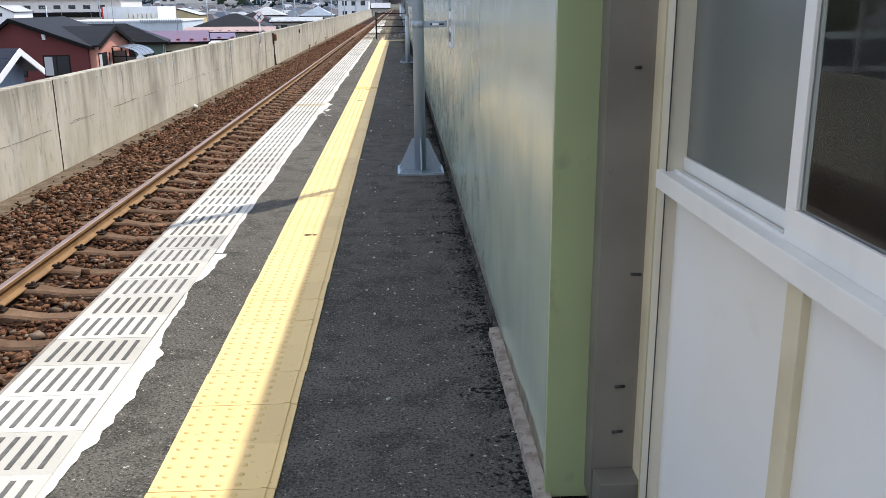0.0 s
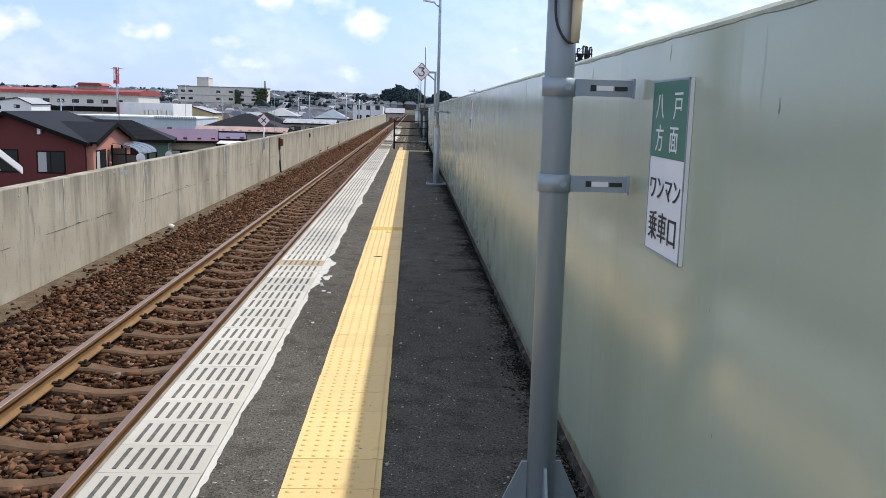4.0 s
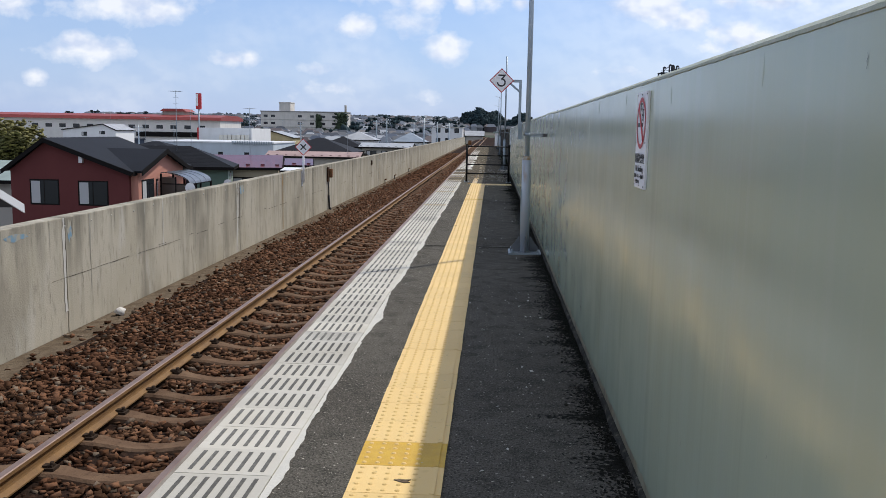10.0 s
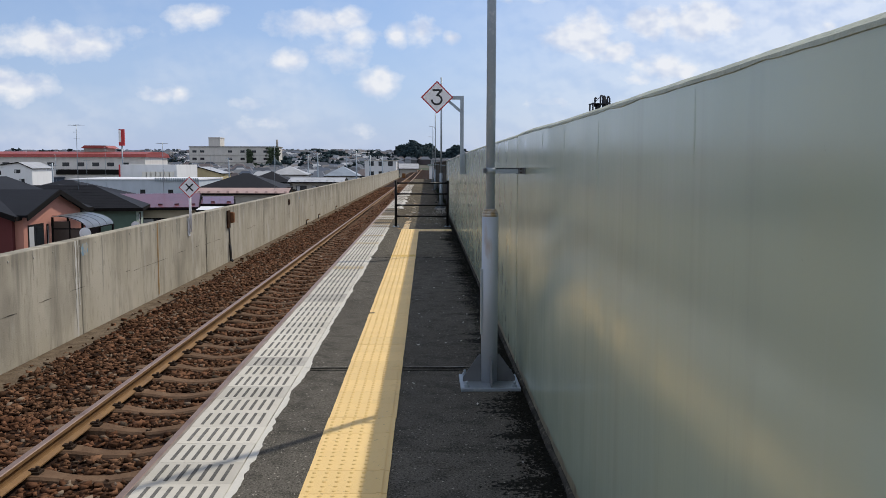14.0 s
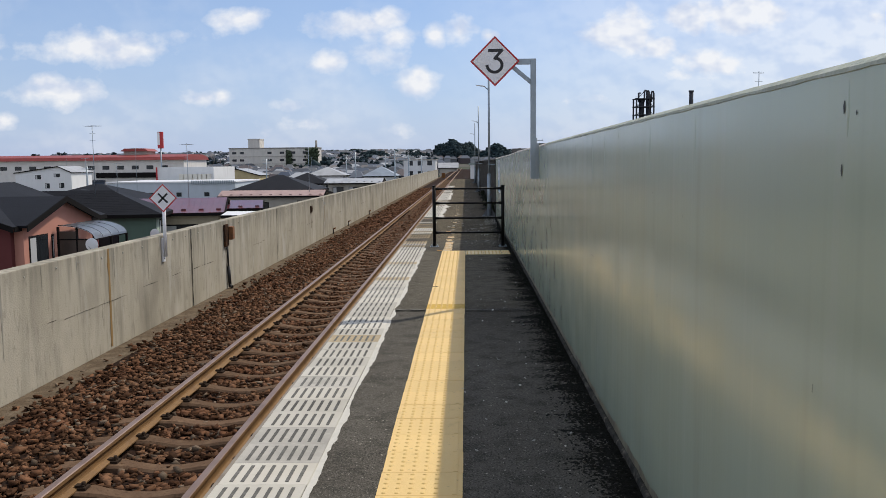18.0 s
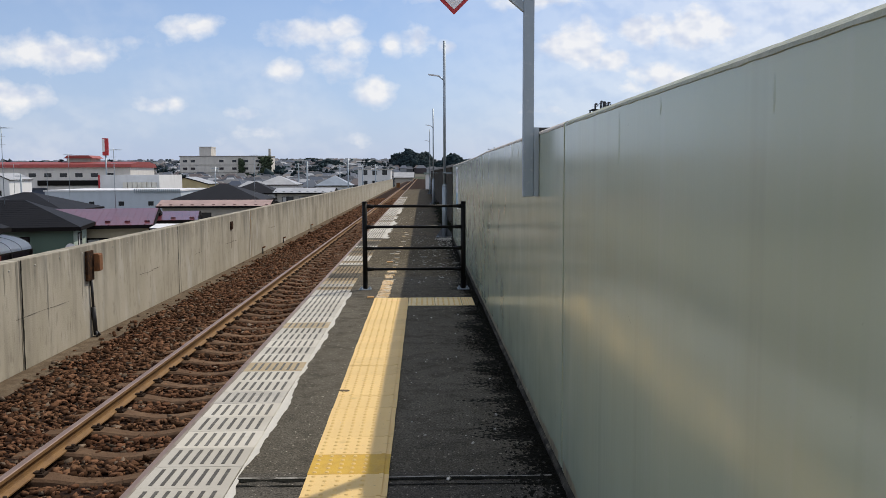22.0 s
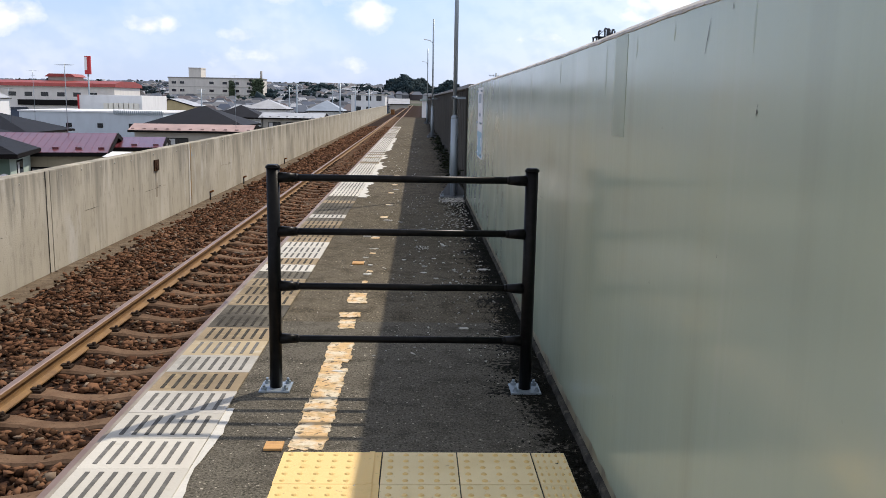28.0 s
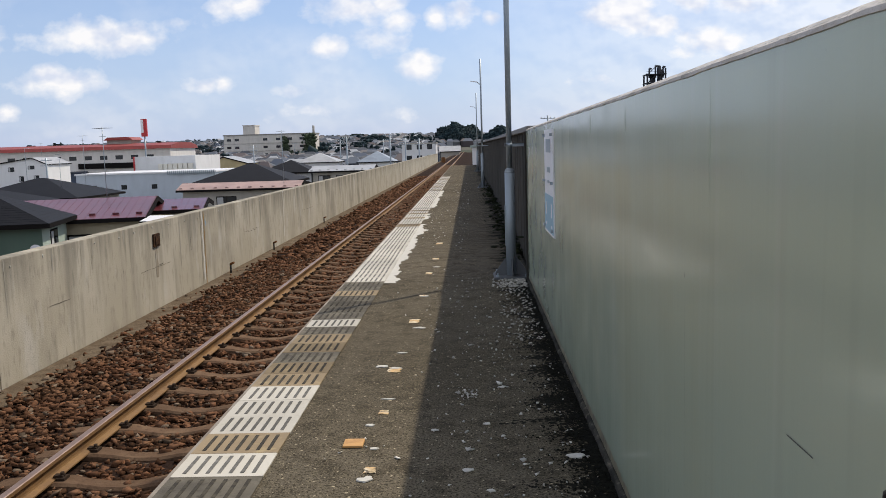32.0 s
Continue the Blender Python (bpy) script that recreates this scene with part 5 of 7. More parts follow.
for y, z, w_, h_ in ((0.0, 0.62, 0.36, 0.1), (0.0, 0.47, 0.22, 0.04), (0.0, 0.39, 0.15, 0.02), (0.22, 0.14, 0.06, 0.1), (-0.22, 0.14, 0.07, 0.1), (0.22, 0.06, 0.08, 0.02), (-0.22, 0.06, 0.08, 0.02)):
    flat(b, "text_bar", y - w_ / 2, y + w_ / 2, z, z + h_, STEEL_D if z > 0.3 else SIGN_W, -0.0155)
for y in (-0.31, 0.31):
    for z in (0.05, 0.4, 0.75):
        part("clip", bx(-0.03, -0.01, y - 0.012, y + 0.012, z - 0.01, z + 0.01), STEEL_D, b)

# trackside boxes on the parapet
jb = thing("junction_box", PAR, 45.45, -0.3, "weathered orange trackside box on a rusty mount with a black conduit", "junction box")
part("mount", bx(0.002, 0.05, -0.26, 0.02, 0.0, 0.5, bev=0.02), DARK_RUST, jb)
part("box", bx(0.03, 0.13, 0.0, 0.17, 0.14, 0.44, bev=0.015), ORANGE, jb, "faded orange box")
part("lid", bx(0.125, 0.145, 0.012, 0.158, 0.16, 0.42, bev=0.008), ORANGE, jb)
part("conduit", tb((0.03, -0.08, 0.02), (0.035, -0.05, -0.55), 0.022, seg=12), SIGN_K, jb)
part("conduit", tb((0.035, -0.05, -0.45), (0.05, -0.03, -0.93), 0.036, seg=12), SIGN_K, jb)
for dy in (-0.07, 0.05):
    part("conduit_foot", tb((0.05, -0.03, -0.85), (0.1, -0.03 + dy, -0.94), 0.022, seg=10), SIGN_K, jb)
rp = thing("rusty_plate", PAR, 56.15, -0.15, "small rusty steel plate with a stain beneath on the parapet", "plate")
part("plate", bx(0.002, 0.03, -0.15, 0.15, 0, 0.23, bev=0.006), DARK_RUST, rp)
part("lid", bx(0.03, 0.045, -0.1, 0.1, 0.04, 0.19, bev=0.006), DARK_RUST, rp)
part("rust_stain", bx(0.003, 0.005, -0.06, 0.05, -0.55, 0.0), surf("rust_stain", (0.24, 0.19, 0.13), [((0.36, 0.34, 0.29), 9, 0.4, 0.6, (1, 1, 0.2), 1.0)], 0.9), rp)
for y in (58.2, 62.6, 71.0):
    v = thing("hydrant_valve", PAR + 0.12, y + 2.2, -1.25, "small black pipe stub by the parapet foot", "pipe")
    part("stem", tb((0, 0, 0), (0, 0, 0.22), 0.022, seg=10), SIGN_K, v)
    part("elbow", tb((0, 0, 0.2), (0.09, -0.05, 0.24), 0.026, seg=10), RUSTY, v)

# ---- waiting room beside the start ----
FX = 0.28
room = thing("waiting_room", FX, 6.2, 0, "cream and white panelled waiting room with sliding windows", "building", kind="structure")
part("grey_return", bx(-0.13, -0.005, 0.06, 0.16, 0.06, 2.6), GREY_PANEL, room, "stained grey steel return panel")
part("foot_block", bx(-0.126, -0.006, -0.03, 0.058, 0.0, 0.165, bev=0.005), GREY_PANEL, room)
for z in (0.28, 0.42, 0.75, 1.3):
    part("screw", tb((-0.045 + RND.uniform(-0.03, 0.03), 0.055, z), (-0.045, 0.06, z), 0.004, seg=8), SIGN_K, room)
part("corner_post", bx(-0.012, 0.06, -0.04, 0.055, 0.02, 2.6, bev=0.004), CREAM, room)
part("corner_trim", bx(-0.02, 0.03, -0.115, -0.042, 0.05, 2.6, bev=0.003), surf("yellowed_aluminium", (0.62, 0.57, 0.44), [((0.5, 0.44, 0.31), 5, 0.45, 0.7, (1, 1, 0.2), 0.8)], 0.45), room, "yellowed corner trim")
part("lower_wall", bx(0.012, 0.06, -9, -0.085, 0.08, 1.018), PANEL_W, room, "white lower panel yellowed at the edges")
for y in (-0.773, -1.72, -2.67, -3.62):
    part("mullion", bx(-0.004, 0.02, y - 0.065, y - 0.005, 0.08, 1.018, bev=0.003), CREAM, room)
part("bottom_rail", bx(-0.01, 0.03, -9, -0.13, 0.02, 0.1, bev=0.003), ALU, room)
part("sill", bx(-0.035, 0.05, -9, -0.085, 1.02, 1.066, bev=0.004), ALU, room)
part("sill_lip", bx(-0.021, -0.014, -9, -0.13, 1.0595, 1.0625), SIGN_K, room, "dark gap line in the sill")
part("sill_track", bx(-0.004, 0.002, -9, -0.13, 1.06, 1.074), ALU, room)
part("sill_gap", bx(0.003, 0.02, -9, -0.13, 1.0595, 1.0615), SIGN_K, room)
part("trim_groove", bx(-0.0212, -0.0195, -0.122, -0.117, 0.06, 2.6), SIGN_K, room)
part("sealant_bead", bx(-0.0214, -0.0195, -0.056, -0.046, 0.06, 2.6), SEAL, room, "ochre sealant bead")
for k, (a, b2, x0) in enumerate(((-0.72, -0.05, 0.022), (-1.7, -0.75, -0.006), (-2.65, -1.7, 0.022), (-3.6, -2.65, -0.006))):
    sash = part("window_sash", bx(x0, x0 + 0.02, a, b2, 1.068, 1.1 if x0 > 0 else 1.125, bev=0.002), ALU, room)
    for y in (a, b2 - 0.035):
        part("stile", bx(x0, x0 + 0.02, y, y + 0.035, 1.1 if x0 > 0 else 1.125, 2.3, bev=0.002), ALU, sash)
    part("top_rail", bx(x0, x0 + 0.02, a, b2, 2.3, 2.36), ALU, sash)
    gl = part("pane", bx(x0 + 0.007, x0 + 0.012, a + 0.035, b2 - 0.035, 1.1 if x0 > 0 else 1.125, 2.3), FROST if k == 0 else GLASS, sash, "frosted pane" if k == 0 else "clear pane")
    gl.visible_shadow = False
part("upper_wall", bx(0.0, 0.06, -9, -0.05, 2.36, 2.75), PANEL_W, room)
part("roof", bx(-0.15, 2.3, -9, 0.1, 2.76, 2.9), GREY_PANEL, room)
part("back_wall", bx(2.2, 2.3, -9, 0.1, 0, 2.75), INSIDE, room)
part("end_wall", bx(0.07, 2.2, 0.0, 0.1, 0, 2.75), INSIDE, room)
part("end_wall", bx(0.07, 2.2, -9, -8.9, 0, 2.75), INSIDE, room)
part("room_floor", bx(0.07, 2.2, -8.9, 0.0, 0.004, 0.02), WOOD, room)
shelf = thing("shelf", 1.2, 5.0, 0.02, "dark shelf seen through the window", "shelf")
for z in (0.7, 1.15, 1.45, 1.75):
    part("board", bx(0, 0.3, -1.0, 0.3, z, z + 0.025), ALU if z > 1.2 else WOOD, shelf)
for y in (-1.0, 0.28):
    part("upright", bx(0, 0.3, y, y + 0.025, 0, 1.9), WOOD, shelf)
part("notice", bx(-0.01, 0.0, -0.3, 0.1, 1.0, 1.5), surf("notice_paper", (0.35, 0.31, 0.27), rough=0.8), shelf)

# ---- loose bits on the platform ----
rnd = random.Random(11)
rs = np.random.RandomState(15)
my = np.concatenate([rs.uniform(7, 52, 60000), rs.uniform(32.5, 41, 22000)])
lush = np.array([max(0.0, 0.3 + noise.noise((v * 0.9, 0, 3)) + 0.5 * noise.noise((v * 4.1, 2, 3))) for v in my])
keep = rs.uniform(0, 1, len(my)) < 0.25 + lush
my, lush = my[keep], lush[keep]
mx = W - 0.025 - np.abs(rs.normal(0, 1, len(my))) * (np.where(my > 30, 0.17, 0.08) * lush + 0.01)
crumbs = stones("moss", np.stack([mx, my, np.full(len(my), 0.0004)], 1), rs.uniform(0.0014, 0.0052, len(my)) * np.where(my < 12, 0.62, 1.0), 16, 0.25)
crumbs.materials.append(MOSS)
solid("moss", crumbs, None, "black moss and grime along the foot of the wall", "moss", kind="stuff")


# thin mats of black moss spreading from the kerb
bm = nb()
mr = random.Random(77)
for i in range(17000):
    y = mr.uniform(22, 50) if i % 9 else mr.uniform(8, 24)
    if 36.6 < y < 36.9:
        continue
    reach = (0.15 if y > 30 else 0.09) * max(0.12, 0.75 + 1.1 * noise.noise((y * 1.3, 4, 8)) + 0.5 * noise.noise((y * 5.0, 6, 8)))
    d = min(abs(mr.gauss(0, 1)) * reach, 0.42)
    if 40.3 < y < 41.1:
        continue
    k = mr.uniform(0.3, 1.0) * (1.0 - 1.5 * d) * (0.55 if y < 18 else 1.0)
    if k > 0.1:
        blob(bm, W - 0.022 - d, y, 0.0004, 0.011 * k, 0.02 * k, mr.uniform(0.0004, 0.0014), mr, 7, 0.5)
solid("moss", bm, MOSS, "black moss mats spreading from the wall kerb", "moss", kind="stuff")


def chips(n, y0, y1, x0, x1, size, seed, mat, label):
    rs = np.random.RandomState(seed)
    x = x1 - (x1 - x0) * rs.beta(1.1, 2.0, n)
    pts = np.stack([x, rs.uniform(y0, y1, n), np.full(n, 0.004)], 1)
    me = stones("gravel", pts, size * rs.uniform(0.4, 1.5, n), seed, 0.5)
    me.materials.append(mat)
    solid("gravel", me, None, label, "gravel", kind="stuff")


chips(1800, 6.6, 41, -0.2, W - 0.05, 0.0045, 21, CURB, "loose dark grit along the wall foot")
chips(380, 42.2, 51, -0.95, W - 0.06, 0.0042, 22, CHIP, "pale stone chips scattered on the old platform")
chips(330, 49.85, 50.45, -0.36, 0.01, 0.0075, 23, CHIP, "gravel patch round the lamp post foot")
chips(240, 47.4, 49.9, -0.34, 0.0, 0.0058, 26, CHIP, "gravel strewn from the lamp post foot")
chips(60, 44.3, 48.8, -0.85, -0.05, 0.0085, 27, CHIP, "larger pale stone chips on the old platform")
chips(45, 45.85, 46.05, -0.7, -0.54, 0.005, 28, CHIP, "crushed pale chips on the old platform")
chips(240, 42.2, 75, -1.4, -0.6, 0.006, 24, CHIP, "paint flakes and chips on the sunlit platform")
chips(260, 7, 41, -1.45, -0.1, 0.005, 25, CHIP, "tiny pale grit on the asphalt")
for i, (x, y, rx, ry) in enumerate(((-0.09, 44.9, 0.06, 0.035), (-1.05, 44.65, 0.045, 0.04), (-1.06, 45.05, 0.03, 0.02), (-1.08, 46.6, 0.045, 0.028), (-0.5, 44.5, 0.02, 0.016), (-0.42, 45.2, 0.018, 0.014), (-0.35, 42.95, 0.05, 0.02), (-1.07, 42.05, 0.04, 0.02), (-1.03, 42.7, 0.04, 0.025), (-1.0, 47.9, 0.06, 0.03), (-1.02, 49.4, 0.05, 0.03), (-0.774, 45.31, 0.022, 0.02), (-0.6, 45.02, 0.018, 0.016), (-0.593, 44.74, 0.03, 0.026), (-0.391, 46.1, 0.024, 0.022), (-0.5, 45.4, 0.022, 0.016), (-1.185, 46.66, 0.05, 0.03), (-1.076, 47.04, 0.04, 0.016), (-1.064, 45.89, 0.05, 0.012), (-1.123, 45.41, 0.03, 0.02), (-1.0, 51.5, 0.05, 0.03), (-1.43, 16.55, 0.045, 0.1), (-1.405, 16.62, 0.03, 0.05), (-1.47, 16.3, 0.035, 0.03), (-1.44, 16.22, 0.02, 0.03), (-1.4, 15.98, 0.02, 0.025), (-1.35, 15.92, 0.016, 0.02), (-1.37, 14.9, 0.012, 0.02))):
    solid("paint_chip", blob(nb(), 0, 0, 0.001, rx * 0.8, ry * 0.8, 0.005, rnd, 11, 0.4), PAINT_W if i % 3 else CHIP, "flake of pale plaster lying on the platform", "flake", x, y, 0.0, "flakes on the platform")
o = solid("loose_tile", bx(-0.05, 0.05, -0.055, 0.055, 0.001, 0.012, bev=0.003), LOOSE, "loose orange tile piece on the platform", "tile", -1.17, 45.12, 0.0)
solid("loose_tile", bx(-0.038, 0.038, -0.04, 0.04, 0.001, 0.012, bev=0.003), LOOSE, "loose orange tile piece beside the yellow line", "tile", -1.24, 41.03, 0.0)
WEED = surf("dull_weed_leaf", (0.014, 0.019, 0.01), [((0.03, 0.034, 0.015), 8, 0.45, 0.65, S1, 0.8)], 0.8, islands=0.4)
rs = np.random.RandomState(61)
wy = np.concatenate([rs.normal(c, 0.35, 70) for c in (52.6, 53.8, 55.4, 57.6, 60.2, 62.9, 66.1, 68.8)])
wx = 0.09 - np.abs(rs.normal(0, 0.11, len(wy)))
wz = np.abs(rs.normal(0, 0.085, len(wy))) + 0.012
weeds = stones("weeds", np.stack([wx, wy, wz], 1), rs.uniform(0.012, 0.035, len(wy)), 62, 0.25)
weeds.materials.append(WEED)
solid("weeds", weeds, None, "low dark weeds growing along the foot of the ribbed wall", "weeds", kind="stuff")
# remains of the old painted line
old_line = thing("old_painted_line", -1.1, 41.0, 0.0, "flaked remains of an old yellow painted line", "painted line", kind="structure")


def ragged(x0, x1, y0, y1, seed, h=0.0025, wob=0.024):
    """Thin flake with a torn outline."""
    bm = nb()
    out = []
    for a, b, n in (((x0, y0), (x1, y0), 12), ((x1, y0), (x1, y1), 18), ((x1, y1), (x0, y1), 12), ((x0, y1), (x0, y0), 18)):
        for i in range(n):
            u, v = a[0] + (b[0] - a[0]) * i / n, a[1] + (b[1] - a[1]) * i / n
            out.append((u + wob * (noise.noise((u * 18, v * 18, seed)) + 0.5 * noise.noise((u * 60, v * 60, seed))), v + wob * 1.6 * (noise.noise((u * 17, v * 17, seed + 5)) + 0.5 * noise.noise((u * 55, v * 55, seed)))))
    lo, hi = [bm.verts.new((u, v, 0.001)) for u, v in out], [bm.verts.new((u, v, 0.001 + h)) for u, v in out]
    bm.faces.new(hi)
    for i in range(len(out)):
        bm.faces.new((lo[i], lo[(i + 1) % len(out)], hi[(i + 1) % len(out)], hi[i]))
    return bm


for k, (a, b, w0, w1) in enumerate(((0.0, 0.3, -0.08, 0.07), (0.2, 0.56, -0.075, 0.075), (0.44, 0.78, -0.06, 0.07), (0.66, 1.1, -0.065, 0.075), (0.98, 1.24, -0.06, 0.04), (1.2, 1.7, -0.065, 0.075), (1.66, 1.72, 0.0, 0.06), (1.92, 2.14, -0.05, 0.05), (2.2, 2.34, -0.07, 0.07), (2.62, 2.94, -0.05, 0.08), (3.3, 3.38, 0.02, 0.06), (3.72, 3.8, 0.03, 0.08), (4.6, 4.68, 0.0, 0.05), (5.5, 5.62, -0.03, 0.05), (7.1, 7.25, 0.0, 0.08), (8.4, 8.5, 0.02, 0.08), (9.9, 10.05, 0.0, 0.07), (11.2, 11.35, 0.02, 0.1), (13.0, 13.2, 0.0, 0.1))):
    part("paint_flake", ragged(w0, w1, a, b, k * 3.7, 0.002 + 0.0008 * (k % 3), 0.015), OLD_PAINT, old_line)
# dark stains and small dark marks
for x, y in ((-0.99, 9.57), (-0.96, 19.5), (-1.02, 17.7), (-1.16, 36.6), (-1.17, 29.6)):
    solid("leaf_litter", blob(nb(), 0, 0, 0.008, 0.035, 0.02, 0.004, rnd, 9, 0.5), SOIL, "dark leaf litter lying on the yellow tiles", "leaf litter", x, y, 0, "leaf litter on the tiles")

# ---- town below the viaduct ----
def wallm(name, c, dark=0.75):
    return surf(name, c, [(tuple(v * dark for v in c), 0.8, 0.4, 0.75, (1, 1, 0.4), 0.7), (tuple(v * 0.6 for v in c), 6, 0.62, 0.85, (1, 1, 0.15), 0.5)], 0.85, bump=[(20, 0.2, S1)])


def roofm(name, c, rough=0.5):
    return surf(name, c, [(tuple(v * 0.7 for v in c), 0.7, 0.4, 0.7, S1, 0.8), (tuple(min(1, v * 1.35) for v in c), 9, 0.58, 0.8, S1, 0.4)], rough, bump=[(3.5, 0.35, (0.3, 1, 6)), (30, 0.2, S1)])


R_SLATE = roofm("slate_roof", (0.0135, 0.0148, 0.019), 0.6)
R_BLUE = roofm("blue_grey_roof", (0.02, 0.024, 0.038), 0.42)
R_MAROON = roofm("maroon_metal_roof", (0.135, 0.026, 0.034), 0.34)
R_MAROON.node_tree.nodes["Principled BSDF"].inputs["Coat Weight"].default_value = 0.35
for m in (R_SLATE, R_BLUE):
    m.node_tree.nodes["Principled BSDF"].inputs["Specular IOR Level"].default_value = 0.1
R_PINK = roofm("faded_pink_roof", (0.42, 0.29, 0.26), 0.5)
R_LIGHT = roofm("pale_metal_roof", (0.4, 0.41, 0.42), 0.4)
R_MINT = roofm("mint_metal_roof", (0.3, 0.37, 0.34), 0.45)
R_RED = roofm("red_roof", (0.3, 0.05, 0.042), 0.55)
R_SKY = roofm("blue_sheet_roof", (0.26, 0.31, 0.37), 0.45)
W_RED = wallm("brown_red_siding", (0.14, 0.048, 0.047), 0.85)
W_PINK = wallm("salmon_render", (0.5, 0.245, 0.19), 0.85)
W_GREEN = wallm("grey_green_siding", (0.13, 0.2, 0.165))
# Lighter copy of the green siding, with sunlight painted into it.
W_GREEN_LIT = wallm("sunlit_green_siding", (0.42, 0.5, 0.44))
W_BLUE = wallm("blue_grey_siding", (0.2, 0.24, 0.3))
W_BEIGE = wallm("beige_render", (0.42, 0.37, 0.28))
W_WHITE = wallm("white_render", (0.72, 0.73, 0.74), 0.85)
W_SNOW = wallm("clean_white_render", (0.78, 0.79, 0.8), 0.92)
W_GREY = wallm("grey_concrete_render", (0.42, 0.4, 0.36))
W_YELLOW = wallm("straw_render", (0.5, 0.42, 0.25))
TRIM_W = surf("white_trim", (0.75, 0.76, 0.78), rough=0.45)
TRIM_D = surf("dark_trim", (0.014, 0.013, 0.013), rough=0.8)
CURTAIN = surf("pale_curtain", (0.45, 0.46, 0.47), rough=0.9)


def slab(bm, quad, t):
    """A roof plane with thickness, from four corners."""
    q = [Vector(c) for c in quad]
    nrm = (q[1] - q[0]).cross(q[-1] - q[0]).normalized()
    if nrm.z < 0:
        q = q[::-1]
        nrm = -nrm
    hi = [bm.verts.new(c) for c in q]
    lo = [bm.verts.new(c - nrm * t) for c in q]
    n_ = len(q)
    bm.faces.new(hi), bm.faces.new(lo[::-1])
    for i in range(n_):
        bm.faces.new((hi[i], lo[i], lo[(i + 1) % n_], hi[(i + 1) % n_]))
    return bm


def window(parent, face, a0, a1, z0, z1, pos, frame_m=None, curtain=True):
    """face 's': wall looking south at y = pos; 'e': wall looking east at x = pos."""
    def b_(a, b, c, d, lo, hi):
        if face == "s":
            return bx(a, b, pos - hi, pos - lo, c, d)
        return bx(pos + lo, pos + hi, a, b, c, d)
    fr = part("window", b_(a0, a1, z0, z1, -0.05, 0.02), frame_m or TRIM_D, parent)
    mid = (a0 + a1) / 2
    for u, v in ((a0 + 0.07, mid - 0.03), (mid + 0.03, a1 - 0.07)):
        part("pane", b_(u, v, z0 + 0.07, z1 - 0.07, 0.021, 0.028), HOUSE_GLASS, fr)
    if curtain:
        part("curtain", b_(a0 + 0.09, a0 + 0.09 + 0.3 * (a1 - a0), z0 + 0.1, z1 - 0.1, 0.028, 0.031), CURTAIN, fr)
    return fr


def house(label, x0, x1, y0, y1, eave, ridge, axis, wm, rm, over=0.45, hip=False, wins=(), trim=TRIM_D, east=None, guards=False, seams=0.0, peak=0.5, category="house", hip_in=None, courses=0.0, turn=0.0, fascia=True):
    h = thing("house", (x0 + x1) / 2, (y0 + y1) / 2, GROUND, label, category)
    ox, oy, oz = h.location
    h.rotation_euler = (0, 0, turn)
    x0, x1, y0, y1, eave, ridge = x0 - ox, x1 - ox, y0 - oy, y1 - oy, eave - oz, ridge - oz
    i = over
    wx0, wx1, wy0, wy1 = x0 + i, x1 - i, y0 + i, y1 - i
    if axis == "y":
        m = x0 + (x1 - x0) * peak
    else:
        m = y0 + (y1 - y0) * peak
    if hip:
        part("wall", bx(wx0, wx1, wy0, wy1, 0, eave), wm, h)
    else:
        up = (ridge - eave) * (1 - i / ((x1 - x0 if axis == "y" else y1 - y0) / 2)) if peak == 0.5 else (ridge - eave) * 0.9
        bm = nb()
        if axis == "y":
            prism(bm, [(wx0, 0), (wx1, 0), (wx1, eave), (m, eave + up), (wx0, eave)], wy1 - wy0, axis="y")
            bm.transform(Matrix.Translation((0, wy0, 0)))
        else:
            prism(bm, [(wy0, 0), (wy1, 0), (wy1, eave), (m, eave + up), (wy0, eave)], wx1 - wx0, axis="x")
            bm.transform(Matrix.Translation((wx0, 0, 0)))
        part("wall", bm, wm, h)
    # East wall overlaid with a lighter copy that carries the sun in its colour.
    if east:
        part("wall_side", bx(wx1, wx1 + 0.02, wy0 + 0.05, wy1, 0, eave - 0.02), east, h)
    bm = nb()
    t = 0.12
    planes = []
    if hip:
        k = hip_in if hip_in is not None else min(x1 - x0, y1 - y0) / 2
        if x1 - x0 >= y1 - y0:
            r0, r1 = (x0 + k, (y0 + y1) / 2, ridge), (x1 - k, (y0 + y1) / 2, ridge)
            planes = [[(x0, y0, eave), (x1, y0, eave), r1, r0], [(x1, y1, eave), (x0, y1, eave), r0, r1], [(x1, y0, eave), (x1, y1, eave), r1], [(x0, y1, eave), (x0, y0, eave), r0]]
        else:
            r0, r1 = ((x0 + x1) / 2, y0 + k, ridge), ((x0 + x1) / 2, y1 - k, ridge)
            planes = [[(x0, y0, eave), (x1, y0, eave), r0], [(x1, y1, eave), (x0, y1, eave), r1], [(x1, y0, eave), (x1, y1, eave), r1, r0], [(x0, y1, eave), (x0, y0, eave), r0, r1]]
    elif axis == "y":
        planes = [[(x0, y0, eave), (m, y0, ridge), (m, y1, ridge), (x0, y1, eave)], [(m, y0, ridge), (x1, y0, eave), (x1, y1, eave), (m, y1, ridge)]]
    else:
        planes = [[(x0, y0, eave), (x1, y0, eave), (x1, m, ridge), (x0, m, ridge)], [(x0, m, ridge), (x1, m, ridge), (x1, y1, eave), (x0, y1, eave)]]
    for pl in planes:
        rf = part("roof", slab(nb(), pl, t), rm, h)
        if courses and (hip or axis == "x"):
            p0, p1, q1, q0 = Vector(pl[0]), Vector(pl[1]), Vector(pl[2]), Vector(pl[-1])
            if (p0 - q0).z > 0.1:
                p0, p1, q1, q0 = q1, q0, p0, p1
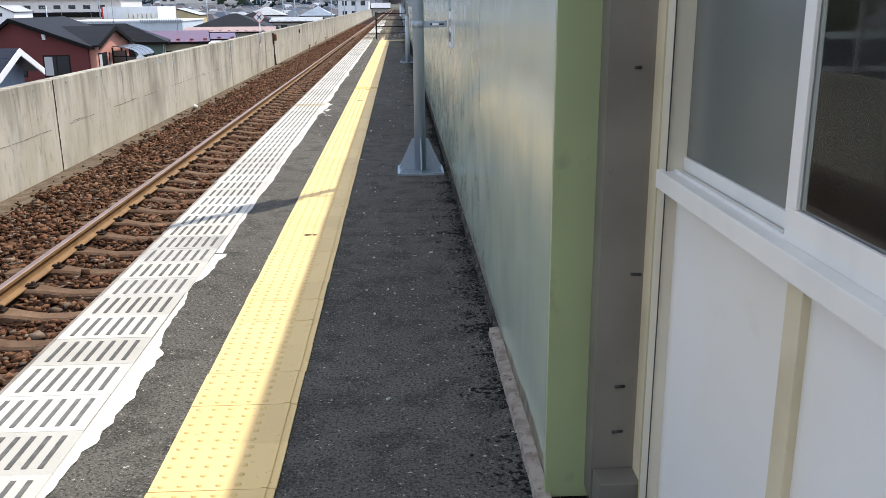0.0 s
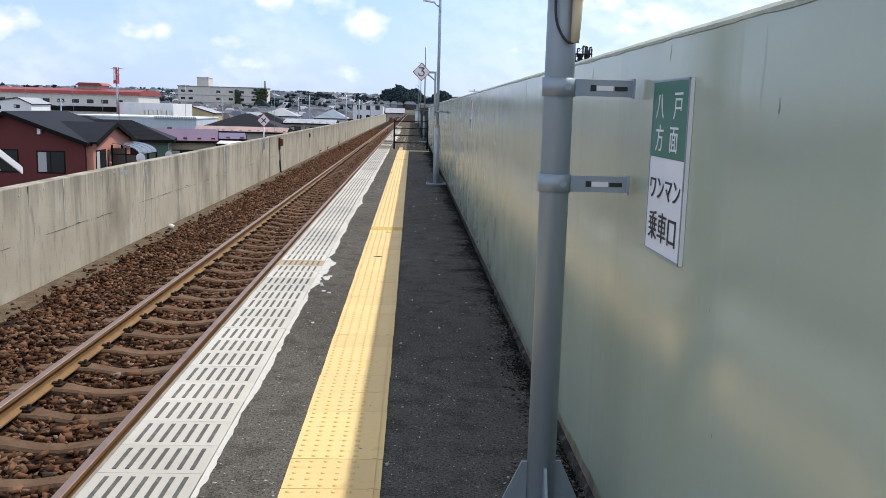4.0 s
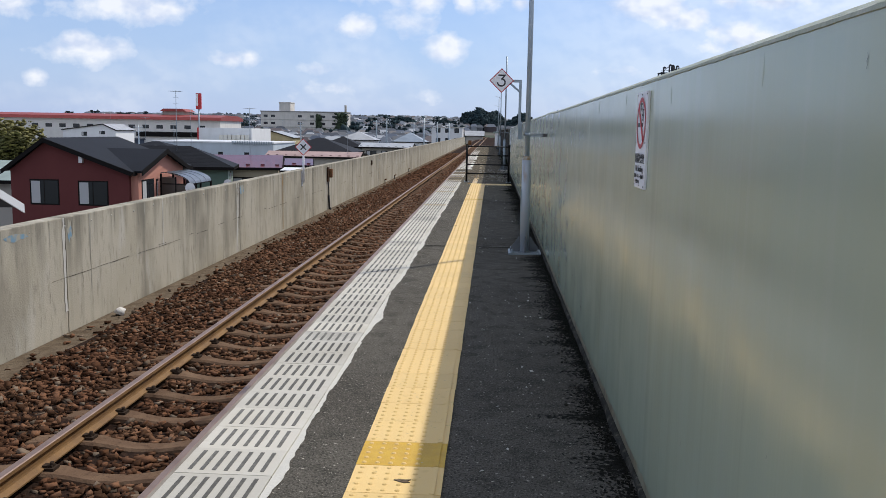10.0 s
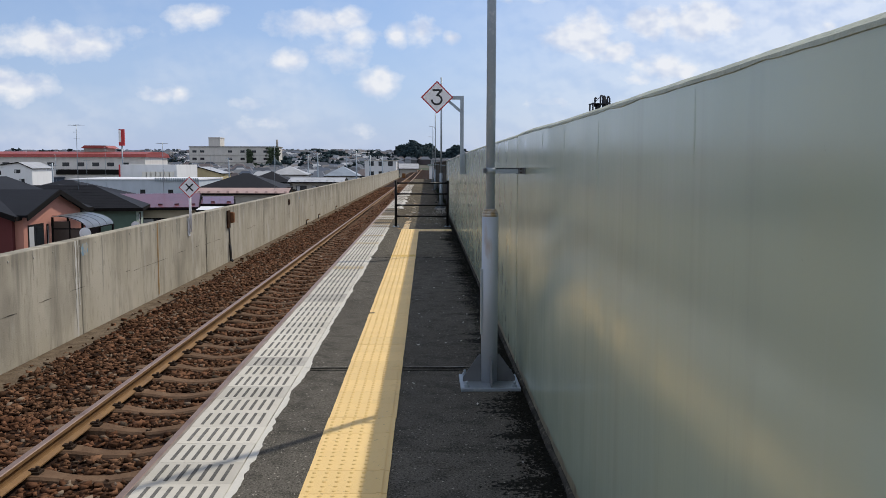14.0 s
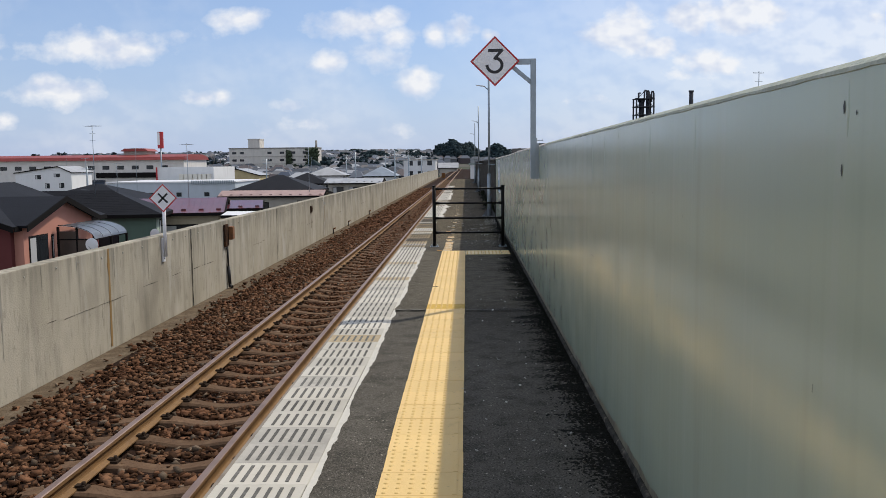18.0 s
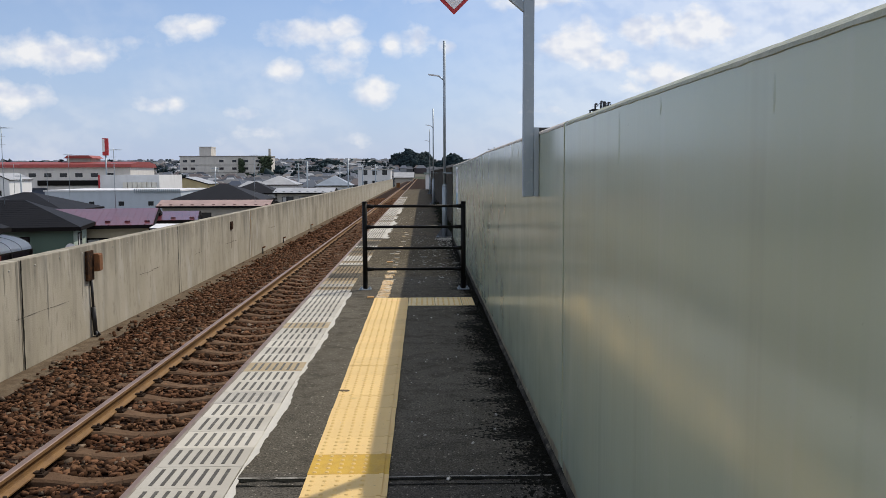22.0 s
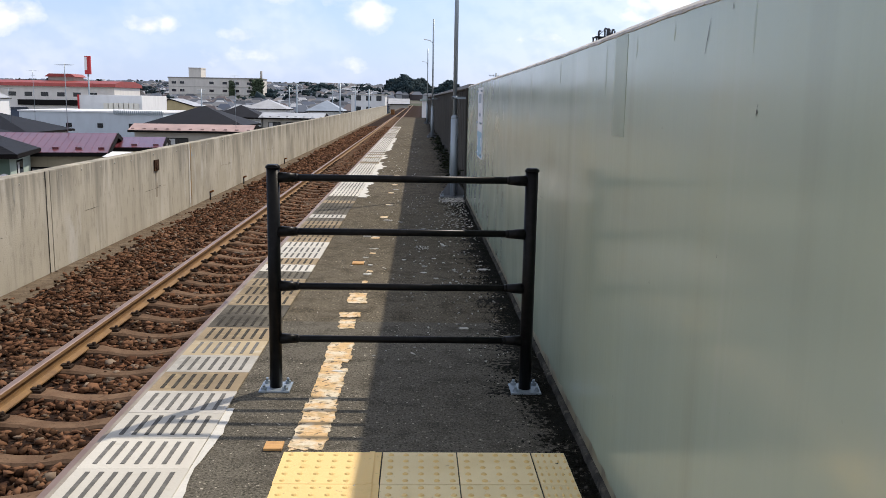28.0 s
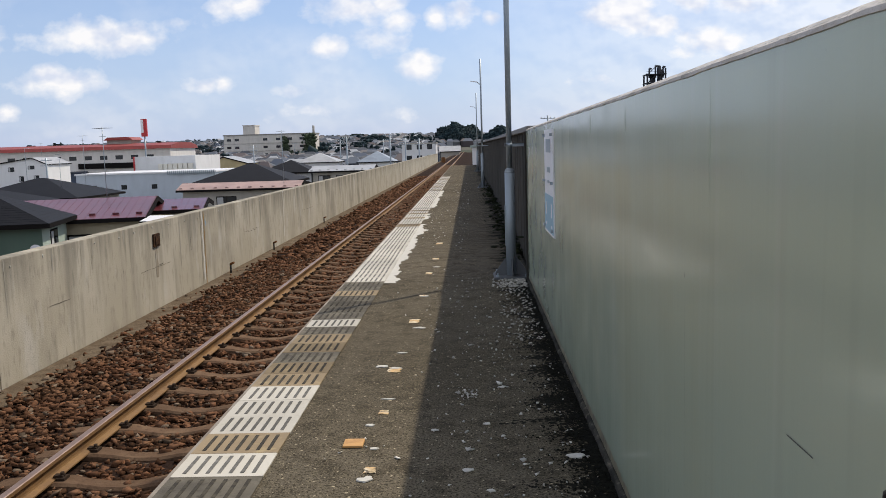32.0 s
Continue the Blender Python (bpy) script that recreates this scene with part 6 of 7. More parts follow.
            n_ = max(4, int((q0 - p0).length / courses))
            for k in range(1, n_):
                f, g = k / n_, k / n_ + 0.012
                bm = slab(nb(), [p0.lerp(q0, f) + Vector((0, 0, 0.006)), p1.lerp(q1, f) + Vector((0, 0, 0.006)), p1.lerp(q1, g) + Vector((0, 0, 0.005)), p0.lerp(q0, g) + Vector((0, 0, 0.005))], 0.03)
                part("tile_course", bm, rm, rf)
    # fascia boards
    part("fascia", bx(x0 - 0.02, x1 + 0.02, y0 - 0.04, y0 - 0.005, eave - 0.22, eave - 0.02), trim, h) if fascia and (axis == "x" or hip) else None
    part("fascia", bx(x1 + 0.005, x1 + 0.04, y0, y1, eave - 0.22, eave - 0.02), trim, h) if (axis == "y" or hip) else None
    if not hip:
        for s in ((0, 1) if axis == "y" else (1,)):
            if axis == "y" and s == 0:
                for a, b in (((x0, eave), (m, ridge)), ((m, ridge), (x1, eave))):
                    part("bargeboard", slab(nb(), [(a[0], y0 - 0.03, a[1] - 0.0), (b[0], y0 - 0.03, b[1] - 0.0), (b[0], y0 - 0.03, b[1] - 0.26), (a[0], y0 - 0.03, a[1] - 0.26)], 0.05), trim, h)
            elif axis == "x":
                for a, b in (((y0, eave), (m, ridge)), ((m, ridge), (y1, eave))):
                    part("bargeboard", slab(nb(), [(x1 + 0.03, a[0], a[1]), (x1 + 0.03, b[0], b[1]), (x1 + 0.03, b[0], b[1] - 0.28), (x1 + 0.03, a[0], a[1] - 0.28)], 0.05), trim, h)
    if guards:
        f = 0.16
        n_ = max(3, int((x1 - x0) / 1.1))
        for q in range(n_):
            gx = x0 + 0.4 + (x1 - x0 - 0.8) * q / (n_ - 1)
            gy = y0 + (m - y0) * f if axis == "x" and not hip else y0 + (y1 - y0) / 2 * f
            gz = eave + (ridge - eave) * f
            part("snow_guard", bx(gx - 0.16, gx + 0.16, gy - 0.04, gy + 0.04, gz, gz + 0.1), rm, h)
    if seams and axis == "x":
        q = x0 + 0.1
        while q < x1:
            part("roof_seam", slab(nb(), [(q - 0.012, y0, eave + 0.018), (q + 0.012, y0, eave + 0.018), (q + 0.012, m, ridge + 0.018), (q - 0.012, m, ridge + 0.018)], 0.02), rm, h)
            q += seams
    for f, a0, a1, z0, z1 in wins:
        if f == "s":
            window(h, "s", a0 - ox, a1 - ox, z0 - oz, z1 - oz, wy0)
        else:
            window(h, "e", a0 - oy, a1 - oy, z0 - oz, z1 - oz, wx1 + (0.02 if east else 0))
    return h


STREET = 0.218    # the street grid lies askew to the line
house("house with blue-grey tiled roof and white bargeboards", -26, -16.1, 39.35, 43.85, -1.16, -0.2, "x", W_BLUE, R_BLUE, 0.6, trim=TRIM_W, wins=[("e", 40.4, 41.3, -3.6, -2.2)], guards=True, courses=0.3)
hB = house("brown-red house with dark slate roof", -28.2, -20.65, 63.6, 73.5, -1.1, 0.72, "y", W_RED, R_SLATE, 0.35, peak=0.33, wins=[("s", -23.95, -22.2, -3.07, -1.66), ("s", -26.75, -25.05, -3.07, -1.62)])
part("porch_light", bx(-0.1, 0.1, -0.2, 0.0, 0, 0.35), TRIM_W, hB).location = (0.75, -4.6, 6.05)
house("salmon-pink gabled wing with dark roof", -24.3, -20.28, 63.95, 71.7, -1.06, 0.1, "x", W_PINK, R_SLATE, 0.3, peak=0.51, wins=[("e", 64.7, 66.5, -2.95, -1.6), ("e", 66.85, 67.08, -2.85, -1.68)], fascia=False)
house("grey-green house with dark hipped roof", -31.2, -20.2, 78.43, 84.03, -1.47, 0.0, "x", W_GREEN, R_SLATE, 0.45, hip=True, east=W_GREEN_LIT, wins=[("s", -25.2, -22.9, -3.5, -2.0), ("e", 80.3, 81.7, -3.2, -1.9)], trim=TRIM_D, courses=0.3, hip_in=3.4, turn=STREET)
house("beige house with glossy maroon sheet-metal roof", -27.43, -18.43, 84.38, 94.18, -1.7, -0.85, "x", W_BEIGE, R_MAROON, 0.35, guards=True, seams=0.42, wins=[("s", -22.4, -20.2, -3.5, -2.5)], turn=STREET)
house("low annex with glossy maroon sheet-metal roof", -21.2, -16.7, 89.7, 97.4, -1.66, -1.22, "x", W_BEIGE, R_MAROON, 0.3, guards=True, seams=0.42, turn=STREET)
house("lean-to with a bright white roof", -17.45, -15.2, 84.6, 87.6, -1.86, -1.68, "x", W_BEIGE, TRIM_W, 0.2)
house("white house with a faded pink lower roof", -29.3, -17.1, 125, 133, -2.02, -1.43, "x", W_GREY, R_PINK, 0.5, peak=0.25, guards=True, wins=[("s", -25.5, -23.5, -4.0, -2.75), ("s", -20.2, -18.0, -3.6, -2.6)])
house("upper storey with a grey hipped roof", -28.8, -18.4, 127.6, 137.2, -1.5, 0.27, "x", W_WHITE, R_SLATE, 0.6, hip=True)
house("house with dark hipped roof", -30.5, -22.5, 163, 171, -1.5, 0.2, "x", W_WHITE, R_SLATE, 0.5, hip=True)
house("white house with pale snow-guarded roof and dark windows", -22.8, -13.8, 160, 168, -1.4, -0.75, "x", W_GREY, R_LIGHT, 0.6, guards=True, wins=[("s", -21.5, -19.8, -3.4, -2.0), ("s", -19.0, -17.0, -3.6, -2.0), ("s", -16.2, -14.8, -3.0, -1.9)])
house("house with a blue sheet roof", -25.5, -17, 232, 242, -1.4, 0.9, "x", W_WHITE, R_SKY, 0.5, hip=True)
house("house with a pale blue roof", -40, -30, 236, 246, -1.2, 0.9, "x", W_WHITE, R_LIGHT, 0.5, hip=True)
house("house with dark hipped roof beside the green one", -52.5, -39.5, 126, 138, -2.5, -0.6, "x", W_GREY, R_SLATE, 0.5, hip=True)
house("small white house with a gable and dark windows", -118, -102.7, 249, 262, 0.1, 1.75, "y", W_SNOW, R_LIGHT, 0.3, peak=0.76, wins=[("s", -106.3, -105.0, -3.9, -2.6), ("s", -107.6, -106.0, -1.1, -0.2), ("s", -112.5, -111.0, -1.6, -0.5), ("s", -110.0, -108.8, -4.0, -2.7)])
house("low straw-coloured building with a pale roof", -66.5, -56.0, 258, 270, -1.2, 0.6, "y", W_YELLOW, R_LIGHT, 0.3, peak=0.4)
house("house with a mint metal roof", -39, -28.6, 68, 76.5, -2.0, -0.95, "x", W_GREY, R_MINT, 0.5, guards=True)
house("house with dark roof beyond the red one", -36.5, -28.0, 92, 101, -1.6, -0.3, "x", W_GREY, R_SLATE, 0.5, hip=True)
house("house rising behind the platform wall", 19.0, 26.0, 400, 408, 5.6, 7.4, "x", W_GREY, R_SLATE, 0.5)
house("house with grey roof near the curve", -9.6, -3.2, 300, 308, 0.0, 1.6, "x", W_GREY, R_LIGHT, 0.5)

# carport with a curved sheet roof, and a dish
cp = thing("carport", -19.5, 69.2, GROUND, "carport with a curved translucent roof and dark slatted frame", "carport")
EZ = -1.95 - GROUND
arc = [(-0.9 + 1.75 * math.sin(math.pi / 2 * i / 8), EZ + 0.66 * math.cos(math.pi / 2 * i / 8)) for i in range(9)]
SMOKED = surf("smoked_plastic", (0.085, 0.07, 0.06), [((0.06, 0.05, 0.045), 1.5, 0.4, 0.7, S1, 0.7)], 0.25)
SHEET = glass_mat("carport_sheet", (0.62, 0.72, 0.85), 0.35)
bm = prism(nb(), arc + [(a, b - 0.02) for a, b in arc[::-1]], 4.0, axis="y")
bm.transform(Matrix.Translation((0, -2.0, 0)))
part("roof_sheet", bm, SHEET, cp, "bluish translucent curved roof sheet")
for y in (-2.0, -1.0, 0, 1.0, 2.0):
    bm = nb()
    for (a, b), (c, e2) in zip(arc, arc[1:]):
        tube(bm, (a, y, b + 0.01), (c, y, e2 + 0.01), 0.016, seg=8)
    part("roof_rib", bm, TRIM_D if y == -2.0 else STEEL_D, cp)
for x in (-0.9, 0.83):
    for y in (-2.0, 0, 2.0):
        part("post", bx(x - 0.05, x + 0.05, y - 0.05, y + 0.05, 0, EZ if x > 0 else EZ + 0.6), TRIM_D, cp)
for x0, x1 in ((-0.84, -0.04), (0.03, 0.77)):
    part("side_panel", bx(x0, x1, -2.01, -1.99, EZ - 0.98, EZ + 0.38 if x1 < 0 else EZ - 0.04), SMOKED, cp, "smoky brown plastic panel")
part("post", bx(-0.035, 0.03, -2.03, -1.97, 0, EZ + 0.42), TRIM_D, cp)
for z in (EZ - 1.04, EZ - 0.04):
    part("side_rail", bx(-0.9, 0.83, -2.035, -1.965, z, z + 0.06), TRIM_D, cp)
for z in (EZ - 1.0, EZ - 0.5, EZ - 0.06):
    part("rail", bx(0.8, 0.86, -2.0, 2.0, z, z + 0.06), TRIM_D, cp)


def dish(x, y, z, label):
    d_ = thing("satellite_dish", x, y, z, label, "satellite dish")
    bm = nb()
    rings = []
    for r in (0.02, 0.15, 0.3):
        rings.append([bm.verts.new((r * math.cos(t), -0.6 * (0.09 - r * r), r * math.sin(t))) for t in (2 * math.pi * i / 18 for i in range(18))])
    for r, s in zip(rings, rings[1:]):
        for i in range(18):
            bm.faces.new((r[i], r[(i + 1) % 18], s[(i + 1) % 18], s[i]))
    bm.faces.new(rings[0])
    part("reflector", bm, TRIM_W, d_)
    part("feed_arm", tb((0, 0, -0.28), (0, -0.35, -0.05), 0.012, seg=6), STEEL, d_)
    part("mast", tb((0, 0.06, 0), (0, 0.06, GROUND - z), 0.03, seg=8), STEEL, d_)


dish(-18.0, 65.4, -2.05, "white satellite dish on a pole")
dish(-19.81, 78.5, -2.6, "white satellite dish on a pole by the green house")


def antenna(x, y, top, foot, label="thin rooftop television antenna on a mast"):
    a_ = thing("tv_antenna", x, y, foot, label, "antenna", "television antennas on the roofs")
    part("mast", tb((0, 0, 0), (0, 0, top - foot), 0.022, seg=6), STEEL_D, a_)
    part("boom", tb((-0.32, 0, top - foot - 0.08), (0.32, 0.25, top - foot - 0.08), 0.014, seg=6), STEEL_D, a_)
    for i in range(7):
        u = -0.3 + 0.6 * i / 6
        part("element", tb((u - 0.12, -0.25 + 0.4 * u, top - foot - 0.08 + 0.05 * u), (u + 0.12, 0.35 + 0.4 * u, top - foot - 0.08 + 0.05 * u), 0.009, seg=5), STEEL_D, a_)
    for z in (0.55, 1.0):
        part("stay", tb((-0.2, 0, top - foot - z), (0.2, 0, top - foot - z), 0.01, seg=5), STEEL_D, a_)


for x, y, top, foot in ((-24.4, 80.9, 4.15, -0.6), (-21.4, 90.2, 3.15, -1.0), (-40.8, 131.0, 3.75, -1.4), (-18.9, 126.2, 3.5, -2.0), (-47, 131, 2.6, -0.8), (-106.3, 254, 5.2, 1.2), (-60, 262, 3.6, -0.5), (15.2, 74.5, 6.3, GROUND), (-42, 128, 1.9, -1.6), (-25.5, 165, 2.6, 0.1)):
    antenna(x, y, top, foot)


def utility_pole(x, y, top, r=0.15, arms=2, label="grey concrete utility pole with crossarms"):
    u = thing("utility_pole", x, y, GROUND, label, "utility pole", "utility poles in the town")
    h = top - GROUND
    part("shaft", tb((0, 0, 0), (0, 0, h), r * 1.25, r * 0.8, seg=12), surf("pole_concrete", (0.33, 0.33, 0.33), [((0.24, 0.24, 0.24), 3, 0.4, 0.7, S1, 0.7)], 0.85) if y < 50 else STEEL_D, u)
    for i in range(arms):
        z = h - 0.4 - 0.8 * i
        arm = part("crossarm", bx(-0.9, 0.9, -0.05, 0.05, z, z + 0.09), STEEL_D, u)
        for q in (-0.8, -0.35, 0.35, 0.8):
            part("insulator", tb((q, 0, z + 0.09), (q, 0, z + 0.26), 0.05, 0.03, seg=8), TRIM_W, arm)
    if y < 50:
        part("bracket", bx(-0.28, 0.28, -0.22, -0.16, h - 0.75, h - 0.66), STEEL_D, u)
        for z in (h - 0.3, h - 0.5):
            part("band", tb((0, 0, z), (0, 0, z + 0.06), r * 0.95, seg=12), STEEL_D, u)


utility_pole(-15.9, 36.0, 2.3, 0.13, 0, "grey concrete utility pole rising behind the parapet")
for x, y, top in ((-22.9, 200, 3.8), (-15.0, 200, 4.1), (-12.2, 200, 3.2), (-9.7, 200, 3.1), (9.2, 150, 4.9), (-33, 260, 4.0), (-50, 240, 3.0), (-27, 310, 4.2), (-64, 170, 1.5)):
    utility_pole(x, y, top, 0.14)

# flat-roofed shop, low hall, long red-roofed building
shop = thing("shop", -64, 231, GROUND, "white flat-roofed shop with a row of air-conditioning units", "shop")
part("wall", bx(-6.7, 6.1, -9, 9, 0, 7.9), W_WHITE, shop)
part("corner_sign", bx(-7.0, -6.7, -9.2, -8, 3.5, 7.9), SIGN_R, shop, "red corner fascia")
for i in range(7):
    part("air_conditioner", bx(-1.6 + i * 1.05, -0.75 + i * 1.05, -9.6, -9.0, 4.9, 6.3, bev=0.04), ALU, shop, "pale air-conditioning unit")
hall = thing("low_hall", -58.5, 205, GROUND, "long pale blue flat-roofed hall", "building")
part("wall", bx(-12.6, 12.6, -10, 10, 0, 4.9), wallm("pale_blue_wall", (0.5, 0.56, 0.62), 0.85), hall)
part("roof_edge", bx(-12.8, 12.8, -10.2, 10.2, 4.9, 5.15), TRIM_W, hall)
for i in range(4):
    window(hall, "s", -10 + i * 5.5, -9 + i * 5.5, 2.2, 3.0, -10, curtain=False)
for i in range(24):
    part("snow_rack", bx(4 + i * 0.36, 4.2 + i * 0.36, -10.3, -10.1, 4.6, 5.3), STEEL_D, hall)
long_b = thing("long_building", -140, 312, GROUND, "long pale building with a red roof and a roof turret", "building")
part("wall", bx(-60, 50, -12, 12, 0, 10.1), wallm("pale_wall", (0.72, 0.7, 0.67), 0.85), long_b)
bm = nb()
prism(bm, [(-13, 10.1), (13, 10.1), (12.2, 11.1), (6, 11.9), (-6, 11.9), (-12.2, 11.1)], 111, axis="x")
bm.transform(Matrix.Translation((-60.5, 0, 0)))
part("roof", bm, R_RED, long_b)
tr = part("turret", bx(28.5, 36, -6, 2, 11.5, 13.0), W_GREY, long_b)
bm = nb()
prism(bm, [(27.7, 13.0), (36.8, 13.0), (35.5, 13.9), (29, 13.9)], 9.4, axis="y")
bm.transform(Matrix.Translation((0, -6.7, 0)))
part("turret_roof", bm, R_RED, tr)
for i in range(22):
    x = -56 + i * 4.7
    if x < 47:
        window(long_b, "s", x, x + 2.2, 7.2, 8.4, -12, curtain=False)
part("dark_canopy", bx(22, 44, -12.6, -12, 4.6, 6.2), TRIM_D, long_b)

sg = thing("red_sign_tower", -93.3, 289, GROUND, "tall red and white sign on a pole", "sign")
part("pole", tb((0, 0, 0), (0, 0, 13.6), 0.22, seg=10), STEEL_D, sg)
part("panel", bx(-0.82, 0.82, -0.35, 0.35, 13.5, 18.5), SIGN_R, sg)
part("white_band", bx(-0.82, -0.1, -0.37, -0.35, 14.6, 18.3), SIGN_W, sg)

# apartment block with ivy
apt = thing("apartment_block", -101.5, 487, GROUND, "pale four-storey apartment block partly covered with ivy", "apartment block")
W_APT = wallm("apartment_wall", (0.66, 0.63, 0.58), 0.8)
part("wall", bx(-23, 23, -7, 7, 0, 16.6), W_APT, apt)
part("roof_edge", bx(-23.3, 23.3, -7.3, 7.3, 16.6, 17.1), wallm("roof_edge", (0.3, 0.29, 0.27)), apt)
part("stair_tower", bx(-13.2, -7.2, -6, 4, 0, 21.4), W_APT, apt)
part("tower_cap", bx(-13.4, -7.0, -6.2, 4.2, 21.4, 21.8), W_APT, apt)
part("chimney", tb((21.5, 0, 16), (21.5, 0, 20.8), 0.6, seg=10), W_GREY, apt)
for fl in range(4):
    for x in (-21.5, -17.5, -3, 3.5, 9.5, 15.5):
        window(apt, "s", x, x + 2.2, 2.4 + fl * 3.8, 3.6 + fl * 3.8, -7, curtain=False)
    part("ledge", bx(-23.1, 23.1, -7.25, -7.0, 1.0 + fl * 3.8, 1.2 + fl * 3.8), W_GREY, apt)

LEAF = surf("ivy_leaf", (0.03, 0.048, 0.022), [((0.05, 0.075, 0.032), 0.5, 0.45, 0.7, S1, 0.8)], 0.7, islands=0.45)
# Green pushed towards blue: distance haze is painted into the leaf colour.
HAZED_LEAF = surf("hazed_woodland_leaf", (0.02, 0.034, 0.04), [((0.034, 0.05, 0.054), 0.08, 0.45, 0.65, S1, 0.8)], 0.8, islands=0.5)
OLIVE = surf("olive_leaf", (0.15, 0.135, 0.03), [((0.085, 0.09, 0.025), 0.9, 0.45, 0.65, S1, 0.9)], 0.7, islands=0.45)
rs = np.random.RandomState(31)
pts = []
for cx, w_, top in ((8.3, 1.0, 15.2), (11.5, 3.6, 7.5), (20.3, 2.6, 16.2), (21.6, 1.6, 16.4), (19, 2.2, 9)):
    k = 700
    pts.append(np.stack([-101.5 + cx + rs.normal(0, w_ * 0.45, k), 479.6 + rs.uniform(-0.5, 0.3, k), GROUND + rs.beta(1.3, 1.1, k) * top], 1))
pts = np.concatenate(pts)
iv = stones("ivy", pts, rs.uniform(0.25, 0.6, len(pts)), 32, 1.0)
iv.materials.append(LEAF)
part("ivy", iv, None, apt, "dense green ivy on the facade").location = (101.5, -487, -GROUND)


def tree(x, y, top, r, mat, label, n=1500, foot=GROUND, conifer=False):
    t_ = thing("tree", x, y, foot, label, "tree")
    h = top - foot
    part("trunk", tb((0, 0, 0), (0, 0, h * 0.75), 0.05 * r + 0.08, 0.03, seg=8), WOOD, t_)
    rr = random.Random(int(x * 10 + y))
    q = np.random.RandomState(abs(int(x * 7 + y)))
    clumps = [(rr.uniform(-0.6, 0.6) * r, rr.uniform(-0.6, 0.6) * r, h - rr.uniform(0.15, 1.1) * r, rr.uniform(0.3, 0.5) * r) for _ in range(9)]
    if conifer:
        clumps = [(0, 0, h - 0.1 - k * h * 0.11, r * (0.12 + 0.13 * k)) for k in range(7)]
    else:
        for c in clumps[:6]:
            part("limb", tb((0, 0, h * 0.45), (c[0] * 0.8, c[1] * 0.8, c[2]), 0.06, 0.02, seg=6), WOOD, t_)
    ps = []
    for cx, cy, cz, cr in clumps:
        k = n // len(clumps)
        d_ = q.normal(0, 1, (k, 3))
        d_ /= np.linalg.norm(d_, axis=1)[:, None]
        ps.append(np.array([cx, cy, cz]) + d_ * cr * q.uniform(0.55, 1.08, (k, 1)) * np.array([1, 1, 0.8]))
    ps = np.concatenate(ps)
    me = stones("crown", ps, q.uniform(0.02, 0.05, len(ps)) * r, int(abs(x)) + 1, 0.35)
    me.materials.append(mat)
    part("crown", me, None, t_)


tree(-36.4, 78, 1.35, 3.4, OLIVE, "broad olive-green tree beside the red house", 3800)
tree(-32.6, 77, 0.3, 2.2, OLIVE, "smaller olive-green tree beside the red house", 2200)
for i in range(14):
    tree(-153 + i * 1.25 + RND.uniform(-0.5, 0.5), 516 + RND.uniform(-6, 6), (8.6 if i in (1, 9, 10, 11) else 6.6) + RND.uniform(-1.0, 0.8), 2.2, HAZED_LEAF, "dark conifer in a row on the skyline", 350, foot=-4, conifer=True)

# right of the wall: plant tower and chimney
PLANT = surf("plant_steel", (0.06, 0.064, 0.075), [((0.035, 0.037, 0.044), 0.6, 0.4, 0.7, S1, 0.8)], 0.8)
tower = thing("plant_tower", 64.3, 350, GROUND, "dark steel lattice tower of an industrial plant", "tower")
H = 33.6
for x in (-3.1, 3.1):
    for y in (-3, 3):
        part("leg", bx(x - 0.25, x + 0.25, y - 0.25, y + 0.25, 0, H - (2.6 if x < 0 else 0.9)), PLANT, tower)
for k in range(9):
    z = 7.4 + k * 2.9
    part("deck", bx(-3.5, 3.5, -3.4, 3.4, z, z + 0.25), PLANT, tower)
    part("railing", bx(-3.5, 3.5, -3.45, -3.38, z + 0.95, z + 1.05), PLANT, tower)
    part("brace", tb((-3.1, -3, z), (0, -3, z + 2.9), 0.13, seg=6), PLANT, tower)
    part("brace", tb((3.1, -3, z), (0, -3, z + 2.9), 0.13, seg=6), PLANT, tower)
part("vessel", tb((-0.7, 0, 10), (-0.7, 0, H - 2.8), 1.0, seg=14), PLANT, tower)
bm = tb((1.6, 0, 10), (1.6, 0, H - 0.4), 0.75, seg=14)
tube(bm, (1.6, 0, H - 0.4), (1.6, 0, H + 0.3), 0.75, 0.3, seg=14)
part("cyclone", bm, PLANT, tower)
for x, z in ((-2.0, H - 0.7), (0.1, H + 0.2), (2.7, H - 0.2)):
    bm = tb((x, -1, H - 4), (x, -1, z), 0.32, seg=10)
    tube(bm, (x, -1, z), (x + 0.8, -1, z - 0.25), 0.32, seg=10)
    part("duct", bm, PLANT, tower)
ch = thing("chimney", 81.6, 350, GROUND, "short dark industrial chimney", "chimney")
part("stack", tb((0, 0, 0), (0, 0, 33.4), 0.9, 0.75, seg=14), PLANT, ch)
part("rim", tb((0, 0, 33.0), (0, 0, 33.6), 0.95, seg=14), PLANT, ch)

# end of the platform
hut = thing("hut", 0.1, 118, -1.2, "small white trackside hut at the platform end", "hut")
part("wall", bx(-0.42, 0.45, -1.5, 1.5, 0, 2.5), W_WHITE, hut)
part("roof", bx(-0.6, 0.6, -1.7, 1.7, 2.5, 2.68, bev=0.02), R_MINT, hut)
cab = thing("trackside_cabinet", -4.95, 186, -1.25, "rusty brown trackside cabinet", "cabinet")
part("body", bx(-0.32, 0.32, -0.3, 0.3, 0, 0.95, bev=0.03), RUSTY, cab)
part("door", bx(-0.27, 0.27, -0.34, -0.3, 0.08, 0.88), RUSTY, cab)
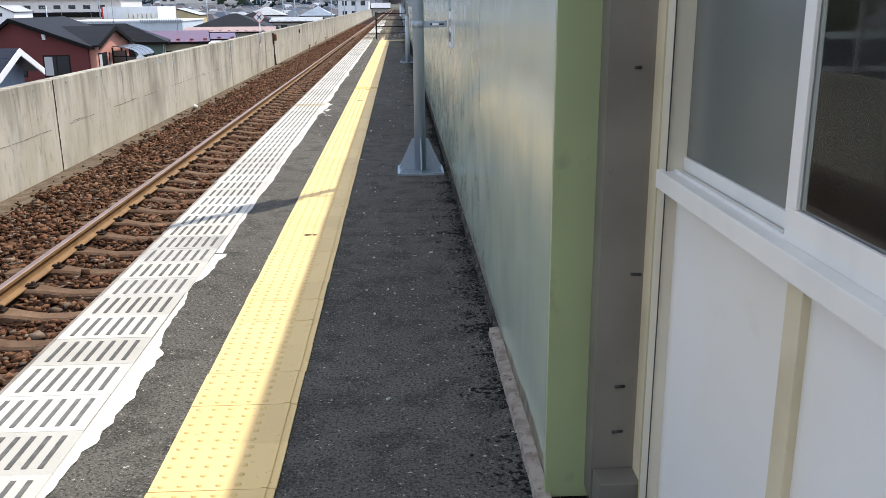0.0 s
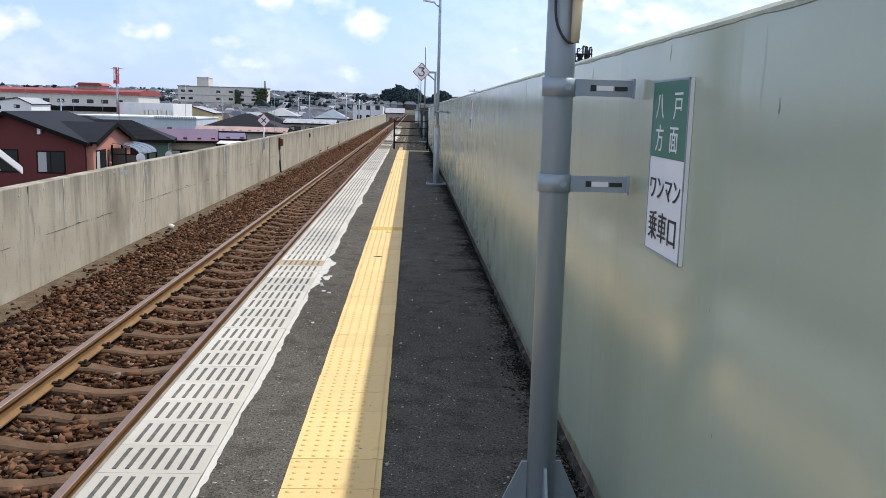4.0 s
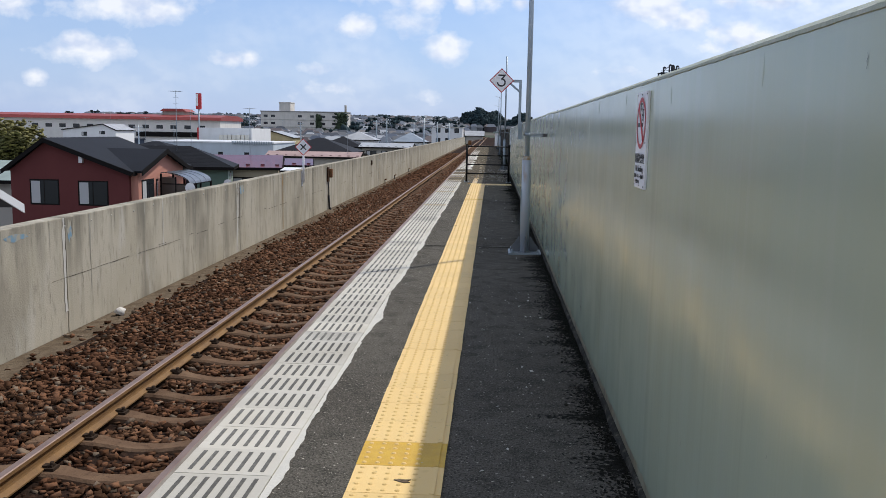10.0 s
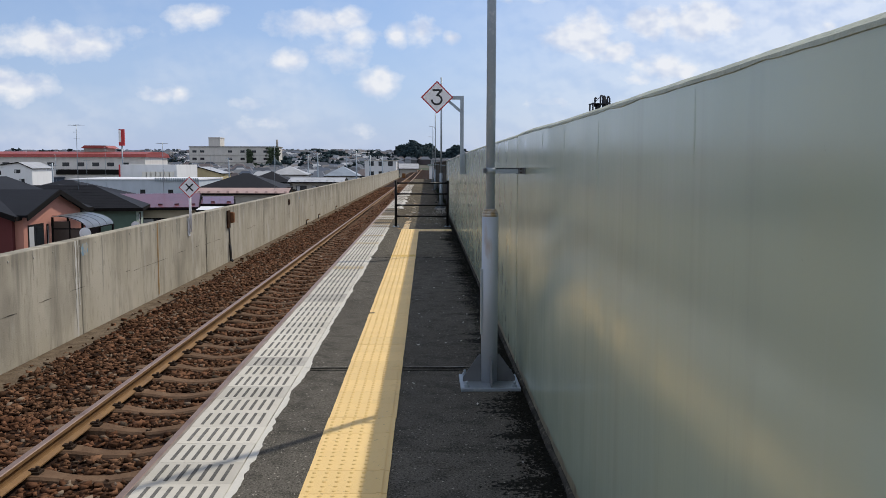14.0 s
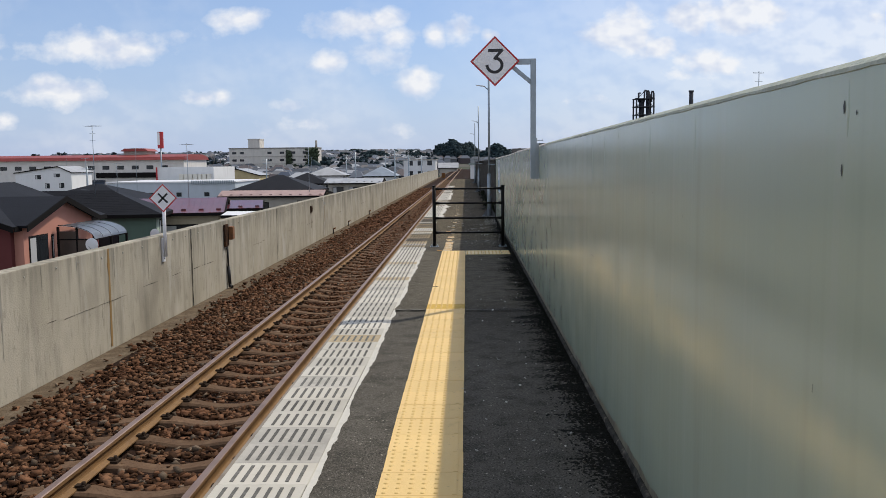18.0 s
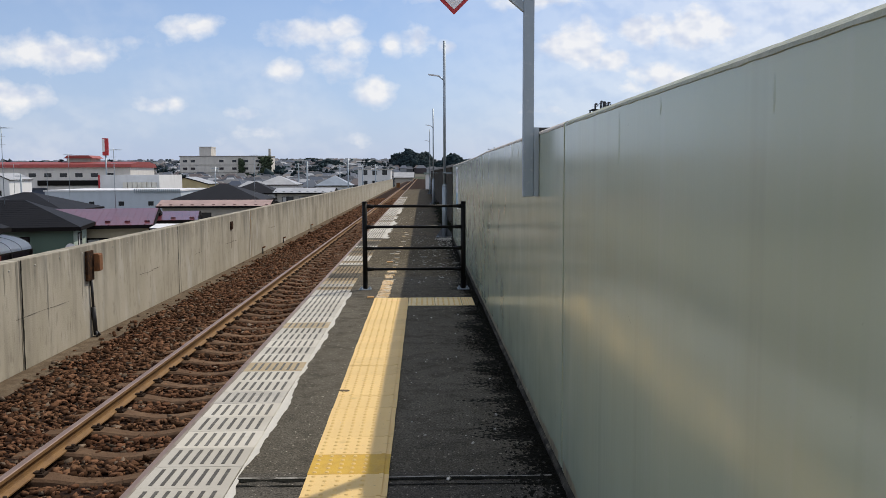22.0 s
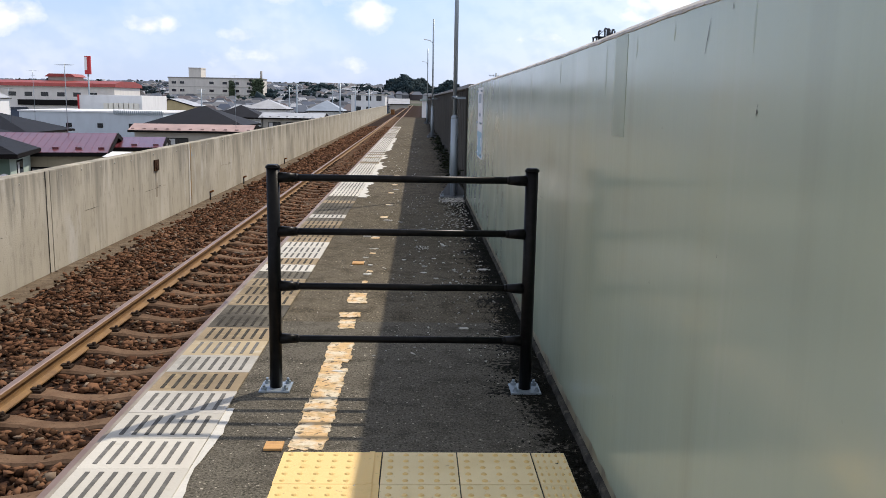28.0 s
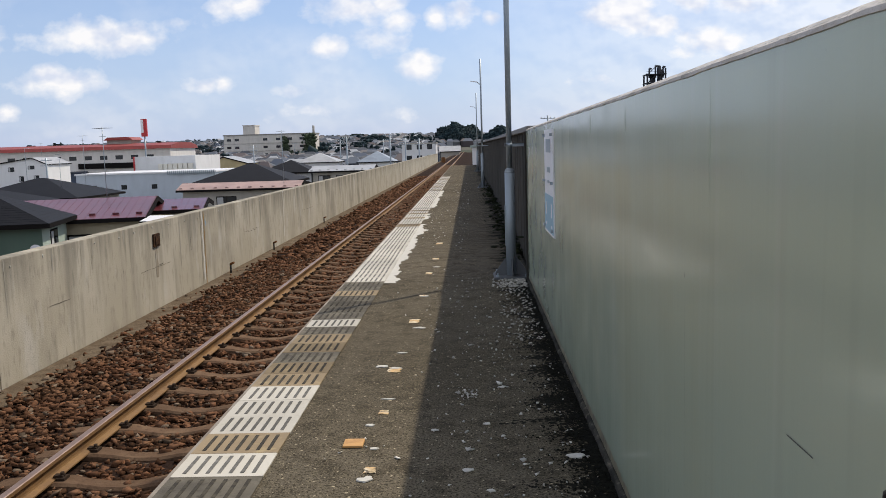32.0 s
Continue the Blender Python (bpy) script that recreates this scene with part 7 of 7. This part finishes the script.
blk = thing("flats", -13.3, 268, GROUND, "pale grey flats beside the line", "apartment block")
part("wall", bx(-4.4, 4.2, -6, 6, 0, 9.0), W_WHITE, blk)
part("roof_edge", bx(-4.6, 4.4, -6.2, 6.2, 9.0, 9.25), W_GREY, blk)
for fl in range(3):
    for x in (-3.2, -0.6, 2.0):
        window(blk, "s", x, x + 1.3, 2.0 + fl * 2.8, 3.3 + fl * 2.8, -6, curtain=False)

# rising ground with the far town and woods
def rise(x, y):
    return GROUND + max(0.0, min(1.0, (y - 330) / 700)) ** 1.3 * (19 + 4 * noise.noise((x * 0.004, y * 0.004, 0))) - max(0, (y - 1000)) * 0.004


bm = nb()
gx, gy = np.linspace(-900, 900, 46), np.linspace(330, 1500, 40)
grid = [[bm.verts.new((x, y, rise(x, y) + 0.05)) for x in gx] for y in gy]
for r, s in zip(grid, grid[1:]):
    for i in range(len(gx) - 1):
        bm.faces.new((r[i], r[i + 1], s[i + 1], s[i]))
solid("hillside", bm, surf("hillside", (0.07, 0.085, 0.06), [((0.14, 0.13, 0.12), 0.02, 0.4, 0.6, S1, 0.9)], 0.95), "low hillside covered with houses and trees", "hill", kind="structure")


def far_houses(n, seed):
    rs = np.random.RandomState(seed)
    verts, faces = [], []
    for i in range(n):
        y = 300 + 720 * rs.beta(1.2, 1.2)
        x = rs.uniform(-0.62, 0.3) * y * 0.75
        if -16 < x < 14 and y < 640:
            continue
        w, d, h = rs.uniform(3.5, 8), rs.uniform(4, 8), rs.uniform(2.8, 4.8)
        z = rise(x, y) - 0.3
        k = len(verts)
        verts += [(x + a * w / 2, y + b * d / 2, z + c * h) for c in (0, 1) for a, b in ((-1, -1), (1, -1), (1, 1), (-1, 1))]
        faces += [(k, k + 1, k + 5, k + 4), (k + 1, k + 2, k + 6, k + 5), (k + 2, k + 3, k + 7, k + 6), (k + 3, k, k + 4, k + 7)]
        k = len(verts)
        o_, rh = 0.5, rs.uniform(1.2, 2.2)
        verts += [(x + a * (w / 2 + o_), y + b * (d / 2 + o_), z + h) for a, b in ((-1, -1), (1, -1), (1, 1), (-1, 1))] + [(x - w * 0.28, y, z + h + rh), (x + w * 0.28, y, z + h + rh)]
        faces += [(k, k + 1, k + 5, k + 4), (k + 2, k + 3, k + 4, k + 5), (k + 1, k + 2, k + 5), (k + 3, k, k + 4), (k, k + 3, k + 2, k + 1)]
    me = bpy.data.meshes.new("far_town")
    me.from_pydata(verts, [], faces)
    m, n_, l, b = nodes_of("far_town")
    ramp = n_.new("ShaderNodeValToRGB")
    ramp.color_ramp.interpolation = "CONSTANT"
    # Wall and roof tones leaned to blue-grey, a painted-in distance haze.
    hazed_cols = [(0.13, 0.15, 0.185), (0.045, 0.058, 0.08), (0.11, 0.118, 0.13), (0.36, 0.38, 0.41), (0.06, 0.08, 0.12), (0.085, 0.07, 0.075), (0.095, 0.115, 0.15), (0.04, 0.05, 0.068), (0.055, 0.065, 0.085), (0.16, 0.15, 0.15)]
    el = ramp.color_ramp.elements
    while len(el) < len(hazed_cols):
        el.new(0.5)
    for i, c in enumerate(hazed_cols):
        el[i].position, el[i].color = i / len(hazed_cols), (*c, 1)
    l.new(n_.new("ShaderNodeNewGeometry").outputs["Random Per Island"], ramp.inputs[0])
    l.new(ramp.outputs[0], b.inputs["Base Color"])
    b.inputs["Roughness"].default_value = 0.7
    me.materials.append(m)
    solid("far_town", me, None, "dense far town of small houses with grey haze-tinted roofs", "town", kind="stuff")


far_houses(3400, 5)


def woods(name, n, cx, cy, sx, sy, top, size, seed, label):
    rs = np.random.RandomState(seed)
    a, r = rs.uniform(0, 6.283, n), np.sqrt(rs.uniform(0, 1, n))
    x, y = cx + sx * r * np.cos(a), cy + sy * r * np.sin(a)
    lump = np.array([noise.noise((u * 0.11, v * 0.05, seed)) for u, v in zip(x, y)])
    z = np.array([rise(u, v) for u, v in zip(x, y)]) + (top - rise(cx, cy)) * (np.sqrt(np.maximum(0.02, 1 - r ** 2.2)) * (0.86 + 0.3 * lump)) * rs.uniform(0.55, 1.0, n)
    me = stones(name, np.stack([x, y, z], 1), size * rs.uniform(0.5, 1.4, n), seed, 0.8)
    me.materials.append(HAZED_LEAF)
    solid(name, me, None, label, "woodland", kind="stuff")


woods("wooded_hill", 7000, -8, 700, 19, 26, 20.0, 0.95, 41, "dark wooded knoll beyond the line")
woods("wooded_hill", 2200, 20, 690, 15, 15, 14.5, 0.95, 42, "dark trees beside the wooded knoll")
woods("far_trees", 1300, -78, 760, 16, 12, 13.0, 0.95, 43, "dark clump of trees on the skyline")
woods("far_trees", 500, -40, 740, 7, 8, 11.5, 0.8, 44, "round dark tree clump on the skyline")
woods("far_trees", 900, -52, 640, 14, 9, 4.0, 0.8, 45, "trees among the far houses")
woods("far_trees", 3000, -150, 1000, 130, 20, 15.0, 1.6, 46, "thin belt of woodland on the horizon")

rs = np.random.RandomState(52)
cl = [(rs.uniform(-0.5, 0.14) * y, y) for y in 340 + 640 * rs.beta(1.3, 1.2, 130)]
pts = np.array([(cx + rs.normal(0, 2.4), cy + rs.normal(0, 2.0), rise(cx, cy) + rs.uniform(0.5, 6.5)) for cx, cy in cl for _ in range(26) if not -16 < cx < 14])
tw = stones("town_trees", pts, rs.uniform(0.5, 1.2, len(pts)), 53, 0.8)
tw.materials.append(HAZED_LEAF)
solid("town_trees", tw, None, "dark trees scattered among the far houses", "trees", kind="stuff")

# ---- small pieces of the platform, last ----
TL = T1 - T0
tact = thing("tactile_paving", (T0 + T1) / 2, 0, 0, "yellow tactile paving line with raised dots", "tactile paving", kind="structure")


def tactile_mesh(name, mat, bar=True, w=TL, dots=5):
    bm = nb()
    g = 0.0015
    box(bm, -w / 2 + g, w / 2 - g, -0.15 + g, 0.15 - g, 0.0, 0.006)
    for i in range(dots):
        for j in range(5):
            x, y = -w / 2 + 0.035 + 0.06 * i, -0.12 + 0.06 * j
            lo = [bm.verts.new((x + 0.0125 * math.cos(t), y + 0.0125 * math.sin(t), 0.006)) for t in (math.pi * k / 4 for k in range(8))]
            hi = [bm.verts.new((x + 0.007 * math.cos(t), y + 0.007 * math.sin(t), 0.0105)) for t in (math.pi * k / 4 for k in range(8))]
            bm.faces.new(hi).material_index = 1
            for k in range(8):
                bm.faces.new((lo[k], lo[(k + 1) % 8], hi[(k + 1) % 8], hi[k])).material_index = 1
    if bar:
        box(bm, w / 2 - 0.05, w / 2 - 0.028, -0.147, 0.147, 0.006, 0.0105)
    return finish(name, bm, [mat, YELLOW_DOT])


tm, tmd = tactile_mesh("tactile_tile", YELLOW), tactile_mesh("tactile_tile", DARK_YELLOW)
tms = tactile_mesh("tactile_tile", surf("bleached_yellow_tile", (0.8, 0.65, 0.36), [((0.7, 0.54, 0.26), 4, 0.45, 0.7, S1, 0.7), ((0.4, 0.3, 0.17), 40, 0.66, 0.75, S1, 0.6)], 0.62, bump=[(140, 0.25, S1)], pieces=0.05), False, 0.3)
y = 40.97 - 0.15
while y > -3:
    o = part("tactile_tile", tmd if abs(y - 19.82) < 0.15 or abs(y - 34.99) < 0.15 else tm, None, tact)
    o.location = (RND.uniform(-0.002, 0.002), y, 0.001 + RND.uniform(0, 0.0015))
    o.rotation_euler = (0, 0, RND.uniform(-0.003, 0.003))
    y -= 0.3
for r in range(2):
    for c in range(3):
        o = part("tactile_tile", tms, None, tact)
        o.location = (T1 + 0.152 + 0.302 * c - (T0 + T1) / 2, 40.97 - 0.15 - 0.3 * r, 0.001 + RND.uniform(0, 0.0015))
        if c == 2:
            o.scale = (0.45, 1, 1)
            o.location.x = T1 + 0.606 + 0.07 - (T0 + T1) / 2

edge = thing("edge_strip", (EDGE - 1.525) / 2, 0, 0, "row of white slotted edge tiles along the platform edge", "edge tiles", kind="structure")


def edge_mesh(name, mat, slot=SLOT):
    bm = nb()
    w = 0.43
    box(bm, -w / 2 + 0.001, w / 2 - 0.001, -0.149, 0.149, 0, 0.007)
    for i in range(7):
        x = -w / 2 + 0.055 + 0.0535 * i
        box(bm, x - 0.0088, x + 0.0088, -0.112, 0.112, 0.0065, 0.0092, mi=1)
    return finish(name, bm, [mat, slot])


em = {"w": edge_mesh("edge_tile", WHITE_TILE), "g": edge_mesh("edge_tile", GREY_TILE), "b": edge_mesh("edge_tile", BROWN_TILE, DARK_SLOT), "t": edge_mesh("edge_tile", TAN_TILE), "d": edge_mesh("edge_tile", SOOTY_TILE, DARK_SLOT)}
y = -2.85
while y < 84:
    if y < 41.55:
        kind = "t" if any(abs(y - v) < 0.15 for v in (17.3, 37.4, 39.1, 33.6)) else "g" if RND.random() < 0.09 or 9.0 < y < 9.7 else "w"
    elif y < 50.3:
        if y < 44.55:
            kind = "b" if y < 41.85 else "g" if y < 42.15 else "t" if y < 42.45 else "b" if y < 42.75 else "d" if int(y * 2.3) % 3 == 0 else "b"
        elif y < 44.85 or 45.2 < y < 46.1 or 48.0 < y < 48.3:
            kind = "w"
        elif y < 47.3:
            kind = "b" if RND.random() < 0.85 else "d"
        else:
            kind = "d" if RND.random() < 0.75 else "b"
    else:
        kind = "w" if y < 57 or 59 < y < 60 or 62 < y < 70 else RND.choice("bgw")
    o = part("edge_tile", em[kind], None, edge)
    o.location = (RND.uniform(-0.003, 0.003), y, 0.001 + RND.uniform(0, 0.0015))
    y += 0.3

# ragged white mortar beside the edge tiles
bm = nb()
xa = -1.527
for y0, y1, wd in ((-3, 9.2, 0.08), (9.2, 15.9, 0.045), (15.9, 17.6, 0.12), (17.6, 41.5, 0.055), (50.3, 57.5, 0.16), (58.5, 60.1, 0.14), (62.0, 70.0, 0.14)):
    ys = np.arange(y0, y1, 0.03)
    wv = [max(0.004, wd * (0.62 + 0.75 * noise.noise((v * 0.9, 1, 2)) + 0.5 * noise.noise((v * 3.1, 7, 2)) + 0.22 * noise.noise((v * 14, 3, 1)))) for v in ys]
    for i in range(len(ys) - 1):
        bm.faces.new([bm.verts.new(c) for c in ((xa, ys[i], 0.0045), (xa + wv[i], ys[i], 0.0035), (xa + wv[i + 1], ys[i + 1], 0.0035), (xa, ys[i + 1], 0.0045))])
solid("mortar_border", bm, PAINT_W, "ragged white mortar border beside the edge tiles", "mortar", kind="structure")
